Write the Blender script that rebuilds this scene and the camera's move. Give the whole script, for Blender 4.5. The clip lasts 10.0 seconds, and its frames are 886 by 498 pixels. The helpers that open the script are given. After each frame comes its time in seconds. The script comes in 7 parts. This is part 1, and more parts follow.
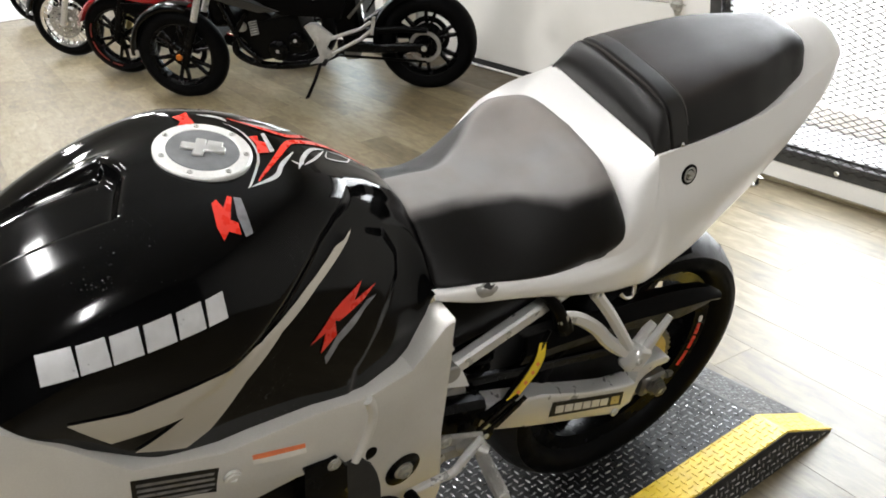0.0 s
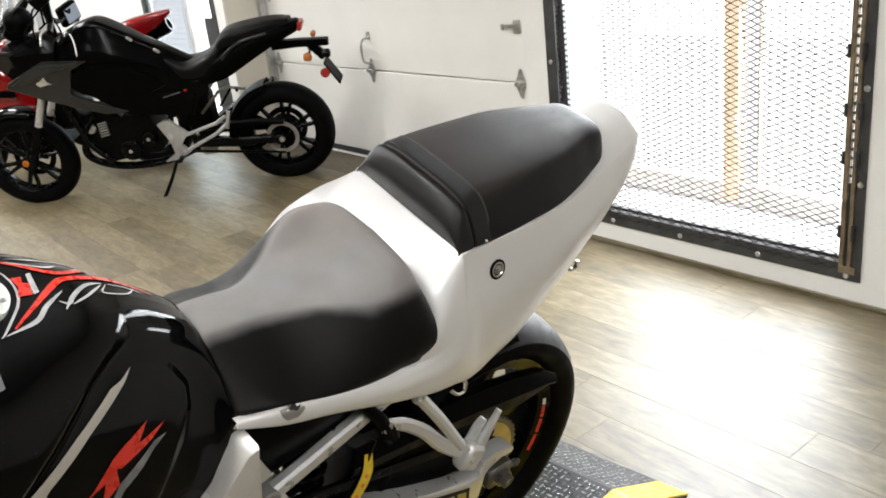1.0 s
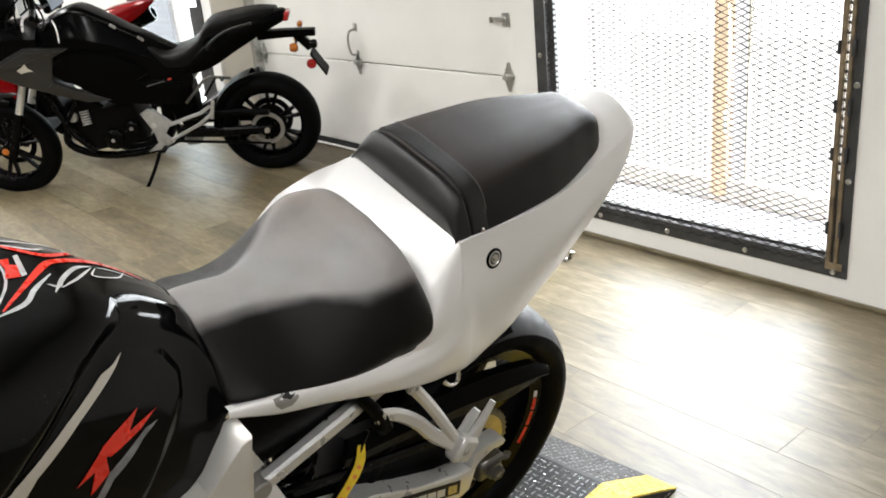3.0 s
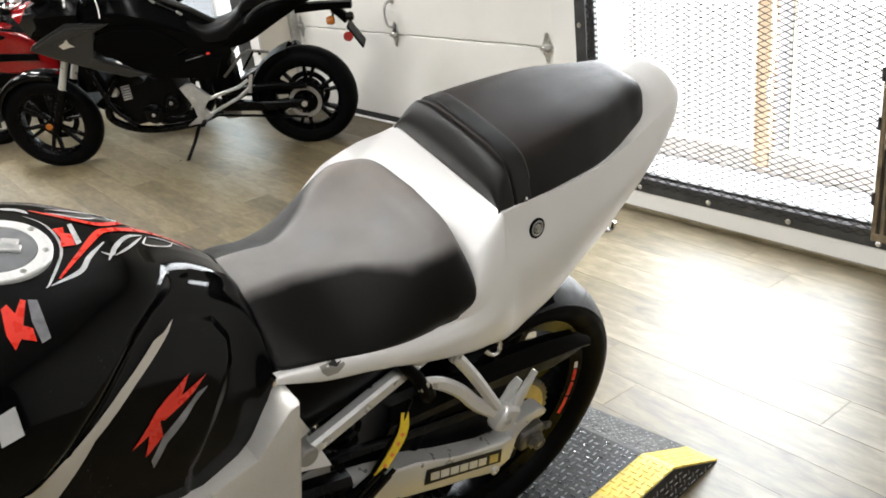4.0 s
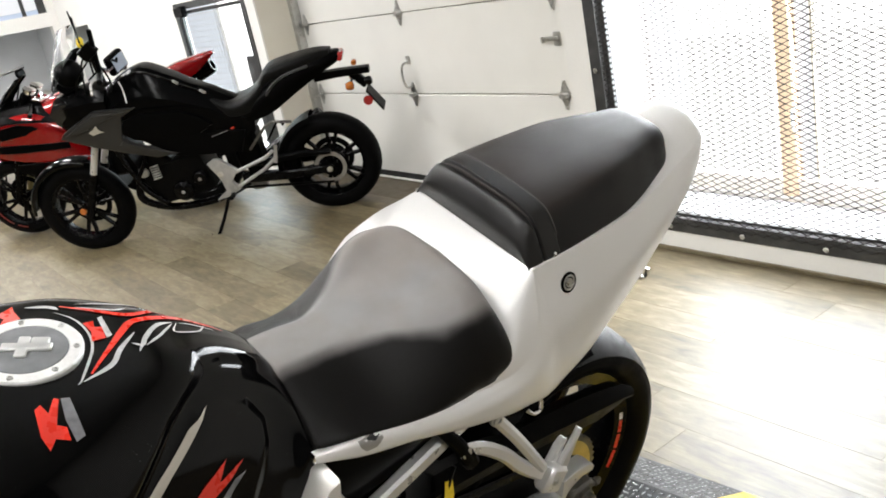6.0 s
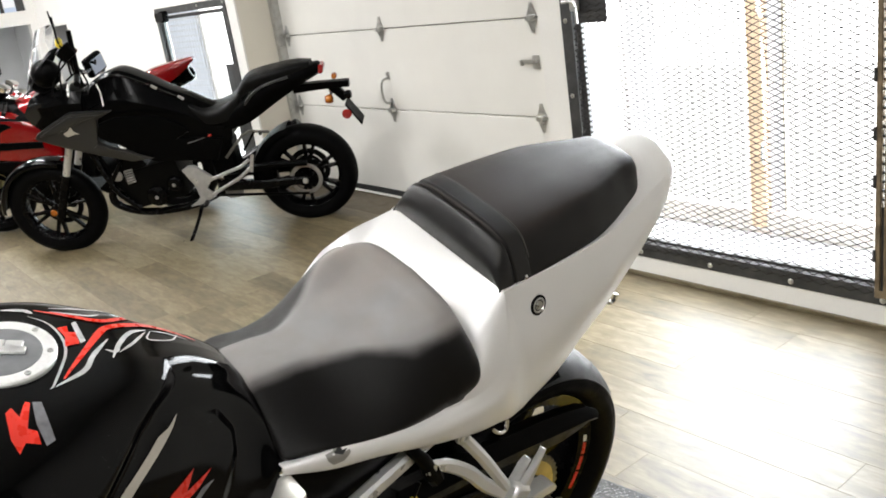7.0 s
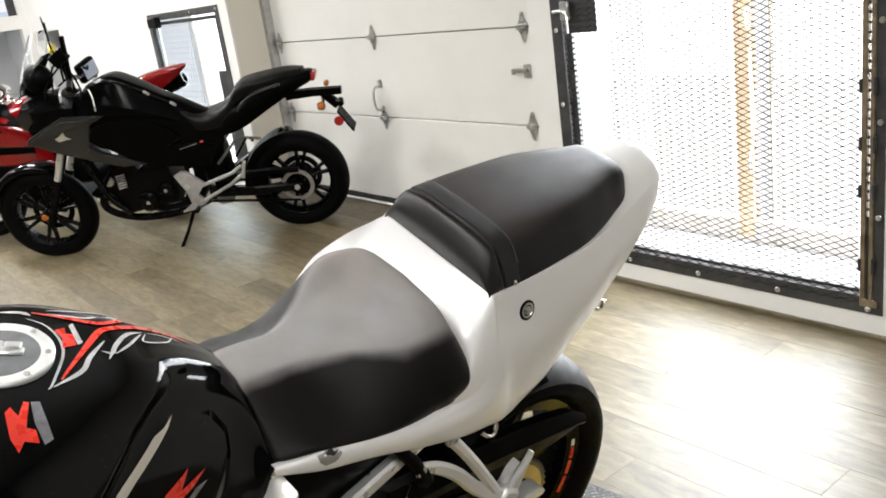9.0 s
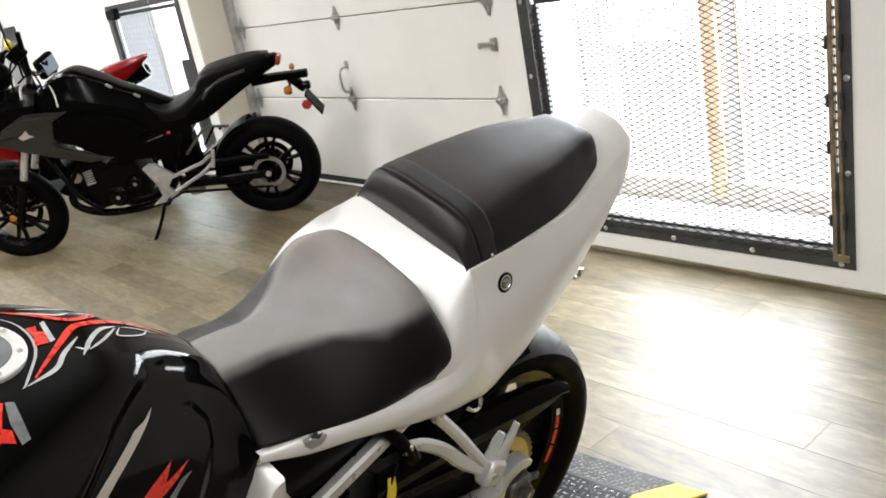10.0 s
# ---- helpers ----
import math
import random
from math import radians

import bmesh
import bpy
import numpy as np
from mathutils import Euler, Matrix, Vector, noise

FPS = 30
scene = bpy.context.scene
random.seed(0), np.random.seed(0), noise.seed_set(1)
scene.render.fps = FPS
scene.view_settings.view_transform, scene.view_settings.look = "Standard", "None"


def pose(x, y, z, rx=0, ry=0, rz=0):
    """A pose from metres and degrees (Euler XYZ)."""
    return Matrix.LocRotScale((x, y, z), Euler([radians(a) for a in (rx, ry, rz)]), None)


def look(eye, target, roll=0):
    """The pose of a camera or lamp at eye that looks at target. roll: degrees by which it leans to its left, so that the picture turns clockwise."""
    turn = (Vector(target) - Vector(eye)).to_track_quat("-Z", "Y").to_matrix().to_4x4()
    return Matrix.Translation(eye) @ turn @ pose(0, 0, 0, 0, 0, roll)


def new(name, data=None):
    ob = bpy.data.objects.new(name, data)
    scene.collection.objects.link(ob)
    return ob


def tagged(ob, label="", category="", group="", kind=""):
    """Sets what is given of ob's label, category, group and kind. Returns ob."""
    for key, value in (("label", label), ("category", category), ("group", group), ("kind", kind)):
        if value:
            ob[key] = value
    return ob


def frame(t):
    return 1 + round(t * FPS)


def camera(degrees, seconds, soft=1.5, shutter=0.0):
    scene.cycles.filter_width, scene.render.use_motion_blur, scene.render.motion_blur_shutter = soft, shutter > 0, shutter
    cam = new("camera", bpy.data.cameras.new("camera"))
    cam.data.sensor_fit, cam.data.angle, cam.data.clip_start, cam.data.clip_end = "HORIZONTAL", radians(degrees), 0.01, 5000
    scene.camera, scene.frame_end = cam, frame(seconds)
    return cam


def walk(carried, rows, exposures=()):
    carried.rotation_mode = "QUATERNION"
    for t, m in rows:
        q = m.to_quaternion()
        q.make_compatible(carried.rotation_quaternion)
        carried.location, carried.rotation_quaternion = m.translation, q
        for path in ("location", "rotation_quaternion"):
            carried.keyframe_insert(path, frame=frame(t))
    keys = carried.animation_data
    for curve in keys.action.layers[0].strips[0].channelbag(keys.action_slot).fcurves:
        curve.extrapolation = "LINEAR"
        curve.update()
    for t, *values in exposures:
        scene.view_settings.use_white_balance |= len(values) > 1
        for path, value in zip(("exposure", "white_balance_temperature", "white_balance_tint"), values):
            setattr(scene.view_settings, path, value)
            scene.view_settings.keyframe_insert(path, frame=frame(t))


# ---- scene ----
cam = camera(54.9, 10.0, soft=1.8)
PATH = [
    (0, (0.278, 0.496, 1.352), (-1.319, 1.363, 0.517), -4.9),
    (0.5, (0.288, 0.568, 1.359), (-1.249, 1.577, 0.572), -6.6),
    (1, (0.314, 0.625, 1.377), (-1.186, 1.749, 0.679), -6.7),
    (1.5, (0.314, 0.626, 1.373), (-1.164, 1.766, 0.653), -6.9),
    (2, (0.291, 0.615, 1.365), (-1.169, 1.744, 0.594), -6.3),
    (2.2, (0.296, 0.611, 1.36), (-1.172, 1.755, 0.627), -6.1),
    (3.3, (0.283, 0.618, 1.362), (-1.188, 1.77, 0.65), -5.6),
    (3.5, (0.281, 0.618, 1.355), (-1.188, 1.737, 0.588), -6.4),
    (4, (0.284, 0.604, 1.358), (-1.224, 1.675, 0.598), -6.7),
    (4.5, (0.285, 0.613, 1.35), (-1.198, 1.696, 0.558), -7.3),
    (5, (0.286, 0.618, 1.355), (-1.242, 1.68, 0.623), -9.8),
    (5.5, (0.276, 0.622, 1.365), (-1.298, 1.685, 0.74), -10.9),
    (5.7, (0.274, 0.622, 1.366), (-1.304, 1.673, 0.728), -11.9),
    (6.8, (0.282, 0.613, 1.375), (-1.281, 1.695, 0.756), -9.3),
    (7, (0.289, 0.609, 1.379), (-1.256, 1.721, 0.767), -8.7),
    (7.5, (0.302, 0.591, 1.384), (-1.241, 1.711, 0.78), -6.8),
    (8, (0.305, 0.592, 1.385), (-1.222, 1.731, 0.774), -7.4),
    (8.5, (0.305, 0.595, 1.387), (-1.226, 1.736, 0.791), -8.0),
    (9, (0.308, 0.595, 1.384), (-1.227, 1.729, 0.785), -8.2),
    (9.5, (0.303, 0.596, 1.378), (-1.224, 1.724, 0.749), -8.4),
    (10, (0.303, 0.601, 1.376), (-1.19, 1.76, 0.723), -10.9),
]
walk(cam, [(t, look(eye, target, roll)) for t, eye, target, roll in PATH])

# ---- light ----
world = bpy.data.worlds.new("sky")
scene.world = world
world.use_nodes = True
wn = world.node_tree.nodes
sky = wn.new("ShaderNodeTexSky")
sky.sky_type, sky.sun_disc, sky.sun_elevation, sky.sun_rotation = "NISHITA", False, radians(38), radians(20)
world.node_tree.links.new(sky.outputs[0], wn["Background"].inputs[0])
wn["Background"].inputs[1].default_value = 0.12
scene.view_settings.exposure = 0.0


def area_lamp(name, x, y, z, target, sx, sy, watts, colour):
    data = bpy.data.lights.new(name, "AREA")
    data.shape, data.size, data.size_y, data.energy, data.color = "RECTANGLE", sx, sy, watts, colour
    ob = new(name, data)
    ob.matrix_world = look((x, y, z), target)
    return ob


# daylight in the openings
area_lamp("daylight_gate", -1.67, 3.62, 1.38, (-1.67, 0, 0.9), 1.35, 2.1, 215, (0.91, 0.96, 1.0))
area_lamp("daylight_far_gate", -6.35, 3.52, 1.3, (-6.35, 0, 0.9), 1.2, 2.3, 115, (0.8, 0.945, 1.0))
# ceiling lamps
LAMPS = [(-9.6, 1.45, 92), (-6.9, 1.45, 105), (-4.2, 1.45, 30), (-7.6, -0.45, 55), (-5.0, -0.45, 85), (-1.4, -0.05, 66), (2.45, 0.4, 110), (0.3, -2.6, 50), (-2.5, -2.4, 45)]
for x, y, watts in LAMPS:
    area_lamp("ceiling_lamp_light", x, y, 3.08, (x, y, 0), 1.15, 0.22, watts, (1.0, 0.99, 0.98))
area_lamp("back_room_light", -13.0, 1.8, 1.5, (-13.0, 1.8, 0), 1.5, 1.5, 80, (1.0, 0.97, 0.92))

# ---- materials ----
def mat(name, colour, rough=0.5, metal=0.0, coat=0.0, spread=0.12, scale=8.0, bump=0.0, bump_scale=60.0, rough_spread=0.08,
        stretch=(1, 1, 1), piece=0.0, island=0.0, spec=0.5, fine=0.0, fine_scale=120.0, coat_rough=0.05, dust=0.0, sheen=0.0, specks=0.0):
    """A surface with variation at two scales, roughness variation and fine relief."""
    m = bpy.data.materials.new(name)
    m.use_nodes = True
    nt = m.node_tree
    nodes, links = nt.nodes, nt.links
    b = nodes["Principled BSDF"]
    b.inputs["Roughness"].default_value, b.inputs["Metallic"].default_value = rough, metal
    b.inputs["Coat Weight"].default_value, b.inputs["Coat Roughness"].default_value = coat, coat_rough
    b.inputs["Specular IOR Level"].default_value = spec
    b.inputs["Sheen Weight"].default_value, b.inputs["Sheen Roughness"].default_value = sheen, 0.28
    b.inputs["Sheen Tint"].default_value = (1.0, 0.9, 0.82, 1)
    tc, mp = nodes.new("ShaderNodeTexCoord"), nodes.new("ShaderNodeMapping")
    mp.inputs["Scale"].default_value = stretch
    links.new(tc.outputs["Object"], mp.inputs[0])
    n1 = nodes.new("ShaderNodeTexNoise")
    n1.inputs["Scale"].default_value, n1.inputs["Detail"].default_value = scale, 5
    links.new(mp.outputs[0], n1.inputs["Vector"])
    ramp = nodes.new("ShaderNodeMapRange")
    ramp.inputs["From Min"].default_value, ramp.inputs["From Max"].default_value = 0.3, 0.7
    ramp.inputs["To Min"].default_value, ramp.inputs["To Max"].default_value = 1 - spread, 1 + spread
    links.new(n1.outputs[0], ramp.inputs[0])
    value = ramp.outputs[0]

    def times(a, sock):
        mu = nodes.new("ShaderNodeMath")
        mu.operation = "MULTIPLY"
        links.new(a, mu.inputs[0]), links.new(sock, mu.inputs[1])
        return mu.outputs[0]

    if fine:
        n3 = nodes.new("ShaderNodeTexNoise")
        n3.inputs["Scale"].default_value, n3.inputs["Detail"].default_value = fine_scale, 3
        links.new(mp.outputs[0], n3.inputs["Vector"])
        r3 = nodes.new("ShaderNodeMapRange")
        r3.inputs["From Min"].default_value, r3.inputs["From Max"].default_value = 0.3, 0.7
        r3.inputs["To Min"].default_value, r3.inputs["To Max"].default_value = 1 - fine, 1 + fine
        links.new(n3.outputs[0], r3.inputs[0])
        value = times(value, r3.outputs[0])
    if piece or island:
        src = nodes.new("ShaderNodeObjectInfo").outputs["Random"] if piece else nodes.new("ShaderNodeNewGeometry").outputs["Random Per Island"]
        amount = piece or island
        r4 = nodes.new("ShaderNodeMapRange")
        r4.inputs["To Min"].default_value, r4.inputs["To Max"].default_value = 1 - amount, 1 + amount
        links.new(src, r4.inputs[0])
        value = times(value, r4.outputs[0])
    mix = nodes.new("ShaderNodeVectorMath")
    mix.operation = "SCALE"
    mix.inputs[0].default_value = colour[:3]
    links.new(value, mix.inputs["Scale"])
    out = mix.outputs[0]
    if dust:
        nd = nodes.new("ShaderNodeTexNoise")
        nd.inputs["Scale"].default_value, nd.inputs["Detail"].default_value = 22, 8
        links.new(tc.outputs["Object"], nd.inputs["Vector"])
        rd = nodes.new("ShaderNodeMapRange")
        rd.inputs["From Min"].default_value, rd.inputs["From Max"].default_value = 0.5, 0.8
        rd.inputs["To Max"].default_value = dust
        links.new(nd.outputs[0], rd.inputs[0])
        md = nodes.new("ShaderNodeMix")
        md.data_type = "RGBA"
        md.inputs["B"].default_value = (0.45, 0.41, 0.35, 1)
        links.new(rd.outputs[0], md.inputs["Factor"]), links.new(out, md.inputs["A"])
        out = md.outputs["Result"]
    if specks:
        ns, nw = nodes.new("ShaderNodeTexNoise"), nodes.new("ShaderNodeTexNoise")
        ns.inputs["Scale"].default_value, ns.inputs["Detail"].default_value = 520, 1
        nw.inputs["Scale"].default_value, nw.inputs["Detail"].default_value = 9, 3
        links.new(tc.outputs["Object"], ns.inputs["Vector"]), links.new(tc.outputs["Object"], nw.inputs["Vector"])
        lim = nodes.new("ShaderNodeMath")
        lim.operation, lim.inputs[1].default_value = "MULTIPLY_ADD", 0.45
        lim.inputs[2].default_value = -0.225
        links.new(nw.outputs[0], lim.inputs[0])
        both = nodes.new("ShaderNodeMath")
        both.operation = "ADD"
        links.new(ns.outputs[0], both.inputs[0]), links.new(lim.outputs[0], both.inputs[1])
        rs = nodes.new("ShaderNodeMapRange")
        rs.inputs["From Min"].default_value, rs.inputs["From Max"].default_value = 0.79, 0.85
        rs.inputs["To Max"].default_value = specks
        links.new(both.outputs[0], rs.inputs[0])
        ms = nodes.new("ShaderNodeMix")
        ms.data_type = "RGBA"
        ms.inputs["B"].default_value = (0.5, 0.5, 0.5, 1)
        links.new(rs.outputs[0], ms.inputs["Factor"]), links.new(out, ms.inputs["A"])
        out = ms.outputs["Result"]
    links.new(out, b.inputs["Base Color"])
    n2 = nodes.new("ShaderNodeTexNoise")
    n2.inputs["Scale"].default_value, n2.inputs["Detail"].default_value = scale * 2.3, 6
    links.new(mp.outputs[0], n2.inputs["Vector"])
    rr = nodes.new("ShaderNodeMapRange")
    rr.inputs["From Min"].default_value, rr.inputs["From Max"].default_value = 0.3, 0.7
    rr.inputs["To Min"].default_value, rr.inputs["To Max"].default_value = max(0.02, rough - rough_spread), min(1, rough + rough_spread)
    links.new(n2.outputs[0], rr.inputs[0]), links.new(rr.outputs[0], b.inputs["Roughness"])
    if bump:
        nb, bp = nodes.new("ShaderNodeTexNoise"), nodes.new("ShaderNodeBump")
        nb.inputs["Scale"].default_value, nb.inputs["Detail"].default_value = bump_scale, 4
        bp.inputs["Strength"].default_value, bp.inputs["Distance"].default_value = bump, 0.002
        links.new(mp.outputs[0], nb.inputs["Vector"])
        links.new(nb.outputs[0], bp.inputs["Height"]), links.new(bp.outputs[0], b.inputs["Normal"])
    return m


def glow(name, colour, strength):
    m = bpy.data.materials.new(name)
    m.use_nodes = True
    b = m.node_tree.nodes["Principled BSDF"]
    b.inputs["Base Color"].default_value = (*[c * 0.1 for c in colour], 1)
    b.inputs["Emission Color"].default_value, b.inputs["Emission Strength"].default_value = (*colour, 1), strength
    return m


def glass(name, colour=(1, 1, 1), rough=0.02):
    m = bpy.data.materials.new(name)
    m.use_nodes = True
    b = m.node_tree.nodes["Principled BSDF"]
    b.inputs["Base Color"].default_value = (*colour, 1)
    b.inputs["Transmission Weight"].default_value, b.inputs["Roughness"].default_value, b.inputs["IOR"].default_value = 1, rough, 1.1
    return m


BLACK_GLOSS = mat("black_gloss_paint", (0.0012, 0.0012, 0.0013), 0.085, 0, 0.0, 0.1, 6, rough_spread=0.04, spec=0.2, bump=0.02, bump_scale=40, specks=0.3)
SMOKE_PANEL = mat("dark_grey_gloss_paint", (0.01, 0.0105, 0.011), 0.12, 0.2, 0.3, 0.1, 6, rough_spread=0.04)
SILVER_PAINT = mat("pearl_silver_paint", (0.76, 0.75, 0.735), 0.4, 0.15, 0.25, 0.02, 5, rough_spread=0.04, fine=0.02, fine_scale=900)
FRAME_ALU = mat("satin_aluminium_frame", (0.6, 0.585, 0.55), 0.4, 0.35, 0.15, 0.05, 9, rough_spread=0.08, fine=0.03, fine_scale=400, dust=0.12)
BARE_ALU = mat("bare_aluminium", (0.66, 0.655, 0.64), 0.32, 0.6, 0, 0.03, 15, rough_spread=0.06, bump=0.04, bump_scale=200)
DULL_ALU = mat("cast_aluminium", (0.34, 0.33, 0.31), 0.48, 0.6, 0, 0.15, 18, rough_spread=0.12, bump=0.2, bump_scale=250, dust=0.06)
CHROME = mat("chrome", (0.82, 0.82, 0.82), 0.08, 1.0, 0, 0.04, 20, rough_spread=0.04)
STEEL = mat("zinc_steel", (0.55, 0.55, 0.53), 0.35, 0.9, 0, 0.12, 25, rough_spread=0.1)
SEAT_VINYL = mat("black_seat_vinyl", (0.004, 0.0036, 0.0034), 0.36, 0, 0, 0.25, 7, bump=0.3, bump_scale=900, rough_spread=0.06, spec=0.42, fine=0.15, fine_scale=500, sheen=0.0)


def sheen_seat(name, base, worn, edge, y0, y1, soft, spec=0.2, rough=0.42):
    """Seat vinyl with its top's sheen put into the colour as the paler tone worn; its edge is half the panel's width at
    even steps from y0 to y1.
    """
    m = mat(name, base, rough, 0, 0, 0.25, 7, bump=0.3, bump_scale=900, rough_spread=0.06, spec=spec, fine=0.15, fine_scale=500)
    nodes, links = m.node_tree.nodes, m.node_tree.links
    b = nodes["Principled BSDF"]
    old = b.inputs["Base Color"].links[0].from_socket
    tc, sep, n = nodes.new("ShaderNodeTexCoord"), nodes.new("ShaderNodeSeparateXYZ"), nodes.new("ShaderNodeTexNoise")
    n.inputs["Scale"].default_value, n.inputs["Detail"].default_value = 14, 6
    links.new(tc.outputs["Object"], sep.inputs[0]), links.new(tc.outputs["Object"], n.inputs["Vector"])

    def calc(op, a, c=0.0, d=0.0):
        q = nodes.new("ShaderNodeMath")
        q.operation = op
        for i, v in enumerate((a, c, d)):
            if isinstance(v, (int, float)):
                q.inputs[i].default_value = v
            else:
                links.new(v, q.inputs[i])
        return q.outputs[0]

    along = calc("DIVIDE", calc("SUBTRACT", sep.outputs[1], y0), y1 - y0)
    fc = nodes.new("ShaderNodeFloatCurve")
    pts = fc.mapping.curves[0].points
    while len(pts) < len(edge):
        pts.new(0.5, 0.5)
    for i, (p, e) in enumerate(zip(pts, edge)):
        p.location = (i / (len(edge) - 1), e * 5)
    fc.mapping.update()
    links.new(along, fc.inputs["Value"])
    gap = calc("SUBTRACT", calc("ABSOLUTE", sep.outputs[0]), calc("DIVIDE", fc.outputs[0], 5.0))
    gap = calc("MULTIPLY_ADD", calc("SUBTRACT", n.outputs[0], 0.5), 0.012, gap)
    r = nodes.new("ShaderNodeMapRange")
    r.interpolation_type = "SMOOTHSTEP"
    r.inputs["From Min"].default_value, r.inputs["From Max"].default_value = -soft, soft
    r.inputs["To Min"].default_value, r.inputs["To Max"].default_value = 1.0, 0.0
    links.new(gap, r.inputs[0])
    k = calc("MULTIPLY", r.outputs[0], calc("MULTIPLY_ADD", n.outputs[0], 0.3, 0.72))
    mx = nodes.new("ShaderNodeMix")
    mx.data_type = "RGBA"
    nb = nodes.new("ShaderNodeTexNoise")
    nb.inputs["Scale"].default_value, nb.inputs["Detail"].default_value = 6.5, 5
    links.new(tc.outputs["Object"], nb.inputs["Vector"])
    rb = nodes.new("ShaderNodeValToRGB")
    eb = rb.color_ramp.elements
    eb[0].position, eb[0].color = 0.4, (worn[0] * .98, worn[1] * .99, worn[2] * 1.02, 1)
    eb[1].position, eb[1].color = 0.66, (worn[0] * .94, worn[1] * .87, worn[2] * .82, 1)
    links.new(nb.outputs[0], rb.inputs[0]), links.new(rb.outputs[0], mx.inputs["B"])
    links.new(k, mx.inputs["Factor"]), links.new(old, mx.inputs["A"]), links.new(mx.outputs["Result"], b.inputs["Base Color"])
    return m


# the paler tops stand for light glancing off the vinyl
SEAT_SHEEN = sheen_seat("sheen_toned_seat_vinyl", (0.004, 0.0036, 0.0034), (0.285, 0.275, 0.268), (.043, .047, .045, .062, .093, .117, .12, .1), -.57, -.22, .011, 0.16)
PILLION_SHEEN = sheen_seat("sheen_toned_pillion_vinyl", (0.004, 0.0036, 0.0034), (0.026, 0.021, 0.0185), (.1, .1, .095, .09, .08, .065, .05, .03), -.16, .21, .012, 0.24, 0.48)
MATT_VINYL = mat("matt_seat_vinyl", (0.003, 0.003, 0.003), 0.45, 0, 0, 0.2, 7, bump=0.2, bump_scale=900, spec=0.12)
SEAT_PIPING = mat("worn_seat_piping", (0.05, 0.046, 0.044), 0.5, 0, 0, 0.2, 30)
SPORT_RUBBER = mat("sport_tyre_rubber", (0.012, 0.012, 0.0125), 0.5, 0, 0, 0.25, 14, bump=0.25, bump_scale=300, dust=0.03, spec=0.14)
BACK_GREY = mat("grey_white_wall_paint", (0.5, 0.51, 0.52), 0.6, 0, 0, 0.06, 2)
RUBBER = mat("tyre_rubber", (0.0022, 0.0022, 0.0024), 0.5, 0, 0, 0.2, 14, bump=0.3, bump_scale=300, dust=0.003, spec=0.045)
BLACK_PLASTIC = mat("black_plastic", (0.0012, 0.0012, 0.0013), 0.38, 0, 0, 0.15, 14, bump=0.2, bump_scale=400, dust=0.002, spec=0.04)
BLACK_SATIN = mat("black_satin_metal", (0.0012, 0.0012, 0.0013), 0.24, 0.0, 0, 0.15, 14, dust=0.002, spec=0.1)
ENGINE_DARK = mat("dark_engine_casting", (0.002, 0.002, 0.002), 0.4, 0.1, 0, 0.25, 20, bump=0.3, bump_scale=200, dust=0.004, spec=0.07)
GOLD = mat("gold_anodised", (0.5, 0.41, 0.19), 0.35, 0.8, 0, 0.1, 30, dust=0.1)
RED_DECAL = mat("red_vinyl", (0.58, 0.026, 0.014), 0.3, 0, 0.3, 0.08, 40)
DULL_RED = mat("worn_red_stripe", (0.13, 0.012, 0.008), 0.45, 0, 0, 0.3, 30)
WHITE_DECAL = mat("white_vinyl", (0.42, 0.42, 0.42), 0.35, 0.1, 0.2, 0.2, 60)
GREY_DECAL = mat("grey_vinyl", (0.18, 0.18, 0.19), 0.35, 0.2, 0.2, 0.35, 60)
SILVER_DECAL = mat("silver_vinyl", (0.62, 0.62, 0.62), 0.35, 0.35, 0.2, 0.08, 60)
CHAMPAGNE_DECAL = mat("champagne_vinyl", (0.42, 0.39, 0.33), 0.35, 0.2, 0.3, 0.03, 6)
BLACK_DECAL = mat("black_label", (0.006, 0.006, 0.006), 0.45, 0, 0, 0.2, 60, spec=0.15)
ORANGE_DECAL = mat("orange_label", (0.75, 0.2, 0.08), 0.45, 0, 0, 0.1, 60)
YELLOW_TAG = mat("yellow_tag", (0.75, 0.55, 0.03), 0.5, 0, 0, 0.1, 60)
PAPER = mat("white_label", (0.68, 0.66, 0.62), 0.55, 0, 0, 0.06, 60)
PLATE_GREY = mat("charcoal_tread_plate", (0.013, 0.0135, 0.0145), 0.42, 0.1, 0, 0.25, 9, rough_spread=0.1, bump=0.12, bump_scale=250, dust=0.03, spec=0.22)
# lugs take a paler metal, so their glints are partly in the colour
TREAD_GLINT = mat("glint_bright_tread", (0.31, 0.31, 0.315), 0.28, 0.85, 0, 0.35, 30, rough_spread=0.1)
PLATE_YELLOW = mat("yellow_painted_tread_plate", (0.72, 0.5, 0.035), 0.42, 0.05, 0, 0.12, 12, rough_spread=0.1, bump=0.15, bump_scale=250, dust=0.15)
WALL_WHITE = mat("white_wall_paint", (0.78, 0.77, 0.74), 0.6, 0, 0, 0.03, 2, bump=0.12, bump_scale=90, fine=0.015)
WALL_CREAM = mat("cream_wall_paint", (0.7, 0.66, 0.57), 0.6, 0, 0, 0.04, 2, bump=0.12, bump_scale=90)
DOOR_WHITE = mat("white_garage_door_steel", (0.77, 0.76, 0.72), 0.42, 0, 0, 0.03, 3, bump=0.1, bump_scale=160)
IRON = mat("dark_painted_angle_iron", (0.045, 0.046, 0.047), 0.5, 0.3, 0, 0.25, 12, bump=0.25, bump_scale=120, dust=0.06)
MESH_DARK = mat("expanded_metal", (0.022, 0.02, 0.019), 0.55, 0.3, 0, 0.25, 20, dust=0.05)
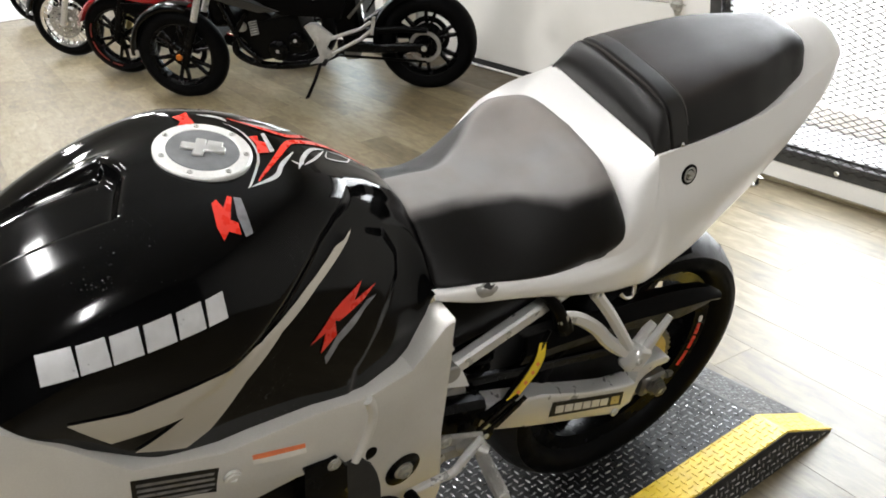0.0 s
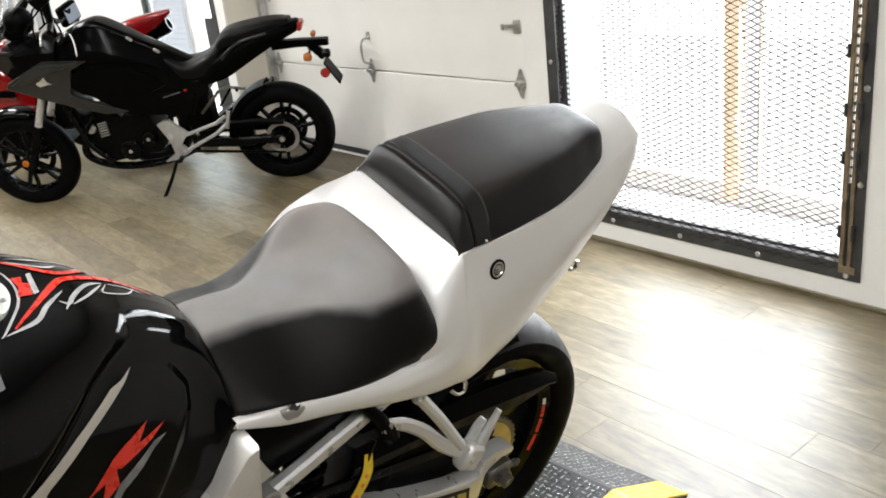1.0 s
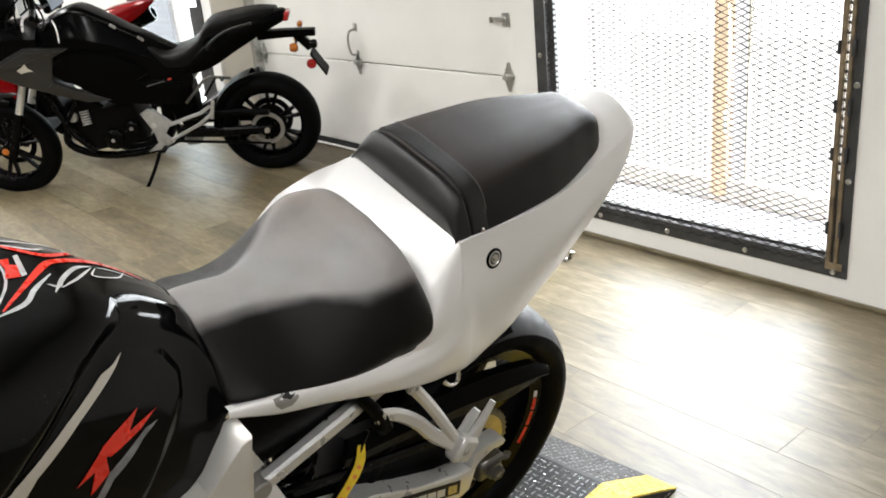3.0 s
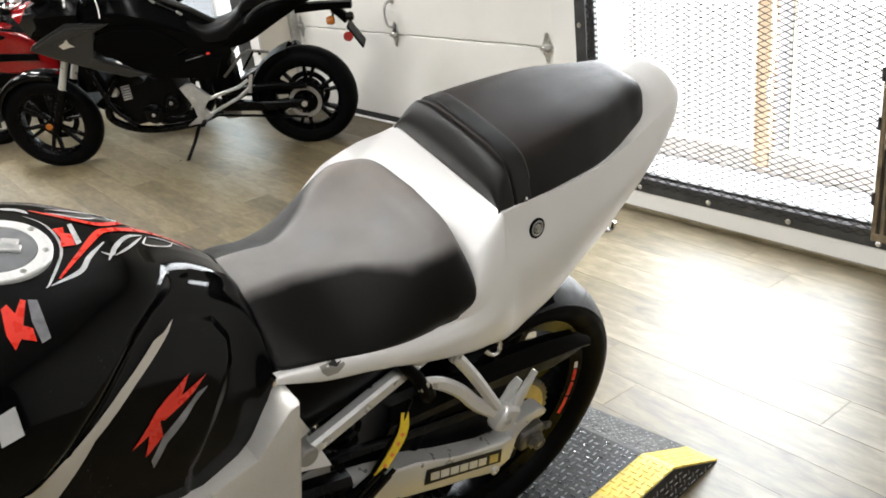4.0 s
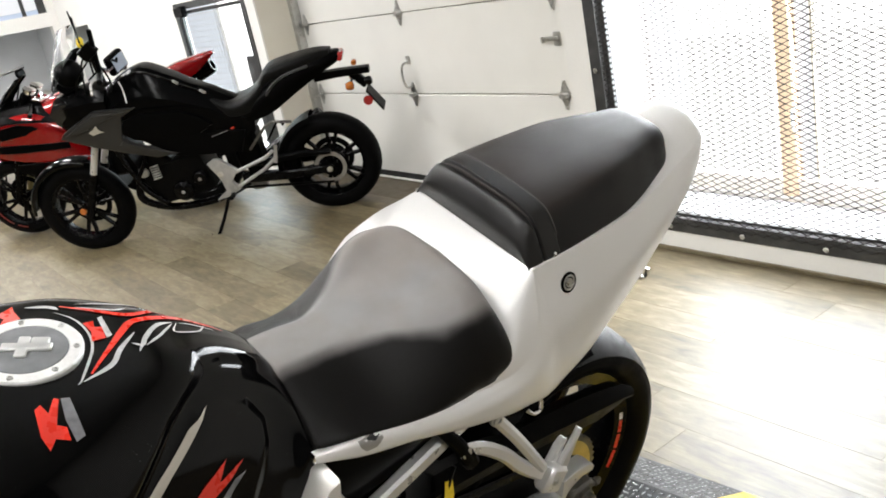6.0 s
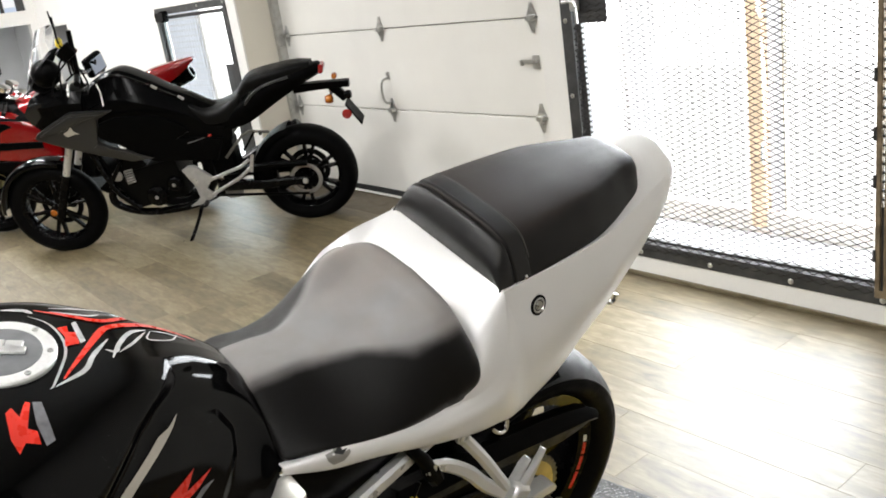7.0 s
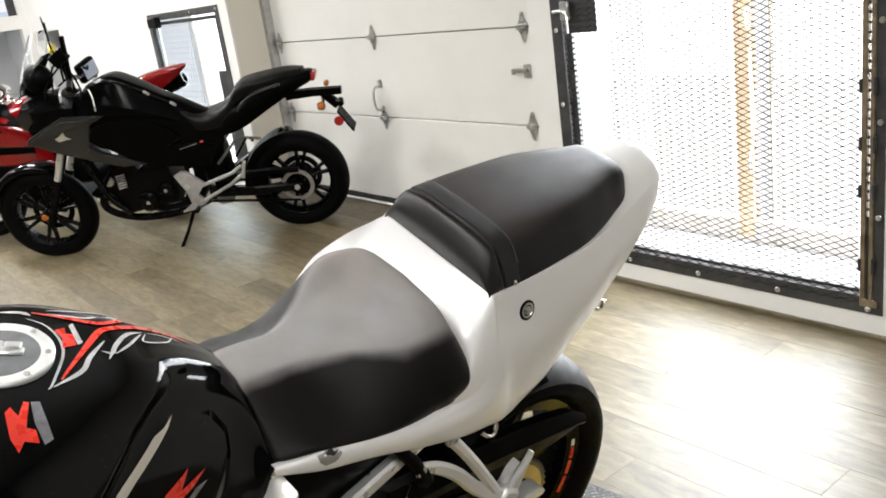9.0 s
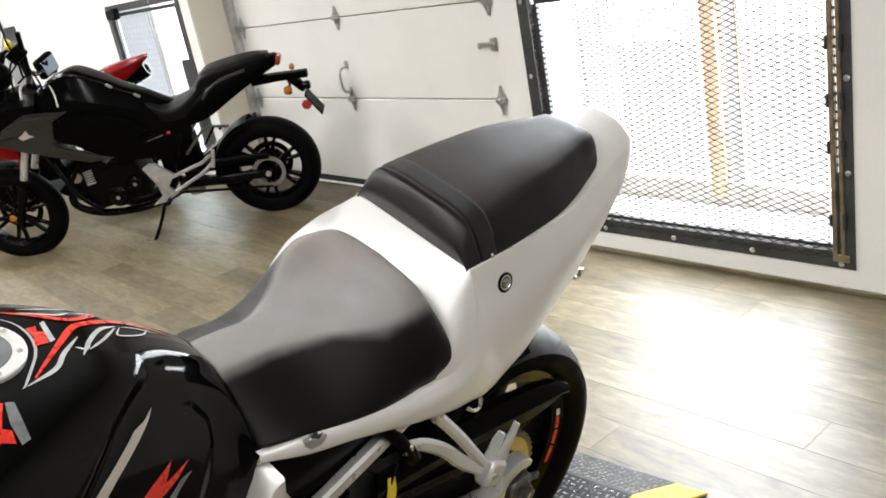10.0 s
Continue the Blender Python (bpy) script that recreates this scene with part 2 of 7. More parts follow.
RUSTY = mat("worn_brown_steel", (0.2, 0.155, 0.1), 0.5, 0.4, 0, 0.4, 25, bump=0.3, bump_scale=150)
ORANGE_WOOD = mat("pale_pine_door_frame", (0.97, 0.72, 0.51), 0.5, 0, 0, 0.12, 10, stretch=(8, 8, 0.6))
PALE_RAIL = mat("pale_weathered_rail", (0.86, 0.79, 0.72), 0.55, 0, 0, 0.22, 5, stretch=(1.5, 6, 6), fine=0.1, fine_scale=60)
CEILING = mat("pale_grey_ceiling", (0.5, 0.5, 0.5), 0.8, 0, 0, 0.1, 2)
WALL_GREY = mat("grey_wall_paint", (0.055, 0.055, 0.056), 0.7, 0, 0, 0.05, 2)
# these surfaces give off light themselves, standing in for sun on them
SIDING_GLOW = glow("sun_glow_white_siding", (0.74, 0.79, 0.86), 0.95)
SUN_GLOW = glow("sun_glow_white_paint", (0.98, 0.98, 1.0), 1.12)
SUN_GLOW_PANEL = glow("sun_glow_white_panel", (0.98, 0.98, 1.0), 1.7)
SUN_GLOW_GROUND = glow("sun_glow_pale_concrete", (1.0, 0.99, 0.97), 1.5)
# window panes glow in place of the daylight behind them
PALE_PANE = glow("pale_daylit_pane", (0.86, 0.87, 0.9), 0.95)
BLUE_PANE = glow("bluish_daylit_pane", (0.56, 0.65, 0.8), 0.9)
SKY_CARD = glow("bright_overcast_outside", (1.0, 0.99, 0.98), 3.2)
LAMP_GLOW = glow("lamp_diffuser", (1.0, 0.98, 0.95), 9.0)
RED_PAINT = mat("red_gloss_paint", (0.22, 0.0035, 0.0045), 0.15, 0.1, 0.4, 0.06, 6)
GREY_PAINT = mat("matt_grey_paint", (0.022, 0.0216, 0.0205), 0.36, 0.3, 0.1, 0.08, 8)
AMBER = mat("amber_lens", (0.42, 0.12, 0.012), 0.25, 0, 0.3, 0.1, 40)
RED_LENS = mat("red_lens", (0.36, 0.012, 0.012), 0.2, 0, 0.4, 0.1, 40)
CLEAR = glass("clear_screen")
MIRROR = mat("mirror_glass", (0.35, 0.4, 0.5), 0.03, 1.0, 0, 0.02, 10, rough_spread=0.01)
BRIGHT_MIRROR = mat("bright_mirror_glass", (0.86, 0.87, 0.88), 0.03, 1.0, 0, 0.02, 10, rough_spread=0.01)
EDGE_BLACK = mat("black_door_seal", (0.01, 0.01, 0.01), 0.7)


CAP_RING = mat("brushed_cap_ring", (0.74, 0.735, 0.72), 0.38, 0.35, 0, 0.06, 40, fine=0.05, fine_scale=300)
CAP_LID = mat("grey_cap_lid", (0.16, 0.165, 0.17), 0.5, 0.3, 0, 0.2, 40, bump=0.1, bump_scale=300)
HANGER_GREY = mat("grey_cast_hanger", (0.42, 0.415, 0.4), 0.45, 0.5, 0, 0.15, 18, bump=0.15, bump_scale=250)
SILL_GREY = mat("grey_painted_sill", (0.34, 0.34, 0.34), 0.95, 0, 0, 0.1, 10, spec=0.0)
DARK_STEEL = mat("dirty_dark_steel", (0.12, 0.115, 0.105), 0.4, 0.7, 0, 0.3, 30, bump=0.2, bump_scale=200, dust=0.05)
PANEL_GLOSS = mat("black_gloss_panel", (0.0015, 0.0015, 0.0016), 0.17, 0, 0.0, 0.1, 10, rough_spread=0.06, spec=0.05)


def plank_material(name, dark, mid, pale):
    """Printed oak: long streaks, cathedral patches, pores, and a worn satin wax."""
    m = bpy.data.materials.new(name)
    m.use_nodes = True
    nt = m.node_tree
    nodes, links = nt.nodes, nt.links
    b = nodes["Principled BSDF"]
    tc = nodes.new("ShaderNodeTexCoord")
    info = nodes.new("ShaderNodeObjectInfo")
    isl = nodes.new("ShaderNodeNewGeometry")

    def math_node(op, a, c):
        n = nodes.new("ShaderNodeMath")
        n.operation = op
        for i, v in ((0, a), (1, c)):
            if isinstance(v, (int, float)):
                n.inputs[i].default_value = v
            else:
                links.new(v, n.inputs[i])
        return n.outputs[0]

    rnd = math_node("FRACT", math_node("ADD", info.outputs["Random"], isl.outputs["Random Per Island"]), 0)
    sc = nodes.new("ShaderNodeVectorMath")
    sc.operation = "SCALE"
    sc.inputs[0].default_value = (31.7, 17.3, 9.1)
    links.new(rnd, sc.inputs["Scale"])
    off = nodes.new("ShaderNodeVectorMath")
    off.operation = "ADD"
    links.new(tc.outputs["Object"], off.inputs[0]), links.new(sc.outputs[0], off.inputs[1])

    def noise_at(stretch, scale, detail, rough=0.55, warp=0.0):
        mp, n = nodes.new("ShaderNodeMapping"), nodes.new("ShaderNodeTexNoise")
        mp.inputs["Scale"].default_value = stretch
        n.inputs["Scale"].default_value, n.inputs["Detail"].default_value, n.inputs["Roughness"].default_value = scale, detail, rough
        n.inputs["Distortion"].default_value = warp
        links.new(off.outputs[0], mp.inputs[0]), links.new(mp.outputs[0], n.inputs["Vector"])
        return n.outputs[0]

    streak = noise_at((2.8, 12, 1), 2.6, 5, 0.62, 0.7)
    patch = noise_at((2.6, 5.5, 1), 2.6, 4, 0.55, 0.8)
    pores = noise_at((3.0, 70, 1), 5.0, 3)
    wear = noise_at((1, 1.3, 1), 3.0, 5)
    v = math_node("ADD", math_node("MULTIPLY", streak, 0.5), math_node("MULTIPLY", patch, 0.34))
    v = math_node("ADD", v, math_node("MULTIPLY", pores, 0.16))
    v = math_node("ADD", v, math_node("MULTIPLY", math_node("SUBTRACT", rnd, 0.5), 0.16))
    ramp = nodes.new("ShaderNodeValToRGB")
    e = ramp.color_ramp.elements
    e[0].position, e[0].color = 0.33, (*dark, 1)
    e[1].position, e[1].color = 0.69, (*pale, 1)
    e.new(0.5).color = (*mid, 1)
    links.new(v, ramp.inputs[0])
    links.new(ramp.outputs[0], b.inputs["Base Color"])
    rr = nodes.new("ShaderNodeMapRange")
    rr.inputs["From Min"].default_value, rr.inputs["From Max"].default_value = 0.3, 0.7
    rr.inputs["To Min"].default_value, rr.inputs["To Max"].default_value = 0.45, 0.51
    links.new(wear, rr.inputs[0]), links.new(rr.outputs[0], b.inputs["Roughness"])
    b.inputs["Specular IOR Level"].default_value = 0.85
    return m


PLANK = plank_material("oak_vinyl_plank", (0.06, 0.045, 0.02), (0.128, 0.098, 0.048), (0.215, 0.182, 0.112))
GROUT = mat("floor_joint", (0.1, 0.08, 0.05), 0.6)

# ---- building helpers ----
def mesh_of(bm, material, smooth=38.0):
    bmesh.ops.recalc_face_normals(bm, faces=bm.faces)
    limit = radians(smooth)
    for f in bm.faces:
        f.smooth = True
    for e in bm.edges:
        if len(e.link_faces) == 2 and e.calc_face_angle(0) > limit:
            e.smooth = False
    me = bpy.data.meshes.new("mesh")
    bm.to_mesh(me)
    bm.free()
    me.materials.append(material)
    return me


def thing(name, m, label, category, group="", kind=""):
    ob = new(name)
    ob.empty_display_size = 0.05
    ob.matrix_world = m
    return tagged(ob, label, category, group, kind)


def part(name, bm, material, parent, label="", smooth=38.0, kind=""):
    ob = new(name, mesh_of(bm, material, smooth))
    ob.parent = parent
    return tagged(ob, label, kind=kind)


def solid(name, bm, material, label, category="", group="", kind="", smooth=38.0):
    return tagged(new(name, mesh_of(bm, material, smooth)), label, category, group, kind)


def B():
    return bmesh.new()


def catmull(points, n):
    """n points along a smooth curve through the given ones."""
    p = [np.array(q, float) for q in points]
    p = [2 * p[0] - p[1]] + p + [2 * p[-1] - p[-2]]
    out = []
    for i in range(n):
        u = i / (n - 1) * (len(p) - 3)
        k = min(int(u), len(p) - 4)
        u -= k
        a, b, c, d = p[k:k + 4]
        out.append(0.5 * (2 * b + (c - a) * u + (2 * a - 5 * b + 4 * c - d) * u * u + (3 * b - a - 3 * c + d) * u ** 3))
    return out


def grid_surface(bm, rows, close_u=False):
    vs = [[bm.verts.new(tuple(p)) for p in row] for row in rows]
    for r in range(len(vs) - 1):
        n = len(vs[r])
        for c in range(n if close_u else n - 1):
            d = (c + 1) % n
            q = [vs[r][c], vs[r][d], vs[r + 1][d], vs[r + 1][c]]
            try:
                bm.faces.new(q)
            except ValueError:
                pass
    return vs


def loft(bm, sections, nu, nv, mirror=True, dent=None):
    """A smooth skin through half sections (y, [(x, z), ...]) that run from the middle outward, mirrored in x."""
    ys = catmull([(y, 0) for y, _ in sections], nv)
    cols = [catmull([s[k] for _, s in sections], nv) for k in range(len(sections[0][1]))]
    rows = []
    for r in range(nv):
        half = catmull([cols[k][r] for k in range(len(cols))], nu)
        row = [(p[0], ys[r][0], p[1]) for p in half]
        row[0] = (0.0, row[0][1], row[0][2])
        if mirror:
            row = [(-x, y, z) for x, y, z in reversed(row[1:])] + row
        if dent:
            row = [dent(*p) for p in row]
        rows.append(row)
    return grid_surface(bm, rows)


def facet(bm, sections, nv):
    """A skin with crisp length-wise creases: straight across each half section (y, [(x, z), ...]), smooth along y, mirrored in x."""
    ys = catmull([(y, 0) for y, _ in sections], nv)
    cols = [catmull([s[k] for _, s in sections], nv) for k in range(len(sections[0][1]))]
    rows = []
    for r in range(nv):
        half = []
        for k in range(len(cols) - 1):
            a, b = cols[k][r], cols[k + 1][r]
            half += [tuple(a + (b - a) * u) for u in ((0.0, 0.1, 0.9) if k else (0.0, 0.9))]
        half.append(tuple(cols[-1][r]))
        half[0] = (0.0, half[0][1])
        row = [(x, ys[r][0], z) for x, z in half]
        rows.append([(-x, y, z) for x, y, z in reversed(row[1:])] + row)
    return grid_surface(bm, rows)


def cap_rows(bm, vs):
    for row in (vs[0], vs[-1]):
        try:
            bm.faces.new(row)
        except ValueError:
            pass


def box(bm, size, at=(0, 0, 0), m=None, bevel=0.0, segs=1):
    g = bmesh.ops.create_cube(bm, size=1)
    bmesh.ops.scale(bm, vec=size, verts=g["verts"])
    if bevel:
        es = list({e for v in g["verts"] for e in v.link_edges})
        r = bmesh.ops.bevel(bm, geom=es, offset=bevel, segments=segs, affect="EDGES", profile=0.6)
        vs = list({v for f in r["faces"] for v in f.verts} | {v for v in g["verts"] if v.is_valid})
    else:
        vs = g["verts"]
    t = Matrix.Translation(at) @ (m or Matrix())
    bmesh.ops.transform(bm, matrix=t, verts=vs)
    return vs


def axis_matrix(p0, p1):
    p0, p1 = Vector(p0), Vector(p1)
    return Matrix.Translation(p0) @ (p1 - p0).to_track_quat("Z", "Y").to_matrix().to_4x4()


def lathe(bm, profile, p0, p1, segs=24, closed=False):
    """Turns a profile of (radius, height from p0) round the line from p0 to p1."""
    m = axis_matrix(p0, p1)
    rows = [[m @ Vector((r * math.cos(2 * math.pi * k / segs), r * math.sin(2 * math.pi * k / segs), h)) for k in range(segs)] for r, h in profile]
    if closed:
        rows.append(rows[0])
    vs = grid_surface(bm, rows, True)
    if not closed:
        for row, (r, _) in ((vs[0], profile[0]), (vs[-1], profile[-1])):
            if r > 1e-5:
                bm.faces.new(row)
    bmesh.ops.remove_doubles(bm, verts=[v for row in vs for v in row if v.is_valid], dist=1e-6)


def rod(bm, p0, p1, r, segs=14, bevel=0.0):
    h = (Vector(p1) - Vector(p0)).length
    b = bevel or r * 0.15
    lathe(bm, [(r - b, 0), (r, b), (r, h - b), (r - b, h)], p0, p1, segs)


def sweep(bm, points, r, segs=8, n=None, flat=1.0, radii=None):
    """A round or flattened tube along a smooth curve."""
    pts = [Vector(p) for p in (catmull(points, n) if n else points)]
    rows, side = [], None
    for i, p in enumerate(pts):
        d = (pts[min(i + 1, len(pts) - 1)] - pts[max(i - 1, 0)]).normalized()
        if side is None:
            side = d.orthogonal().normalized()
        side = (side - d * side.dot(d)).normalized()
        up = d.cross(side)
        rr = r if radii is None else radii[0] + (radii[1] - radii[0]) * i / (len(pts) - 1)
        rows.append([p + side * rr * math.cos(2 * math.pi * k / segs) + up * rr * flat * math.sin(2 * math.pi * k / segs) for k in range(segs)])
    vs = grid_surface(bm, rows, True)
    bm.faces.new(vs[0]), bm.faces.new(vs[-1])


def plate(bm, outline, x0, x1, bevel=0.0, holes=(), bend=None):
    """A plate in the y-z plane, from x0 to x1, by its outline of (y, z)."""
    a = [bm.verts.new((x0, y, z)) for y, z in outline]
    f = bm.faces.new(a)
    g = bmesh.ops.extrude_face_region(bm, geom=[f])
    top = [v for v in g["geom"] if isinstance(v, bmesh.types.BMVert)]
    for v in top:
        v.co.x = x1
    if bevel:
        es = [e for v in top for e in v.link_edges if all(w in top for w in e.verts)]
        bmesh.ops.bevel(bm, geom=list(set(es)), offset=bevel, segments=2, affect="EDGES", profile=0.6)
    if bend:
        for v in bm.verts:
            v.co = bend(v.co)


def beam(bm, points, width, depth, bevel=0.004, n=None):
    """A bar of rectangular section along points; width across x, depth in the y-z plane."""
    pts = [Vector(p) for p in (catmull(points, n) if n else points)]
    rows = []
    for i, p in enumerate(pts):
        d = (pts[min(i + 1, len(pts) - 1)] - pts[max(i - 1, 0)]).normalized()
        s = Vector((1, 0, 0))
        s = (s - d * s.dot(d)).normalized()
        u = d.cross(s)
        w, h, b = width / 2, (depth[0] + (depth[1] - depth[0]) * i / (len(pts) - 1)) / 2 if isinstance(depth, tuple) else depth / 2, bevel
        rows.append([p + s * a + u * c for a, c in ((w, h - b), (w - b, h), (b - w, h), (-w, h - b), (-w, b - h), (b - w, -h), (w - b, -h), (w, b - h))])
    vs = grid_surface(bm, rows, True)
    bm.faces.new(vs[0]), bm.faces.new(vs[-1])


def cut_fine(bm, step, axes=(0, 1, 2)):
    """Cuts flat faces along a grid, so that they can be laid on a curved skin."""
    for ax in axes:
        lo, hi = min(v.co[ax] for v in bm.verts), max(v.co[ax] for v in bm.verts)
        k = lo + step
        no = [0, 0, 0]
        no[ax] = 1
        while k < hi:
            co = [0, 0, 0]
            co[ax] = k
            bmesh.ops.bisect_plane(bm, geom=bm.verts[:] + bm.edges[:] + bm.faces[:], plane_co=co, plane_no=no)
            k += step


def decal(bm, polys, skin, way="x", lift=0.0009, step=0.012):
    """Thin stickers: outlines of (y, z) laid on the skin from the side, or of (x, y) from above."""
    from mathutils.bvhtree import BVHTree
    tree = BVHTree.FromPolygons([v.co.copy() for v in skin.vertices], [list(p.vertices) for p in skin.polygons])
    for poly in polys:
        tmp = B()
        if way == "x":
            vs = [tmp.verts.new((0, a, b)) for a, b in poly]
        else:
            vs = [tmp.verts.new((a, b, 0)) for a, b in poly]
        bmesh.ops.triangulate(tmp, faces=[tmp.faces.new(vs)])
        cut_fine(tmp, step, (1, 2) if way == "x" else (0, 1))
        for v in tmp.verts:
            start, d = (Vector((0.6, v.co.y, v.co.z)), Vector((-1, 0, 0))) if way == "x" else (Vector((v.co.x, v.co.y, 1.6)), Vector((0, 0, -1)))
            hit, no, _, _ = tree.ray_cast(start, d)
            if hit is not None:
                v.co = hit + (no if no.dot(d) < 0 else -no) * lift
        me = bpy.data.meshes.new("tmp")
        tmp.to_mesh(me)
        tmp.free()
        bm.from_mesh(me)
        bpy.data.meshes.remove(me)

# ---- room ----
WY, GY = 3.34, 3.66          # inner face of the wall, face of the garage door
GATE_X0, GATE_X1, GATE_Z0, GATE_Z1 = -2.385, -0.958, 0.09, 2.3
DOOR_X0, DOOR_X1, DOOR_Z1 = -5.56, -2.53, 2.62
WIN_X0, WIN_X1, WIN_Z0, WIN_Z1 = -7.12, -5.7, 0.12, 1.43
CEIL, EAST, WEST, SOUTH = 3.15, 4.2, -11.0, -5.2


def wall_block(bm, x0, x1, y0, y1, z0, z1, bevel=0.0):
    box(bm, (x1 - x0, y1 - y0, z1 - z0), ((x0 + x1) / 2, (y0 + y1) / 2, (z0 + z1) / 2), bevel=bevel)


bm = B()
IN, POST = 0.055, 0.03
for x0, x1, z0, z1 in ((GATE_X1 - POST, EAST, 0, CEIL), (GATE_X0 + IN, GATE_X1 - POST, 0, GATE_Z0 + IN), (GATE_X0 + IN, GATE_X1 - POST, GATE_Z1 - IN, CEIL),
                       (DOOR_X1, GATE_X0 + IN, 0, CEIL), (DOOR_X0, DOOR_X1, DOOR_Z1, CEIL), (WIN_X1 - IN, DOOR_X0, 0, CEIL),
                       (WIN_X0 + IN, WIN_X1 - IN, 0, WIN_Z0 + IN), (WIN_X0 + IN, WIN_X1 - IN, WIN_Z1 - IN, CEIL)):
    wall_block(bm, x0, x1, WY, WY + 0.4, z0, z1)
for x0, x1, z0 in ((WEST, -10.82, 0), (-10.82, -9.85, 1.43), (-9.85, WIN_X0 + IN, 0)):
    wall_block(bm, x0, x1, WY, WY + 0.06, z0, CEIL)
solid("wall_north", bm, WALL_WHITE, "white painted wall with a gate, garage door and window", "wall", kind="structure")
bm = B()
wall_block(bm, DOOR_X0 - 0.004, DOOR_X0 + 0.004, WY + 0.012, GY - 0.03, 0, DOOR_Z1)
solid("jamb", bm, WALL_CREAM, "cream painted jamb beside the garage door", "trim", kind="structure")
bm = B()
wall_block(bm, EAST, EAST + 0.15, SOUTH, WY, 0, CEIL)
solid("wall_east", bm, WALL_GREY, "plain grey painted wall", "wall", kind="structure")
bm = B()
wall_block(bm, WEST, EAST + 0.15, SOUTH - 0.15, SOUTH, 0, CEIL)
solid("wall_south", bm, WALL_GREY, "plain grey painted wall", "wall", kind="structure")
bm = B()
for y0, y1, z0, z1 in ((SOUTH - 0.15, 0.6, 0, CEIL), (3.25, WY + 0.4, 0, CEIL), (0.6, 3.25, 1.5, 1.66), (0.6, 3.25, 2.25, CEIL)):
    wall_block(bm, WEST - 0.15, WEST, y0, y1, z0, z1)
solid("wall_west", bm, WALL_WHITE, "white painted wall with openings to the next room", "wall", kind="structure")
bm = B()
wall_block(bm, -15.0, -14.9, -0.4, 4.0, 0, CEIL)
wall_block(bm, -14.9, WEST - 0.15, 3.9, 4.0, 0, CEIL)
wall_block(bm, -14.9, WEST - 0.15, -0.4, -0.3, 0, CEIL)
wall_block(bm, -15.0, WEST - 0.15, -0.4, 4.0, -0.1, -0.002)
solid("back_room", bm, BACK_GREY, "grey-white walls of the next room", "wall", kind="structure")
bm = B()
wall_block(bm, -10.9, -9.77, WY + 0.7, WY + 0.76, 0, 1.5)
wall_block(bm, -10.9, -10.82, WY + 0.061, WY + 0.7, 0, 1.5)
wall_block(bm, -9.85, -9.77, WY + 0.061, WY + 0.7, 0, 1.5)
wall_block(bm, -10.82, -9.85, WY + 0.061, WY + 0.7, 1.44, 1.5)
solid("alcove", bm, BACK_GREY, "grey-white alcove beyond a doorway in the wall", "wall", kind="structure")
upper = thing("window_2", pose(WEST - 0.1, 0, 0), "pale window with a bluish lower band and dark bars", "window", kind="structure")
bm = B()
wall_block(bm, 0, 0.01, 0.6, 3.25, 1.715, 2.25)
part("pane", bm, PALE_PANE, upper)
bm = B()
wall_block(bm, 0, 0.01, 0.6, 3.25, 1.66, 1.713)
part("lower_pane", bm, BLUE_PANE, upper, "bluish lower band of the window")
for y0, y1 in ((1.2, 1.24), (2.1, 2.14), (2.98, 3.02), (3.16, 3.25)):
    bm = B()
    wall_block(bm, 0.012, 0.05, y0, y1, 1.66, 2.25, bevel=0.004)
    part("bar", bm, IRON, upper)
bm = B()
wall_block(bm, -15.0, WEST - 0.15, -0.4, 4.0, 1.56, 1.62)
solid("mezzanine", bm, BACK_GREY, "grey-white mezzanine floor in the next room", "ceiling", kind="structure")
bm = B()
wall_block(bm, WEST - 0.15, EAST + 0.15, SOUTH - 0.15, WY + 0.4, CEIL, CEIL + 0.12)
solid("ceiling", bm, CEILING, "pale grey ceiling with strip lamps", "ceiling", kind="structure")
bm = B()
wall_block(bm, WEST - 0.15, EAST + 0.15, SOUTH - 0.15, WY + 0.4, -0.1, -0.004)
FLOOR = solid("floor", bm, GROUT, "pale oak vinyl plank floor, glossy and lightly scuffed", "floor", kind="structure")
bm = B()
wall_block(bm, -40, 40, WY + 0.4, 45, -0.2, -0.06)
solid("ground", bm, SUN_GLOW_GROUND, "pale concrete ground outside, glowing in place of sunlight", "ground", kind="structure")

# strip lamps
for x, y, _ in LAMPS:
    lamp = thing("ceiling_lamp", pose(x, y, CEIL), "white strip ceiling lamp with a glowing diffuser", "lamp", "ceiling lamps")
    bm = B()
    box(bm, (1.25, 0.3, 0.05), (0, 0, -0.025), bevel=0.008)
    part("housing", bm, WALL_WHITE, lamp)
    bm = B()
    box(bm, (1.15, 0.24, 0.008), (0, 0, -0.055))
    part("diffuser", bm, LAMP_GLOW, lamp)

# garage door: ribbed sections, hinges, rollers, lift handle, latch
door = thing("garage_door", pose(0, 0, 0), "closed white sectional garage door with steel hinges", "garage door", kind="structure")
JOINTS = [0.045, 0.594, 1.1, 1.61, 2.12, 2.64]
for z0, z1 in zip(JOINTS, JOINTS[1:]):
    bm = B()
    wall_block(bm, DOOR_X0 + 0.0, DOOR_X1 + 0.12, GY, GY + 0.045, z0 + 0.0025, z1 - 0.0025, bevel=0.005)
    part("panel", bm, DOOR_WHITE, door)
# added sheet that keeps the outside glow out of the panel joints
bm = B()
wall_block(bm, DOOR_X0, DOOR_X1 + 0.12, GY + 0.02, GY + 0.03, 0.05, 2.63)
part("core", bm, IRON, door)
bm = B()
wall_block(bm, DOOR_X0, DOOR_X1 + 0.12, GY + 0.005, GY + 0.04, 0.0, 0.047, bevel=0.006)
part("bottom_seal", bm, EDGE_BLACK, door, "black rubber bottom seal")
bm = B()
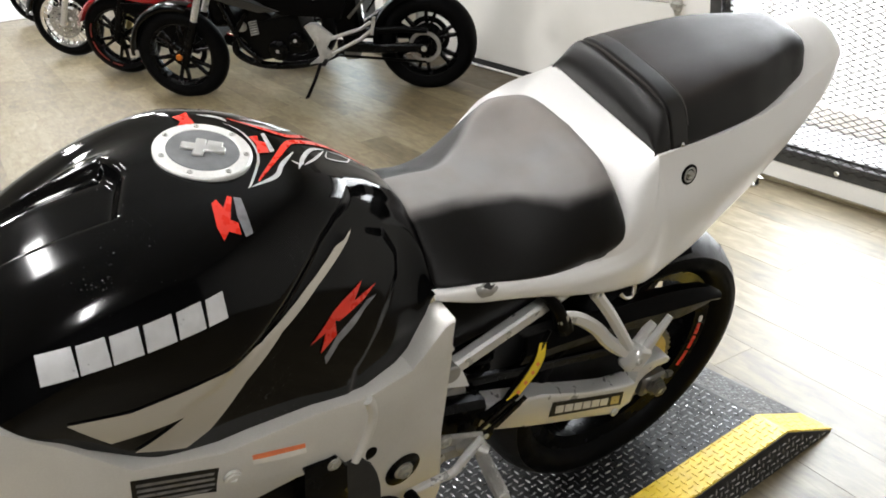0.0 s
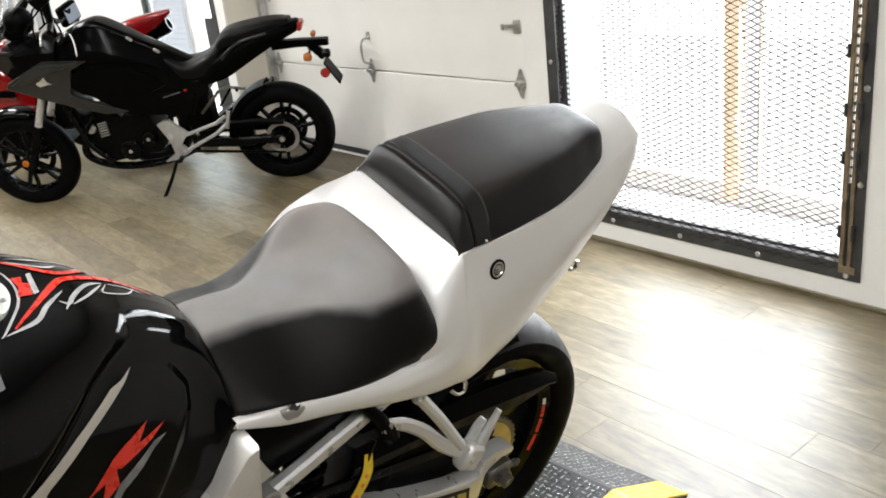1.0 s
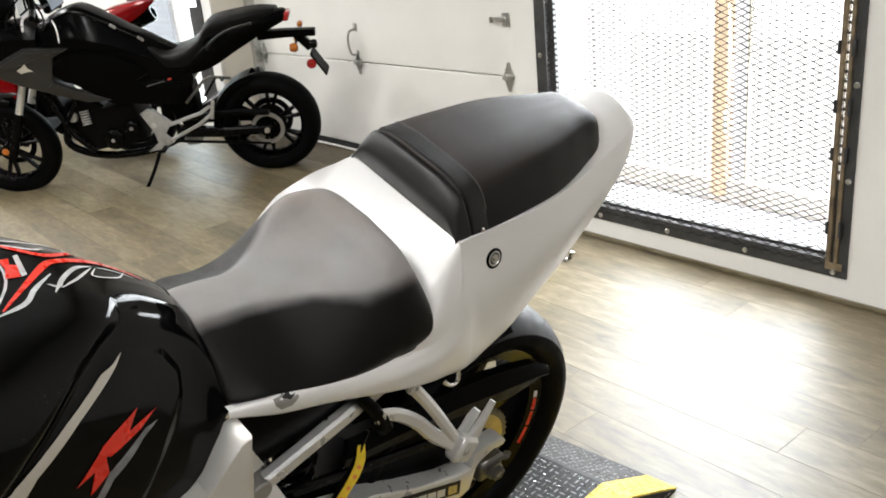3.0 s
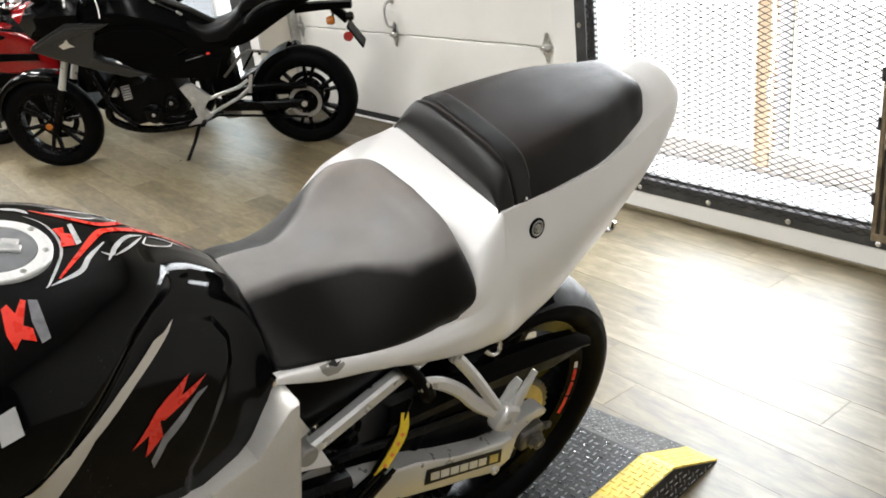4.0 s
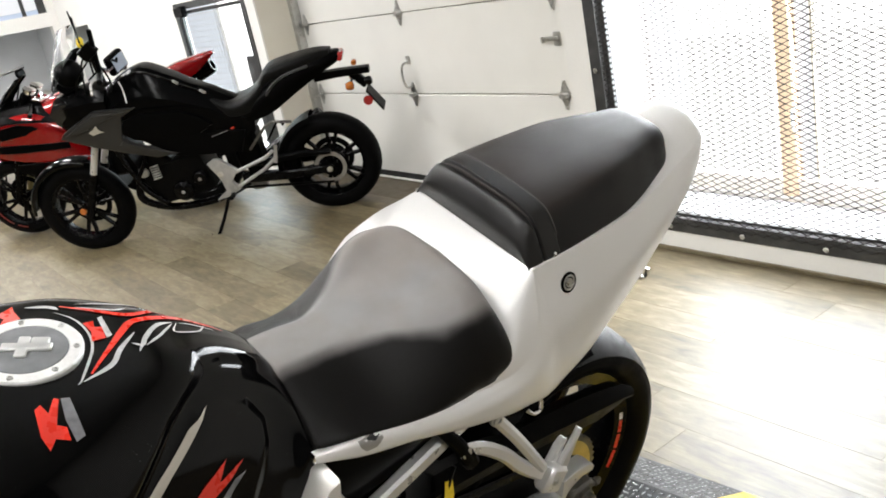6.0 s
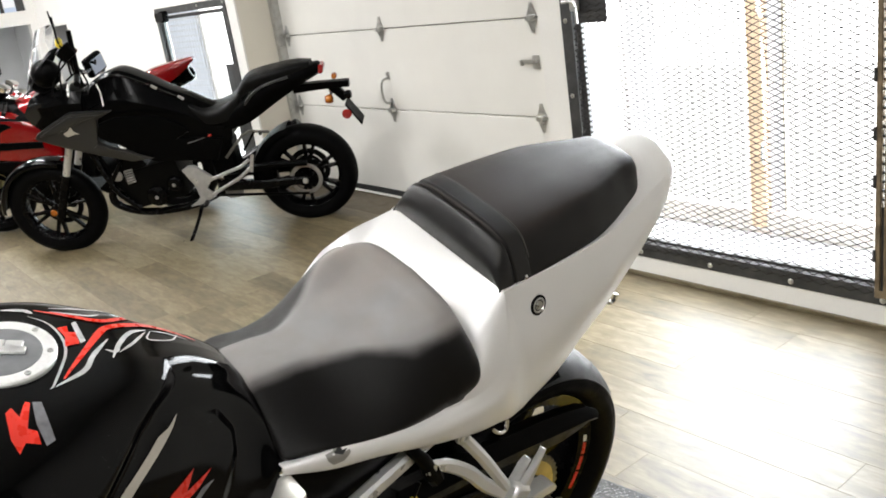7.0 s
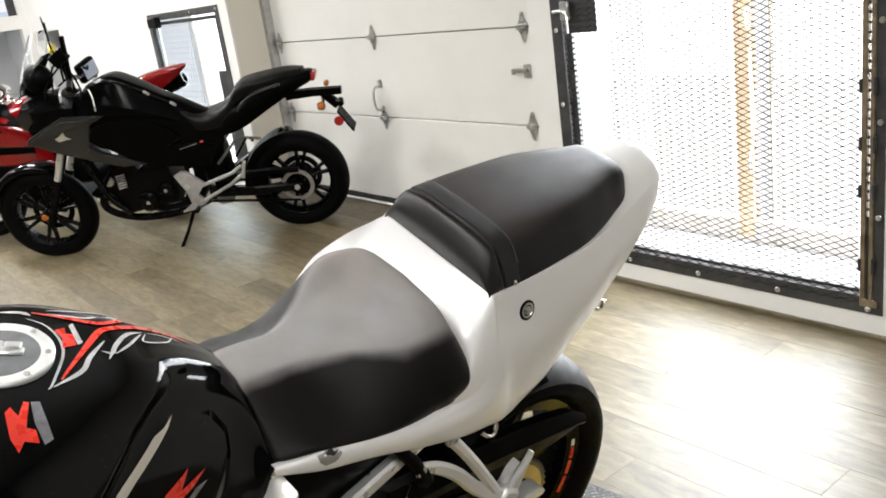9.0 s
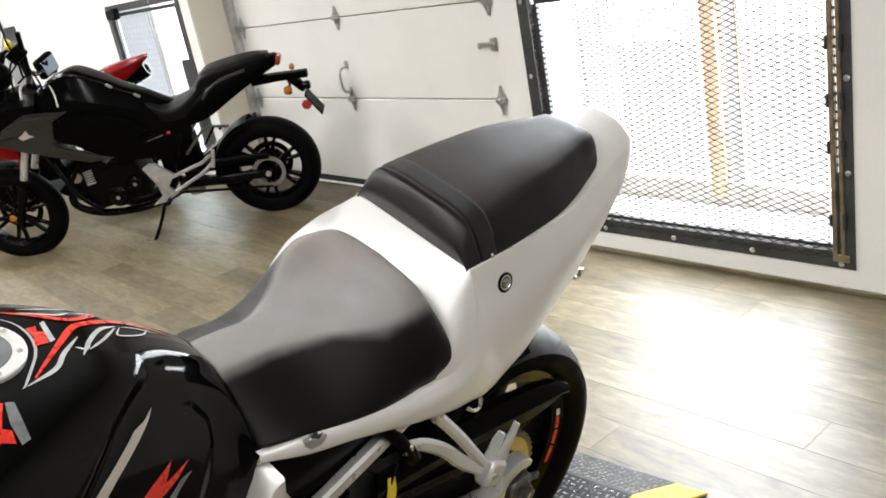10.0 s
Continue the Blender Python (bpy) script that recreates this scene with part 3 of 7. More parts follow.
wall_block(bm, DOOR_X0 + 0.004, DOOR_X0 + 0.05, GY - 0.06, GY - 0.002, 0.0, 2.6)
wall_block(bm, DOOR_X0 + 0.05, DOOR_X0 + 0.056, GY - 0.055, GY - 0.03, 0.0, 2.6)
part("track", bm, STEEL, door, "grey steel roller track")
bm = B()
wall_block(bm, DOOR_X0 + 0.06, DOOR_X1 + 0.1, GY - 0.02, GY + 0.0, 0.0, 0.012, bevel=0.004)
part("threshold_strip", bm, WALL_WHITE, door, "pale threshold strip")


def hinge(x, z, half=0):
    bm = B()
    for s in (-1, 1):
        pts = [(0.03, 0.0), (0.034, 0.014), (0.016, 0.045), (0.008, 0.075), (-0.008, 0.075), (-0.016, 0.045), (-0.034, 0.014), (-0.03, 0.0)]
        vs = [bm.verts.new((x + a, GY - 0.003, z + s * b)) for a, b in pts]
        f = bm.faces.new(vs)
        g = bmesh.ops.extrude_face_region(bm, geom=[f])
        for v in g["geom"]:
            if isinstance(v, bmesh.types.BMVert):
                v.co.y = GY - 0.008
    rod(bm, (x - 0.03, GY - 0.012, z), (x + 0.03, GY - 0.012, z), 0.009, 10)
    box(bm, (0.05, 0.03, 0.026), (x, GY - 0.018, z), bevel=0.004)
    for s in (-1, 1):
        for a, b in ((0.012, 0.03), (-0.012, 0.03), (0, 0.06)):
            rod(bm, (x + a, GY - 0.008, z + s * b), (x + a, GY - 0.014, z + s * b), 0.005, 6)
    part("hinge", bm, STEEL, door, "galvanised steel hinge")


for z in JOINTS[1:4]:
    for x in (-4.25, -2.9):
        hinge(x, z)
    hinge(DOOR_X0 + 0.1, z)
bm = B()
sweep(bm, [(-4.250, GY - 0.004, 0.64), (-4.255, GY - 0.05, 0.655), (-4.260, GY - 0.06, 0.72), (-4.255, GY - 0.05, 0.785), (-4.250, GY - 0.004, 0.80)], 0.008, 8, 18)
for z in (0.63, 0.81):
    box(bm, (0.035, 0.008, 0.05), (-4.250, GY - 0.004, z), bevel=0.003)
part("lift_handle", bm, STEEL, door, "bent steel lift handle")
bm = B()
box(bm, (0.05, 0.008, 0.07), (-2.9, GY - 0.005, 0.88), bevel=0.003)
box(bm, (0.11, 0.014, 0.02), (-2.94, GY - 0.016, 0.885), bevel=0.004)
box(bm, (0.018, 0.02, 0.03), (-2.99, GY - 0.02, 0.88), bevel=0.004)
part("slide_latch", bm, STEEL, door, "galvanised slide latch")


# expanded metal gates in angle iron frames
def mesh_sheet(bm, x0, x1, z0, z1, y, dx, dz, w):
    """Diamond mesh of flat strands."""
    nx, nz = int((x1 - x0) / dx), int((z1 - z0) / dz)
    for i in range(nx):
        for k in range(nz):
            cx, cz = x0 + dx * (i + 0.5), z0 + dz * (k + 0.5)
            left, right, low, high = (cx - dx / 2, cz), (cx + dx / 2, cz), (cx, cz - dz / 2), (cx, cz + dz / 2)
            for a, b in ((left, high), (high, right), (right, low), (low, left)):
                d = Vector((b[0] - a[0], 0, b[1] - a[1])).normalized()
                n = Vector((-d.z, 0, d.x)) * w / 2
                pa, pb = Vector((a[0], y, a[1])), Vector((b[0], y, b[1]))
                t = Vector((0, 0.0007, 0))
                vs = [bm.verts.new(p) for p in (pa - n - t, pb - n - t, pb + n + t, pa + n + t)]
                bm.faces.new(vs)
            kx, kz = dx * 0.12, dz * 0.13
            bm.faces.new([bm.verts.new((right[0] + a, y - 0.002, right[1] + b)) for a, b in ((-kx, 0), (0, -kz), (kx, 0), (0, kz))])


def gate(name, x0, x1, z0, z1, label, kind_name, bolts, mesh_dx=0.053, mesh_dz=0.0235, strand=0.0034, right=0.055, gap=0.035, stile=0.028, proud=False):
    g = thing(name, pose(0, 0, 0), label, kind_name, kind="structure")
    fw, y0 = 0.055, WY - 0.006
    bm = B()
    for a, b, c, d in ((x0, x0 + fw, z0, z1), (x1 - right, x1, z0, z1), (x0 + fw, x1 - right, z0, z0 + fw), (x0 + fw, x1 - right, z1 - fw, z1)):
        wall_block(bm, a, b, y0, WY - 0.0005, c, d)
    for a, b, c, d in ((x0 + fw, x0 + fw + 0.006, z0 + fw, z1 - fw), (x1 - right - 0.006, x1 - right, z0 + fw, z1 - fw), (x0 + fw, x1 - right, z0 + fw, z0 + fw + 0.006)):
        wall_block(bm, a, b, y0, WY + 0.05, c, d)
    part("frame", bm, IRON, g, "dark painted angle iron frame")
    bm = B()
    lx0, lx1, lz0, lz1 = x0 + fw + 0.012, x1 - right - gap, z0 + fw + 0.012, z1 - fw - 0.012
    lw = 0.028
    for a, b, c, d in ((lx0, lx0 + lw, lz0, lz1), (lx1 - stile, lx1, lz0, lz1), (lx0 + lw, lx1 - stile, lz0, lz0 + lw * 0.4), (lx0 + lw, lx1 - stile, lz1 - lw, lz1)):
        wall_block(bm, a, b, WY + 0.012, WY + 0.038, c, d, bevel=0.003)
    part("leaf_frame", bm, IRON, g)
    bm = B()
    if proud:
        mesh_sheet(bm, lx0 + 0.004, lx1 + 0.002, z0 + 0.032, lz1, WY - 0.0095, mesh_dx, mesh_dz, strand)
    else:
        mesh_sheet(bm, lx0 + 0.004, lx1 - 0.004, lz0, lz1, WY + 0.008, mesh_dx, mesh_dz, strand)
    part("mesh", bm, MESH_DARK, g, "dark expanded metal mesh", kind="stuff")
    for bx, bz in bolts:
        bm = B()
        rod(bm, (bx, y0 + 0.001, bz), (bx, y0 - 0.009, bz), 0.011, 10, 0.004)
        part("bolt", bm, STEEL, g)
    return g


near_gate = gate("door_1", GATE_X0, GATE_X1, GATE_Z0, GATE_Z1, "closed expanded metal gate in a dark iron frame", "gate",
                 [(-2.04, 0.112), (-1.691, 0.112), (-1.342, 0.112), (-1.005, 0.108), (-2.357, 0.46), (-2.357, 0.785), (-2.357, 1.105), (-0.974, 0.44), (-0.972, 0.76), (-0.972, 1.08)],
                 right=POST, gap=0.048, stile=0.008, proud=True)
# split hinge post: two brown strips with daylight between them
for a, b in ((0.0765, 0.057), (0.0475, 0.0315)):
    bm = B()
    wall_block(bm, GATE_X1 - a, GATE_X1 - b, WY - 0.012, WY + 0.012, GATE_Z0 + 0.05, 2.2, bevel=0.003)
    part("hinge_post", bm, RUSTY, near_gate, "worn brown steel hinge post")
bm = B()
for k in range(60):
    wall_block(bm, GATE_X1 - 0.058, GATE_X1 - 0.047, WY - 0.004, WY + 0.006, 0.43 + 0.0305 * k, 0.43 + 0.0305 * k + 0.009)
wall_block(bm, GATE_X1 - 0.058, GATE_X1 - 0.047, WY - 0.004, WY + 0.006, GATE_Z0 + 0.05, 0.43)
part("hinge_tooth", bm, IRON, near_gate, "dark teeth of the hinge strip", kind="stuff")
for z in (0.24, 0.5, 0.66, 0.85, 1.4):
    bm = B()
    rod(bm, (GATE_X1 - 0.03, WY - 0.014, z), (GATE_X1 - 0.03, WY - 0.014, z + 0.055), 0.007, 10)
    rod(bm, (GATE_X1 - 0.078, WY - 0.012, z + 0.005), (GATE_X1 - 0.078, WY - 0.012, z + 0.05), 0.006, 10)
    part("gate_hinge", bm, IRON, near_gate, "dark hinge knuckle")
bm = B()
box(bm, (0.06, 0.004, 0.028), (GATE_X1 - 0.045, WY - 0.011, GATE_Z0 + 0.04), bevel=0.0015)
part("foot_plate", bm, RUSTY, near_gate, "rusted foot plate under the hinge post")
bm = B()
box(bm, (0.15, 0.006, 0.22), (-2.203, WY - 0.003, 1.2), bevel=0.002)
part("lock_plate", bm, IRON, near_gate, "dark mesh-covered lock plate")
bm = B()
box(bm, (0.05, 0.02, 0.08), (-2.285, WY - 0.022, 1.185), bevel=0.006)
sweep(bm, [(-2.34, WY - 0.035, 1.185), (-2.29, WY - 0.045, 1.187), (-2.262, WY - 0.045, 1.17), (-2.258, WY - 0.045, 1.095)], 0.0075, 8, 14)
part("gate_latch", bm, STEEL, near_gate, "bright steel latch with a drop handle")

# glazed door behind the gate
outer = thing("door_2", pose(0, 0, 0), "pale pine framed glass door behind the gate", "door", kind="structure")
OY = WY + 0.33
bm = B()
wall_block(bm, -1.72, -1.65, OY, OY + 0.05, 0.17, 2.3, bevel=0.004)
part("frame", bm, ORANGE_WOOD, outer)
bm = B()
for a, b in ((-2.6, -1.722), (-1.648, -0.8)):
    wall_block(bm, a, b, OY, OY + 0.05, 0.17, 0.245, bevel=0.004)
part("bottom_rail", bm, PALE_RAIL, outer, "pale weathered bottom rail")
# mullion, side panel and kick panel emit, as if the sun lit them
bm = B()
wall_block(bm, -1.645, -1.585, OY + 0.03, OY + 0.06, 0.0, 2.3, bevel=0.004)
part("mullion", bm, SUN_GLOW, outer, "pale painted mullion, glowing in place of sunlight")
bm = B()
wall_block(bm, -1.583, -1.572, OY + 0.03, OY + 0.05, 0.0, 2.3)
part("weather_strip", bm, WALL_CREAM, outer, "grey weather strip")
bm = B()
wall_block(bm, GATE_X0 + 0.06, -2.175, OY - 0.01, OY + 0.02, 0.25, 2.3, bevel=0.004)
part("side_panel", bm, SUN_GLOW_PANEL, outer, "white painted side panel, glowing in place of sunlight")
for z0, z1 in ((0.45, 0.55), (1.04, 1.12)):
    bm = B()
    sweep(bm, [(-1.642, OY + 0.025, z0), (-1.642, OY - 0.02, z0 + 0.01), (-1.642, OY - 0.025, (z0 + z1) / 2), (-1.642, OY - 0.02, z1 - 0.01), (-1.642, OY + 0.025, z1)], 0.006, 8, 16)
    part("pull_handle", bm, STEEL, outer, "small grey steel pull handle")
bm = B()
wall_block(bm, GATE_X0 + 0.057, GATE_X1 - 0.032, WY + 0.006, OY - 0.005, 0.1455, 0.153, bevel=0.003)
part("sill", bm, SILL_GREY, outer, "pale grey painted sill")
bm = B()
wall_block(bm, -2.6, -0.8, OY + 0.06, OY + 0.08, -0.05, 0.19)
part("kick_panel", bm, SUN_GLOW, outer, "white kick panel, glowing in place of sunlight")

far_gate = gate("window_1", WIN_X0, WIN_X1, WIN_Z0, WIN_Z1, "mesh-covered window in a grey iron frame", "window", [(-6.2, 1.405), (-5.73, 1.405)], strand=0.0012)
bm = B()
wall_block(bm, -6.02, -5.76, WY + 0.04, WY + 0.06, 0.13, 0.95, bevel=0.004)
part("kick_panel", bm, IRON, far_gate, "grey lower panel")
bm = B()
mesh_sheet(bm, -6.38, -6.0, 0.2, 1.36, WY + 0.03, 0.03, 0.02, 0.003)
part("mesh_band", bm, STEEL, far_gate, "dense grey mesh band", kind="stuff")
bm = B()
box(bm, (0.2, 0.05, 0.09), (-6.92, WY - 0.03, 1.36), bevel=0.012)
part("lock_box", bm, BLACK_PLASTIC, far_gate, "small dark lock box")
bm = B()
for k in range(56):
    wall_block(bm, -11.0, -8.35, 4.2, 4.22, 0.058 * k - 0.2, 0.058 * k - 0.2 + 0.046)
solid("siding", bm, SIDING_GLOW, "white siding of the building outside, glowing in place of sunlight", "backdrop", kind="structure")
# added sheet behind the boards, so that the gaps read as shaded laps
bm = B()
wall_block(bm, -11.0, -8.35, 4.23, 4.25, -0.2, 3.1)
solid("siding_backing", bm, WALL_WHITE, "sheet added behind the siding boards to draw the shade of the laps", "backdrop", kind="structure")

# bright overcast daylight outside
bm = B()
wall_block(bm, -32, 10, 9.0, 9.1, -0.2, 8)
solid("backdrop", bm, SKY_CARD, "bright white overcast daylight outside", "backdrop", kind="structure")

# baseboard
bm = B()
for x0, x1 in ((DOOR_X1, EAST), (WIN_X0 - 2, DOOR_X0)):
    wall_block(bm, x0, x1, WY - 0.012, WY - 0.0005, 0.0, 0.018, bevel=0.003)
solid("trim", bm, PLANK, "low wooden strip at the foot of the wall", "trim", kind="structure")

# ---- tread plate platform ----
PH, PSLOPE = 0.095, 0.2
PLAT = Matrix.Translation((-0.77, 2.11, 0)) @ pose(0, 0, 0, 0, 0, 6.0)   # corner of the rear slope, x to the left side of the bike
# local: x = 0 at the near side and falls to the far side, y = 0 at the foot of the rear slope and falls forward
PWID, PLEN, BAND = 0.78, 2.5, 0.085
platform = thing("display_platform", PLAT, "charcoal tread plate platform with a yellow painted border", "platform")


def plat_z(y):
    return PH if y < -PSLOPE else PH * (-y / PSLOPE)


def slab(bm, x0, x1):
    a = [(y, z) for y, z in ((-PLEN, 0.0), (-PLEN, PH), (-PSLOPE, PH), (-0.004, 0.003), (-0.004, 0.0))]
    rows = [[bm.verts.new((x, y, z)) for y, z in a] for x in (x0, x1)]
    n = len(a)
    for k in range(n):
        bm.faces.new((rows[0][k], rows[0][(k + 1) % n], rows[1][(k + 1) % n], rows[1][k]))
    bm.faces.new(rows[0]), bm.faces.new(rows[1])


def lug(bm, cx, cy, ang, side=False):
    """One raised lens of the tread pattern."""
    l, w, h = 0.0098, 0.0027, 0.0018
    c, s = math.cos(ang), math.sin(ang)

    def at(u, v, t):
        x, y = cx + u * c - v * s, cy + u * s + v * c
        if side:
            return (0.0005 + t, x, y)
        zz, tt = plat_z(y), t
        return (x, y, zz + tt)

    ring = [at(u, v, 0.0002) for u, v in ((-l, 0), (-l * 0.5, -w * 0.8), (0, -w), (l * 0.5, -w * 0.8), (l, 0), (l * 0.5, w * 0.8), (0, w), (-l * 0.5, w * 0.8))]
    top = [at(u, v, h) for u, v in ((-l * 0.55, 0), (0, -w * 0.45), (l * 0.55, 0), (0, w * 0.45))]
    r, t = [bm.verts.new(p) for p in ring], [bm.verts.new(p) for p in top]
    for q in ((r[0], r[1], t[0]), (r[1], r[2], t[1], t[0]), (r[2], r[3], t[2], t[1]), (r[3], r[4], t[2]), (r[4], r[5], t[2]), (r[5], r[6], t[3], t[2]), (r[6], r[7], t[0], t[3]), (r[7], r[0], t[0]), (t[0], t[1], t[2], t[3])):
        bm.faces.new(q)


def lugs(bm, x0, x1, y0, y1, side=False):
    step, i = 0.0188, 0
    x = x0 + 0.006
    while x < x1 - 0.003:
        y, k = y0 + 0.008, 0
        while y < y1 - 0.005:
            if side or abs(y + PSLOPE) > 0.007:
                lug(bm, x, y, radians(45 if (i + k) % 2 else -45) + (math.pi / 4), side)
            y += step
            k += 1
        x += step
        i += 1


bm = B()
slab(bm, -PWID, -BAND)
deck = part("deck", bm, PLATE_GREY, platform, "charcoal steel deck", smooth=20)
bm = B()
lugs(bm, -PWID, -BAND, -1.5, -0.004)
part("tread_relief", bm, TREAD_GLINT, deck, kind="stuff", smooth=20)
bm = B()
slab(bm, -BAND, 0.0)
band = part("border", bm, PLATE_YELLOW, platform, "yellow painted border", smooth=20)
bm = B()
lugs(bm, -BAND, 0.0, -1.5, -0.004)
part("tread_relief", bm, PLATE_YELLOW, band, kind="stuff", smooth=20)
bm = B()
vs = [bm.verts.new((0.003, y, z)) for y, z in ((-PLEN, 0.0), (-PLEN, PH - 0.004), (-PSLOPE, PH - 0.004), (-0.02, 0.006), (-0.01, 0.0))]
ext = bmesh.ops.extrude_face_region(bm, geom=[bm.faces.new(vs)])
for v in ext["geom"]:
    if isinstance(v, bmesh.types.BMVert):
        v.co.x = 0.0005
skirt = part("skirt", bm, PLATE_GREY, platform, "worn grey side skirt", smooth=20)
bm = B()
for i in range(76):
    for k in range(5):
        y, z = -1.4 + 0.0188 * i, 0.01 + 0.0188 * k
        if z < plat_z(y) - 0.012:
            lug(bm, y, z, radians(90 if (i + k) % 2 else 0), True)
for v in bm.verts:
    v.co.x += 0.0027
part("tread_relief", bm, TREAD_GLINT, skirt, kind="stuff", smooth=20)
bm = B()
box(bm, (PWID - BAND - 0.004, 0.004, 0.0016), (-(PWID + BAND) / 2, -0.72, PH + 0.0009))
part("seam", bm, EDGE_BLACK, platform, "dark seam between deck plates")

# ---- silver and black sport motorcycle ----
# local: x to the bike's left, y to its rear, z up, from the rear contact point
LEAN_A, YAW_A = radians(17), -0.03
xb0, yb = Vector((math.cos(YAW_A), -math.sin(YAW_A), 0)), Vector((math.sin(YAW_A), math.cos(YAW_A), 0))
up = Vector((0, 0, 1))
zb, xb = up * math.cos(LEAN_A) + xb0 * math.sin(LEAN_A), xb0 * math.cos(LEAN_A) - up * math.sin(LEAN_A)
BIKE = Matrix(((xb.x, yb.x, zb.x, -1.0), (xb.y, yb.y, zb.y, 1.52), (xb.z, yb.z, zb.z, 0.10), (0, 0, 0, 1)))
bike = thing("sport_motorcycle", BIKE, "silver and black sport motorcycle leaning on a tread plate platform", "motorcycle")


def ease(v, a, b):
    v = min(max((v - a) / (b - a), 0.0), 1.0)
    return v * v * (3 - 2 * v)


def depth_inside(outline, y, z):
    """Distance from (y, z) to an outline, positive inside it."""
    best, inside = 1e9, False
    for (y0, z0), (y1, z1) in zip(outline, outline[1:] + outline[:1]):
        k = min(max(((y - y0) * (y1 - y0) + (z - z0) * (z1 - z0)) / ((y1 - y0) ** 2 + (z1 - z0) ** 2), 0.0), 1.0)
        best = min(best, math.hypot(y - y0 - k * (y1 - y0), z - z0 - k * (z1 - z0)))
        if (z0 > z) != (z1 > z) and y < y0 + (z - z0) * (y1 - y0) / (z1 - z0):
            inside = not inside
    return best if inside else -best


# the knee recess under the tank's shoulder, and the raised panel in it
KNEE = [(-.575, .898), (-.621, .927), (-.655, .941), (-.697, .942), (-.726, .938), (-.76, .925), (-.803, .905), (-.853, .878), (-.892, .856), (-.96, .83), (-.96, .66), (-.52, .66), (-.52, .84)]
KNEE_PANEL = [(-.69, .921), (-.651, .904), (-.619, .883), (-.605, .855), (-.612, .834), (-.636, .811), (-.674, .784), (-.702, .757), (-.72, .66), (-.98, .66), (-.98, .85), (-.89, .857), (-.84, .874), (-.76, .906)]


# tank
def tank_dent(x, y, z):
    s = 1 if x > 0 else -1
    if abs(x) > 0.02 and -.97 < y < -.53:
        k = ease(abs(x), .02, .06) * ease(y, -.96, -.84)
        d = .013 * ease(depth_inside(KNEE, y, z), -.003, .01) - .0035 * ease(depth_inside(KNEE_PANEL, y, z), -.003, .006)
        x, z = x - s * d * k * .85, z - d * k * .45
    # sunken dish in front of the cap, with a crisp edge
    d = min(x + 0.045, 0.077 - x, -0.906 - 0.4 * max(0.0, x - 0.01) + 0.3 * min(0.0, x) - y, y + 1.13)
    u = min(max((d + 0.003) / 0.02, 0), 1)
    # the far shoulder falls away towards the steering head
    w = min(max(-x / 0.1, 0), 1)
    d2 = max(0.0, -0.815 - y)
    z -= 0.44 * d2 * d2 / (d2 + 0.04) * w * w * (3 - 2 * w)
    # and stands fuller behind the cap
    v = min(max((-x - 0.07) / 0.07, 0), 1)
    z += 0.013 * v * v * (3 - 2 * v) * math.exp(-((y + 0.73) / 0.07) ** 2)
    return (x, y, z - 0.022 * u * u * (3 - 2 * u) - 0.07 * (x - 0.16))


TANK = [
    (-1.16, [(0, 0.921), (.06, 0.924), (.12, .925), (.165, .905), (.195, .875), (.2, .85), (.198, .83)]),
    (-1.06, [(0, 0.976), (.06, 0.979), (.12, .975), (.165, .955), (.198, .915), (.206, .88), (.2, .845)]),
    (-.96, [(0, 0.999), (.06, 1.000), (.12, .995), (.165, .97), (.2, .915), (.206, .84), (.197, .768)]),
    (-.87, [(0, 1.003), (.06, 1.003), (.115, .995), (.16, .965), (.195, .9), (.202, .82), (.193, .742)]),
    (-.79, [(0, 0.991), (.058, 0.990), (.108, .978), (.15, .945), (.182, .88), (.193, .805), (.188, .73)]),
    (-.71, [(0, 0.969), (.052, 0.967), (.095, .952), (.132, .912), (.162, .85), (.18, .785), (.182, .712)]),
    (-.65, [(0, 0.941), (.046, 0.938), (.082, .922), (.115, .88), (.145, .82), (.168, .765), (.17, .715)]),
    (-.6, [(0, 0.909), (.04, 0.906), (.07, .892), (.1, .855), (.13, .81), (.15, .77), (.156, .74)]),
    (-.565, [(0, 0.876), (.035, 0.874), (.062, .866), (.09, .845), (.115, .822), (.135, .802), (.142, .788)]),
    (-.548, [(0, 0.846), (.035, 0.846), (.06, .845), (.085, .832), (.11, .815), (.13, .8), (.138, .785)]),
]
bm = B()
cap_rows(bm, loft(bm, TANK, 96, 220, dent=tank_dent))
tank = part("fuel_tank", bm, BLACK_GLOSS, bike, "glossy black fuel tank with stickers", smooth=60)
TANK_SKIN = tank.data

# filler cap
cap_n = Vector((0.07, 0.13, 1)).normalized()
cap_c = Vector((0.0, -0.815, 1.0085))
bm = B()
lathe(bm, [(0.0555, -0.004), (0.056, 0.002), (0.0545, 0.004), (0.0425, 0.0045), (0.041, 0.003)], cap_c, cap_c + cap_n, 40)
cap = part("filler_cap", bm, CAP_RING, tank, "brushed silver ring of the filler cap")
bm = B()
lathe(bm, [(0.0, 0.0052), (0.034, 0.0052), (0.0405, 0.0045), (0.042, 0.002)], cap_c, cap_c + cap_n, 36)
part("cap_lid", bm, CAP_LID, tank, "grey cap lid with a key flap")
bm = B()
m = axis_matrix(cap_c, cap_c + cap_n)
for sx, sy, lx, ly in ((0, 0, 0.012, 0.05), (0, 0.004, 0.034, 0.012), (0.006, -0.012, 0.02, 0.018)):
    box(bm, (lx, ly, 0.004), m @ Vector((sx, sy, 0.0065)), m=m.to_3x3().to_4x4(), bevel=0.0012)
part("key_flap", bm, BARE_ALU, tank)
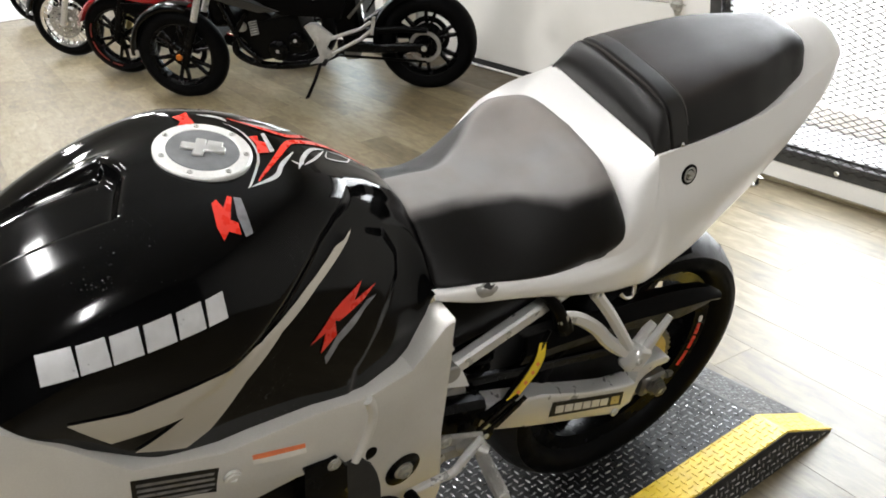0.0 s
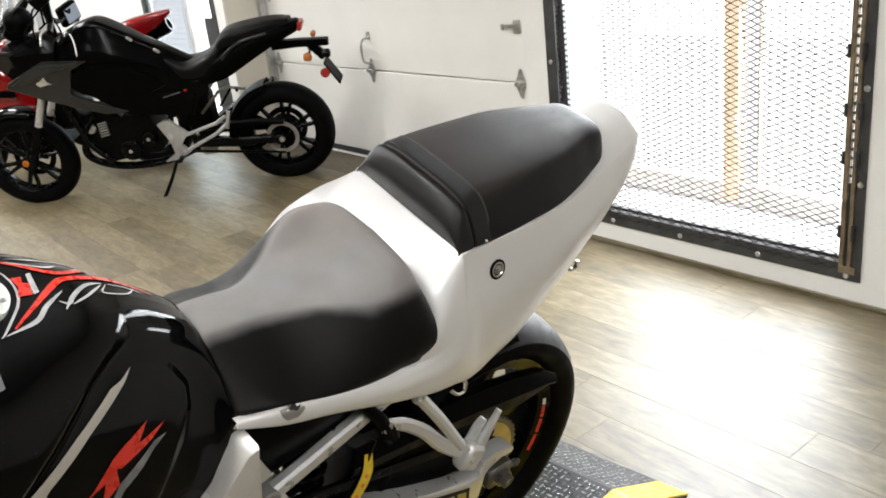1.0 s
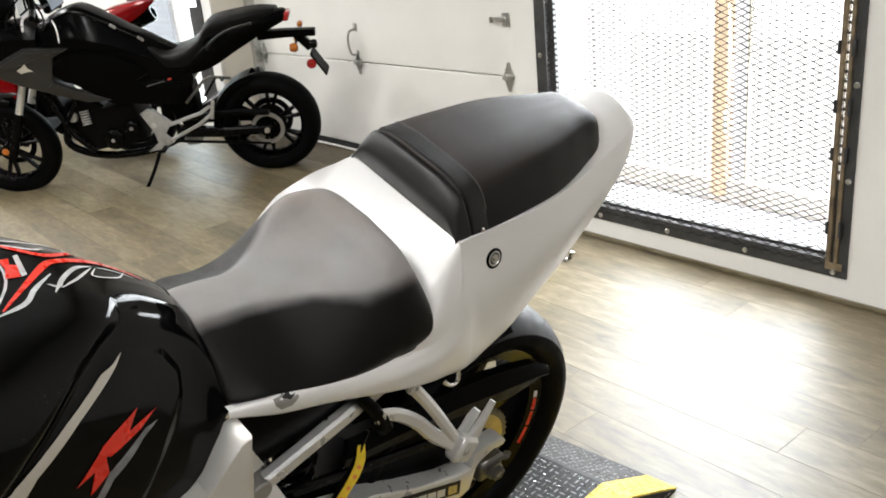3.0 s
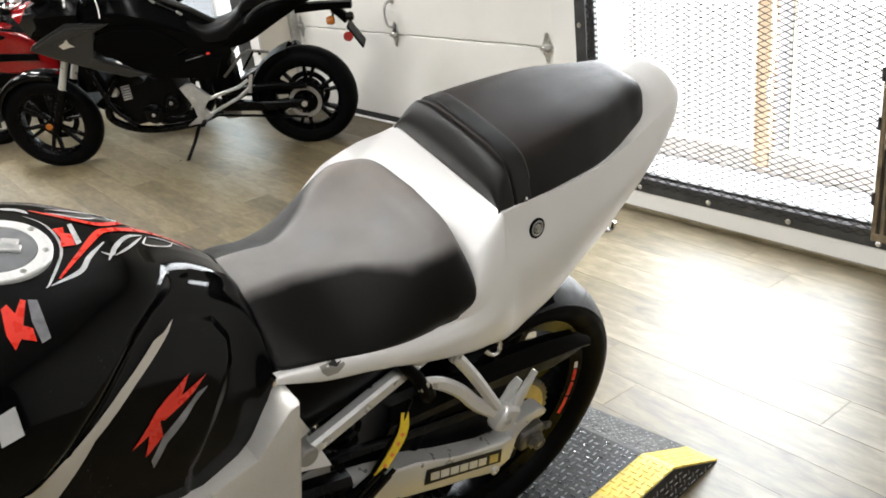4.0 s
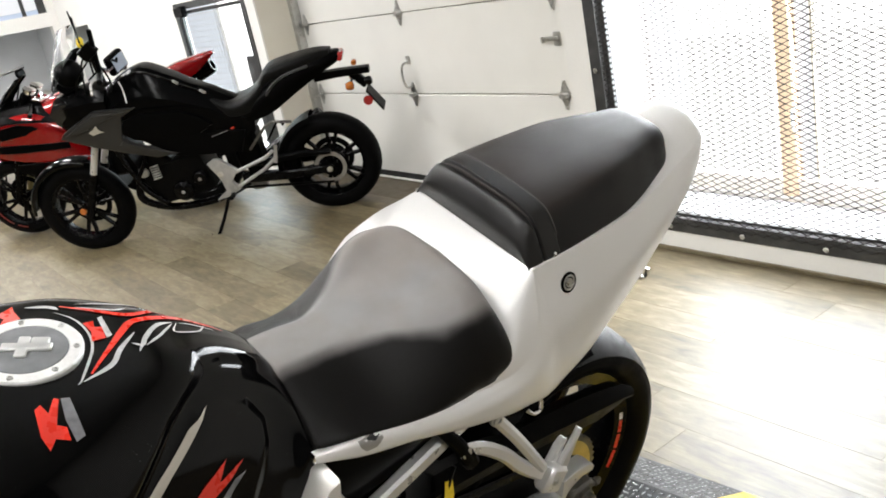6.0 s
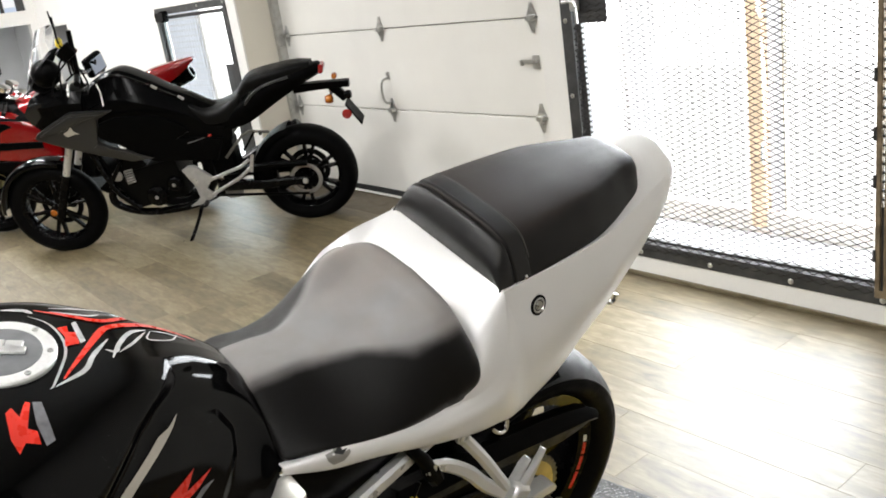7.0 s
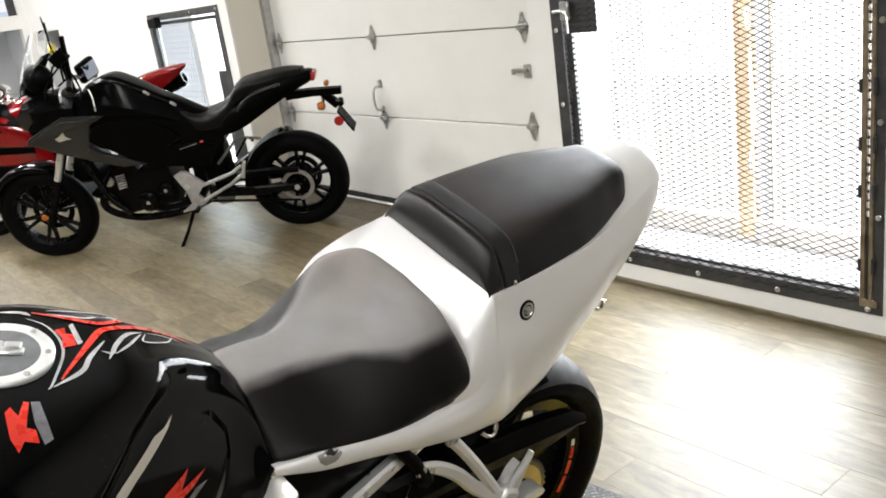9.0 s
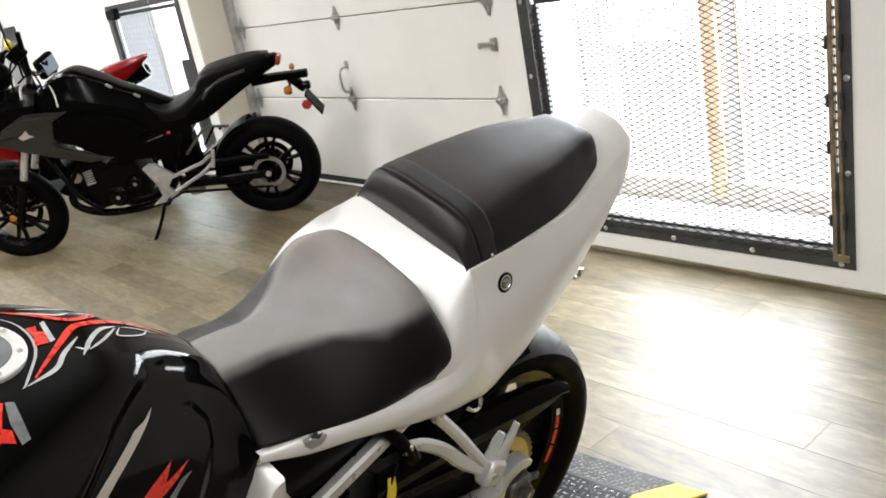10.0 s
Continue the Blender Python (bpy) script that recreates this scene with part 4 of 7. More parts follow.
for k in range(7):
    bm = B()
    a = 2 * math.pi * k / 7 + 0.3
    p = m @ Vector((0.0485 * math.cos(a), 0.0485 * math.sin(a), 0.0042))
    lathe(bm, [(0.0034, 0), (0.0034, 0.0012), (0.002, 0.0016), (0.0015, 0.0004), (0, 0.0004)], p, p + cap_n, 10)
    part("cap_screw", bm, STEEL, tank)

def tail_lean(x, y, z):
    return (x, y, z - 0.1 * min(1, max(0, (y + .47) / .15)) * (x - 0.125))


def seat_lean(x, y, z):
    # the pad leans with the tail; its far edge is fuller in the middle
    z += 0.02 * ease(-x, 0.05, 0.1) * math.exp(-((y + 0.355) / 0.05) ** 2)
    return (x, y, z - 0.1 * min(1, max(0, (y + .47) / .15)) * (x - 0.125))


# rider's seat
SEAT = [
    (-.560, [(0, .858), (.025, .857), (.038, .853), (.05, .843), (.09, .822), (.127, .808), (.129, .8)]),
    (-.55, [(0, .871), (.028, .87), (.041, .866), (.053, .856), (.095, .831), (.134, .808), (.136, .8)]),
    (-.51, [(0, .869), (.028, .868), (.041, .865), (.054, .855), (.1, .83), (.145, .808), (.147, .798)]),
    (-.45, [(0, .862), (.03, .862), (.043, .86), (.057, .851), (.108, .824), (.151, .794), (.152, .782)]),
    (-.38, [(0, .868), (.06, .868), (.083, .864), (.097, .854), (.13, .82), (.155, .785), (.155, .768)]),
    (-.31, [(0, .884), (.085, .882), (.114, .872), (.129, .858), (.148, .82), (.157, .788), (.152, .764)]),
    (-.284, [(0, .894), (.084, .89), (.116, .876), (.134, .858), (.153, .824), (.161, .793), (.155, .768)]),
    (-.262, [(0, .897), (.076, .892), (.112, .876), (.133, .856), (.153, .826), (.161, .796), (.155, .772)]),
    (-.248, [(0, .89), (.072, .883), (.108, .866), (.131, .848), (.151, .823), (.159, .798), (.154, .776)]),
    (-.24, [(0, .874), (.065, .868), (.1, .856), (.127, .84), (.147, .819), (.155, .799), (.151, .779)]),
    (-.232, [(0, .85), (.06, .847), (.096, .84), (.122, .828), (.141, .812), (.149, .797), (.146, .781)]),
]
bm = B()
cap_rows(bm, loft(bm, SEAT, 40, 60, dent=seat_lean))
part("rider_seat", bm, SEAT_SHEEN, bike, "black vinyl rider seat with a pale grey sheen coloured into its top", smooth=60)

# tail cowl: stations of rails from the upper crease over the flank to the turned-in lower edge
COWL_SIDE = [
    [(.128, -.566, .797), (.138, -.566, .797), (.141, -.566, .791), (.139, -.565, .785), (.12, -.56, .786)],
    [(.138, -.5, .798), (.153, -.5, .797), (.158, -.5, .785), (.152, -.498, .765), (.125, -.49, .77)],
    [(.146, -.42, .783), (.158, -.42, .778), (.162, -.42, .762), (.154, -.418, .744), (.125, -.41, .755)],
    [(.15, -.34, .77), (.161, -.34, .763), (.166, -.34, .745), (.155, -.338, .716), (.125, -.33, .73)],
    [(.155, -.285, .766), (.163, -.284, .757), (.168, -.282, .737), (.153, -.278, .694), (.12, -.27, .71)],
    [(.16, -.244, .768), (.164, -.24, .757), (.168, -.236, .733), (.15, -.228, .676), (.115, -.22, .695)],
    [(.161, -.216, .782), (.164, -.211, .768), (.167, -.203, .737), (.147, -.188, .667), (.112, -.18, .69)],
    [(.159, -.199, .807), (.162, -.194, .788), (.165, -.182, .745), (.144, -.16, .658), (.11, -.15, .685)],
    [(.152, -.19, .85), (.156, -.184, .82), (.162, -.168, .76), (.14, -.14, .652), (.107, -.13, .68)],
    [(.14, -.1855, .887), (.146, -.178, .848), (.158, -.158, .772), (.136, -.125, .65), (.104, -.115, .68)],
    [(.1315, -.184, .905), (.139, -.172, .865), (.155, -.148, .78), (.134, -.112, .65), (.102, -.1, .68)],
    [(.1305, -.176, .9065), (.137, -.16, .868), (.153, -.13, .785), (.131, -.09, .656), (.1, -.08, .685)],
    [(.128, -.1, .9065), (.135, -.09, .872), (.148, -.06, .79), (.124, -.02, .676), (.094, -.01, .705)],
    [(.125, -.03, .9065), (.132, -.02, .874), (.141, .01, .8), (.115, .04, .708), (.085, .05, .735)],
    [(.116, .05, .907), (.122, .058, .876), (.129, .08, .812), (.105, .105, .738), (.075, .11, .765)],
    [(.103, .115, .909), (.109, .12, .882), (.115, .135, .83), (.096, .155, .768), (.065, .155, .795)],
    [(.091, .17, .914), (.097, .173, .892), (.103, .185, .85), (.088, .205, .8), (.055, .2, .825)],
    [(.082, .215, .922), (.087, .218, .904), (.092, .227, .87), (.08, .243, .828), (.045, .238, .85)],
    [(.074, .26, .931), (.079, .263, .917), (.082, .268, .888), (.072, .277, .854), (.04, .27, .87)],
    [(.063, .298, .938), (.067, .3, .927), (.069, .302, .905), (.062, .305, .882), (.03, .3, .89)],
    [(.048, .326, .938), (.051, .327, .93), (.052, .328, .917), (.047, .328, .905), (.02, .322, .907)],
    [(.026, .342, .932), (.028, .343, .928), (.028, .343, .922), (.025, .343, .917), (.01, .338, .916)],
]
NS, NA = 150, 30
bm = B()


def rail_grid(stations, along, across):
    rails = [catmull([st[k] for st in stations], along) for k in range(len(stations[0]))]
    return [catmull([r[i] for r in rails], across) for i in range(along)]


side = rail_grid(COWL_SIDE, NS, NA)
for s in (1, -1):
    grid_surface(bm, [[tail_lean(s * x, y, z) for x, y, z in row] for row in side])
# deck under the pillion pad and the rounded tail behind it
edge = [row[0] for row in side if row[0][1] > -.1845 and row[0][2] > .9]
deck_rows = []
for x, y, z in edge:
    lift = .042 * ease(y, .12, .235) * (1 - .75 * ease(y, .285, .345))
    deck_rows.append([tail_lean(x * u, y, z + lift * (1 - abs(u) ** 2.4) + .006 * ease(y, .3, .345) * (1 - u * u)) for u in np.linspace(-1, 1, 25)])
grid_surface(bm, deck_rows)
# ramp that rises from round the seat to the front line of the pillion pad; the far horn stands higher
OUTER = [(.15, -.34, .77), (.155, -.285, .766), (.16, -.244, .768), (.161, -.216, .782), (.159, -.199, .807), (.152, -.19, .85), (.14, -.1855, .887), (.1315, -.184, .905), (.12, -.1843, .9055), (.06, -.1845, .906), (0, -.1845, .906),
         (-.06, -.1845, .906), (-.115, -.1845, .905), (-.1285, -.187, .9035), (-.131, -.215, .898), (-.133, -.255, .892), (-.136, -.295, .878), (-.142, -.325, .858), (-.15, -.365, .815), (-.15, -.4, .785)]
INNER = [(.15, -.34, .765), (.156, -.29, .768), (.158, -.268, .783), (.1585, -.254, .796), (.157, -.245, .807), (.153, -.2405, .818), (.147, -.2385, .828), (.138, -.238, .838), (.125, -.239, .849), (.06, -.242, .87), (0, -.246, .88),
         (-.05, -.252, .884), (-.09, -.262, .88), (-.105, -.27, .876), (-.112, -.28, .872), (-.117, -.295, .866), (-.122, -.312, .856), (-.126, -.335, .84), (-.13, -.365, .81), (-.135, -.4, .78)]
ramp = np.array([[o + (i - o) * u + np.array((0, 0, .004 * math.sin(math.pi * u))) for u in np.linspace(0, 1, 14)] + [i + (i - o) * .25 - np.array((0, 0, .012))]
                 for o, i in zip(catmull(OUTER, 150), catmull(INNER, 150))])
for _ in range(60):
    ramp[1:-1, 1:-1] += .25 * (ramp[2:, 1:-1] + ramp[:-2, 1:-1] + ramp[1:-1, 2:] + ramp[1:-1, :-2] - 4 * ramp[1:-1, 1:-1])
grid_surface(bm, [[tail_lean(*q) for q in row] for row in ramp])
cowl = part("tail_cowl", bm, SILVER_PAINT, bike, "pearl silver tail cowl", smooth=60)

for cy, cz, w, h in ((.232, .80, .012, .006), (.25, .812, .008, .01), (.262, .835, .005, .008), (.215, .778, .009, .004), (.19, .762, .006, .003)):
    bm = B()
    decal(bm, [[(cy - w, cz), (cy - w * .3, cz + h), (cy + w * .8, cz + h * .6), (cy + w, cz - h * .5), (cy, cz - h)]], cowl.data, step=0.004, lift=.0006)
    part("paint_chip", bm, BLACK_DECAL, cowl, "dark chipped paint at the tail's edge", smooth=60)

# pillion seat: front roll, strap and main pad
def strap_bow(x, y, z):
    # the seam bows forward in the middle
    return tail_lean(x, y - .009 * (1 - min(1.0, (x / .12) ** 2)) * ease(y, -.186, -.16) * (1 - ease(y, -.12, .0)), z)


PILLION = [
    (-.156, [(0, .966), (.05, .964), (.08, .958), (.098, .948), (.113, .928), (.1245, .908), (.11, .899)]),
    (-.152, [(0, .977), (.05, .975), (.084, .967), (.1015, .955), (.1155, .931), (.1265, .908), (.11, .899)]),
    (-.12, [(0, .982), (.05, .98), (.086, .972), (.1025, .96), (.116, .935), (.127, .908), (.11, .9)]),
    (-.05, [(0, .986), (.05, .984), (.082, .977), (.0985, .965), (.1125, .938), (.1235, .909), (.105, .902)]),
    (.04, [(0, .989), (.046, .987), (.074, .981), (.09, .97), (.1035, .942), (.1145, .91), (.095, .905)]),
    (.1, [(0, .989), (.04, .987), (.063, .981), (.077, .971), (.0905, .945), (.1015, .915), (.085, .909)]),
    (.15, [(0, .987), (.034, .985), (.052, .98), (.064, .97), (.076, .947), (.086, .921), (.072, .915)]),
    (.19, [(0, .983), (.034, .981), (.05, .976), (.06, .966), (.067, .947), (.073, .928), (.06, .922)]),
    (.212, [(0, .975), (.028, .973), (.041, .968), (.049, .959), (.054, .946), (.057, .934), (.048, .928)]),
    (.224, [(0, .96), (.02, .959), (.03, .956), (.036, .951), (.039, .944), (.041, .938), (.034, .934)]),
]
bm = B()
cap_rows(bm, loft(bm, PILLION, 36, 70, dent=strap_bow))
pillion = part("pillion_seat", bm, PILLION_SHEEN, bike, "black vinyl pillion seat with a stitched strap", smooth=60)


def roll_section(y, top, wide):
    h = top - .903
    return (y, [(0, top), (.05 * wide, top - .02 * h), (.088 * wide, .903 + h * .9), (.104 * wide, .903 + h * .76), (.117 * wide, .903 + h * .42), (.1265 * wide, .904), (.11 * wide, .897)])


ROLL = [roll_section(*q) for q in ((-.1835, .91, .975), (-.1865, .922, .985), (-.188, .936, .995), (-.185, .95, 1.0), (-.178, .963, 1.0), (-.168, .9715, 1.0), (-.1595, .9725, .998), (-.1555, .966, .985), (-.155, .955, .96))]
bm = B()
cap_rows(bm, loft(bm, ROLL, 36, 40, dent=strap_bow))
part("front_roll", bm, SEAT_VINYL, bike, "rounded front roll of the pillion seat", smooth=60)
bm = B()
loft(bm, [(y, [(x * 1.006, z + .0012 + dz) for x, z in ((0, .9795), (.05, .9775), (.085, .9695), (.102, .9575), (.1158, .933), (.1268, .909))]) for y, dz in ((-.1535, -.006), (-.1525, -.0006), (-.149, .0006), (-.127, .0016), (-.1235, .0008), (-.1225, -.003))], 36, 16, dent=strap_bow)
strap = part("strap", bm, SEAT_VINYL, pillion, "stitched strap", smooth=50)
bm = B()
sweep(bm, [strap_bow(x, -.1215, z) for x, z in ((-.1172, .9355), (-.103, .96), (-.086, .972), (-.05, .98), (0, .982), (.05, .98), (.086, .972), (.103, .96), (.1172, .9355))], .0011, 6, 60)
part("piping", bm, SEAT_PIPING, strap, "thin worn piping behind the strap", smooth=60)

# lock and small screws
bm = B()
lc = Vector((0.1385, -0.112, 0.8575))
ln = Vector((1, 0.05, 0.2)).normalized()
lathe(bm, [(0.0125, -0.004), (0.0125, 0.0024), (0.011, 0.0034), (0.009, 0.0012), (0.0075, 0.0012), (0.007, 0.003), (0.0, 0.003)], lc, lc + ln, 24)
lock = part("seat_lock", bm, STEEL, bike, "chrome key lock")
bm = B()
lathe(bm, [(0.0165, -0.005), (0.0165, 0.0016), (0.0125, 0.0016)], lc, lc + ln, 24)
part("lock_surround", bm, BLACK_PLASTIC, lock)
bm = B()
lathe(bm, [(0.0035, -0.002), (0.0035, 0.0015), (0.002, 0.002), (0, 0.002)], (.1275, -.135, .9115), (1.1275, -.135, 1.3), 10)
part("strap_stud", bm, CHROME, pillion, "small chrome stud at the strap's end")

# frame spar and pivot plate
SPAR = [(-1.17, .95), (-1.1, .905), (-1.045, .845), (-.99, .775), (-.89, .742), (-.77, .728), (-.69, .708), (-.62, .716), (-.572, .772), (-.555, .778),
        (-.556, .70), (-.556, .55), (-.545, .40), (-.56, .34), (-.64, .33), (-.69, .42), (-.705, .53), (-.73, .6), (-.80, .62), (-.9, .625), (-1.0, .66), (-1.17, .76)]
for s in (1, -1):
    bm = B()
    plate(bm, SPAR, s * 0.13, s * 0.178, bevel=0.006, bend=lambda c: Vector((c.x * (1 + 0.18 * max(0, min(1, (-c.y - 0.6) / 0.3))) - 0.0, c.y, c.z)))
    spar = part("frame_spar", bm, FRAME_ALU, bike, "satin silver twin-spar frame")
    if s == 1:
        SPAR_SKIN = spar.data

# stickers on the tank
def quad(y0, z0, y1, z1, y2, z2, y3, z3):
    return [(y0, z0), (y1, z1), (y2, z2), (y3, z3)]


for y0, y1 in ((-1.05, -1.018), (-1.014, -0.987), (-0.983, -0.955), (-0.950, -0.921), (-0.916, -0.889), (-0.884, -0.864)):
    bm = B()
    decal(bm, [quad(y0 + 0.002, .949, y1 + 0.002, .95, y1 + 0.001, .924, y0 - 0.001, .924)], TANK_SKIN)
    part("brand_block", bm, SILVER_DECAL, tank, "plain silver block of the brand mark", smooth=60)
bm = B()
decal(bm, [[(-.673, .915), (-.706, .914), (-.76, .899), (-.828, .872), (-.873, .866), (-.922, .864), (-.981, .863), (-1.04, .877), (-1.005, .825), (-.929, .824), (-.984, .794),
            (-.93, .765), (-.902, .779), (-.853, .832), (-.802, .872), (-.745, .894)]], TANK_SKIN, lift=.0022, step=.006)
part("swoosh", bm, CHAMPAGNE_DECAL, tank, "champagne swoosh stripe", smooth=60)
bm = B()
decal(bm, [[(-.676, .861), (-.712, .858), (-.729, .854), (-.768, .832), (-.745, .835), (-.726, .841), (-.704, .85), (-.723, .838), (-.677, .839), (-.653, .844), (-.694, .847)],
           [(-.728, .8425), (-.744, .836), (-.755, .812), (-.729, .823), (-.729, .837)]], TANK_SKIN, lift=0.0014, step=0.006)
part("emblem", bm, RED_DECAL, tank, "angular red emblem", smooth=60)
bm = B()
decal(bm, [[(-.655, .831), (-.673, .835), (-.698, .83), (-.729, .822), (-.749, .803), (-.748, .791), (-.726, .811), (-.697, .82), (-.68, .827)]], TANK_SKIN, step=0.006)
part("emblem_shadow", bm, GREY_DECAL, tank, "grey edge of the emblem", smooth=60)


def ribbon(points, w, n=20):
    """The outline of a band of width w along a smooth curve of (x, y)."""
    c = catmull(points, n)
    left, right = [], []
    for i, q in enumerate(c):
        d = c[min(i + 1, n - 1)] - c[max(i - 1, 0)]
        d = np.array((-d[1], d[0])) / (np.hypot(*d) + 1e-9) * w / 2 * min(1, .25 + 3 * min(i, n - 1 - i) / n)
        left.append(tuple(q + d)), right.append(tuple(q - d))
    return [[left[i], left[i + 1], right[i + 1], right[i]] for i in range(n - 1)]


# tank pad stickers seen from above, (x, y)
for poly in ([(.089, -.839), (.084, -.832), (.097, -.829), (.080, -.818), (.083, -.814), (.111, -.827), (.115, -.820), (.128, -.822), (.124, -.834), (.133, -.843), (.119, -.845)],
             [(-.084, -.823), (-.088, -.813), (-.098, -.801), (-.082, -.803), (-.064, -.802), (-.060, -.824), (-.07, -.817)],
             [(-.031, -.748), (-.033, -.736), (-.021, -.739), (-.019, -.732), (.004, -.736), (.006, -.752), (-.012, -.746)]):
    bm = B()
    decal(bm, [poly], TANK_SKIN, "z", lift=0.0013, step=0.006)
    part("red_sticker", bm, RED_DECAL, tank, "angular red sticker", smooth=60)
for pts, w in (([(-.08, -.757), (-.061, -.732), (-.043, -.707), (-.04, -.689), (-.053, -.66), (-.056, -.63), (-.046, -.6)], .008), ([(.06, -.773), (.026, -.742), (-.015, -.707), (-.025, -.694), (-.031, -.672), (-.034, -.644), (-.026, -.62), (-.015, -.595)], .0085)):
    bm = B()
    decal(bm, ribbon(pts, w), TANK_SKIN, "z", lift=0.0013, step=0.02)
    part("red_band", bm, RED_DECAL, tank, "curved red band of the tank pad", smooth=60)
for pts, w in (([(-.066, -.767), (-.043, -.753), (-.012, -.749), (.021, -.757), (.063, -.783), (.07, -.79)], .003), ([(.068, -.784), (.052, -.749), (.029, -.731), (0, -.704)], .0055),
               ([(.037, -.713), (.01, -.695), (-.015, -.672), (-.022, -.652)], .0055), ([(-.018, -.654), (.008, -.678), (.028, -.702)], .0035), ([(-.02, -.648), (0, -.658), (-.003, -.63), (-.02, -.615)], .0028),
               ([(-.021, -.646), (-.02, -.63), (-.012, -.606)], .0028), ([(-.074, -.742), (-.056, -.708), (-.059, -.691)], .005), ([(-.083, -.74), (-.078, -.7), (-.075, -.66), (-.068, -.63)], .0045),
               ([(.02, -.715), (.026, -.706), (.018, -.698)], .004), ([(-.09, -.79), (-.083, -.768), (-.072, -.76)], .007)):
    bm = B()
    decal(bm, ribbon(pts, w, 14), TANK_SKIN, "z", step=0.02)
    part("white_band", bm, WHITE_DECAL, tank, "thin silver-white line of the tank pad", smooth=60)
bm = B()
decal(bm, [[(-.038, -.730), (-.041, -.724), (0, -.728), (.004, -.735)]], TANK_SKIN, "z", lift=0.0012, step=0.006)
part("white_sticker", bm, WHITE_DECAL, tank, smooth=60)
bm = B()
decal(bm, [[(.082, -.812), (.084, -.804), (.126, -.808), (.13, -.818), (.108, -.818)]], TANK_SKIN, "z", step=0.006)
part("grey_sticker", bm, GREY_DECAL, tank, "scratched grey sticker", smooth=60)

# labels, bolts and weld on the left spar
LEFT_SPAR = [o for o in bike.children if o.name.startswith("frame_spar")][0]
bm = B()
decal(bm, [[(-.859, .716), (-.787, .686), (-.785, .665), (-.857, .691)]], SPAR_SKIN)
lab = part("warning_label", bm, PAPER, LEFT_SPAR, "white warning label")
bm = B()
decal(bm, [[(-.859, .716), (-.787, .686), (-.787, .677), (-.858, .705)]], SPAR_SKIN, lift=0.0014)
part("orange_strip", bm, ORANGE_DECAL, LEFT_SPAR, "orange strip of the warning label")
bm = B()
decal(bm, [[(-.997, .761), (-.899, .716), (-.905, .668), (-.999, .71)]], SPAR_SKIN)
part("data_label", bm, BLACK_DECAL, LEFT_SPAR, "black data label with unreadable print")
for k in range(4):
    bm = B()
    z = 0.75 - 0.0115 * k
    decal(bm, [[(-.992, z), (-.905, z - .04), (-.906, z - .045), (-.993, z - .0055)]], SPAR_SKIN, lift=0.0014)
    part("print_bar", bm, GREY_DECAL, LEFT_SPAR)


def spar_x(y):
    return .178 * (1 + .18 * max(0, min(1, (-y - .6) / .3)))


bm = B()
sweep(bm, [(spar_x(y) + .0005, y, z) for y, z in ((-.694, .706), (-.687, .69), (-.685, .66), (-.697, .62), (-.712, .592))], 0.0075, 10, 20)
part("weld_seam", bm, FRAME_ALU, LEFT_SPAR)


def bolt(name, at, r, parent, material=STEEL, out=0.006, hexed=True, label=""):
    bm = B()
    x, y, z = at
    lathe(bm, [(r * 1.25, -0.004), (r * 1.25, out * 0.3), (r * 1.1, out * 0.35)], at, (x + 1, y, z), 20)
    lathe(bm, [(r * 0.95, 0), (r * 0.95, out * 0.85), (r * 0.75, out), (r * 0.45, out), (r * 0.45, out * 0.4), (0, out * 0.4)], at, (x + 1, y, z), 6 if hexed else 18)
    return part(name, bm, material, parent, label)


bm = B()
lathe(bm, [(.031, -.003), (.031, .0022), (.028, .003), (.014, .003)], (.1825, -.626, .508), (1.1825, -.519, .508), 28)
part("pivot_recess", bm, BLACK_SATIN, bike, "dark recess of the swingarm pivot")
bolt("pivot_bolt", (.1845, -.626, .508), .0125, bike, STEEL, .01)
bm = B()
lathe(bm, [(.0, .0025), (.012, .002), (.014, 0)], (.1865, -.687, .588), (1.1865, -.687, .588), 18)
part("rubber_plug", bm, BLACK_PLASTIC, bike)
bolt("spar_cap", (.209, -.885, .69), .009, bike, FRAME_ALU, .003, False)
bm = B()
plate(bm, [(-.79, .632), (-.742, .628), (-.726, .598), (-.722, .48), (-.79, .48)], .17, .2, bevel=.005)
eb = part("engine_bracket", bm, BLACK_SATIN, bike, "black engine bracket")
bolt("bracket_bolt", (.2, -.747, .617), .008, bike, STEEL, .004)

# a solid black plate stands for the shade inside the frame's opening
bm = B()
plate(bm, [(-.737, .586), (-.73, .597), (-.716, .599), (-.7, .59), (-.684, .567), (-.674, .54), (-.668, .51), (-.664, .46), (-.66, .36), (-.737, .36)], .17, .193, bevel=.003)
part("spar_opening", bm, EDGE_BLACK, bike, "black plate in place of the shaded opening in the frame")

# engine block and dark inner parts
bm = B()
box(bm, (.3, .42, .28), (0, -.88, .5), bevel=.03, segs=2)
box(bm, (.34, .3, .2), (0, -.8, .38), bevel=.05, segs=2)
for k in range(5):
    box(bm, (.31, .3, .006), (0, -.93, .56 + .02 * k), bevel=.002)
part("engine", bm, ENGINE_DARK, bike, "dark cast engine")
bm = B()
lathe(bm, [(.0, .03), (.06, .03), (.072, .02), (.075, 0)], (.165, -.69, .40), (1.165, -.69, .40), 28)
part("sprocket_cover", bm, BLACK_SATIN, bike, "black sprocket cover")
bm = B()
loft(bm, [(-.54, [(0, .77), (.05, .77), (.1, .765), (.105, .72), (.095, .62), (.06, .55)]), (-.4, [(0, .765), (.05, .765), (.11, .76), (.115, .72), (.1, .64), (.06, .6)]),
          (-.25, [(0, .76), (.05, .76), (.11, .75), (.112, .72), (.1, .66), (.06, .63)])], 16, 16)
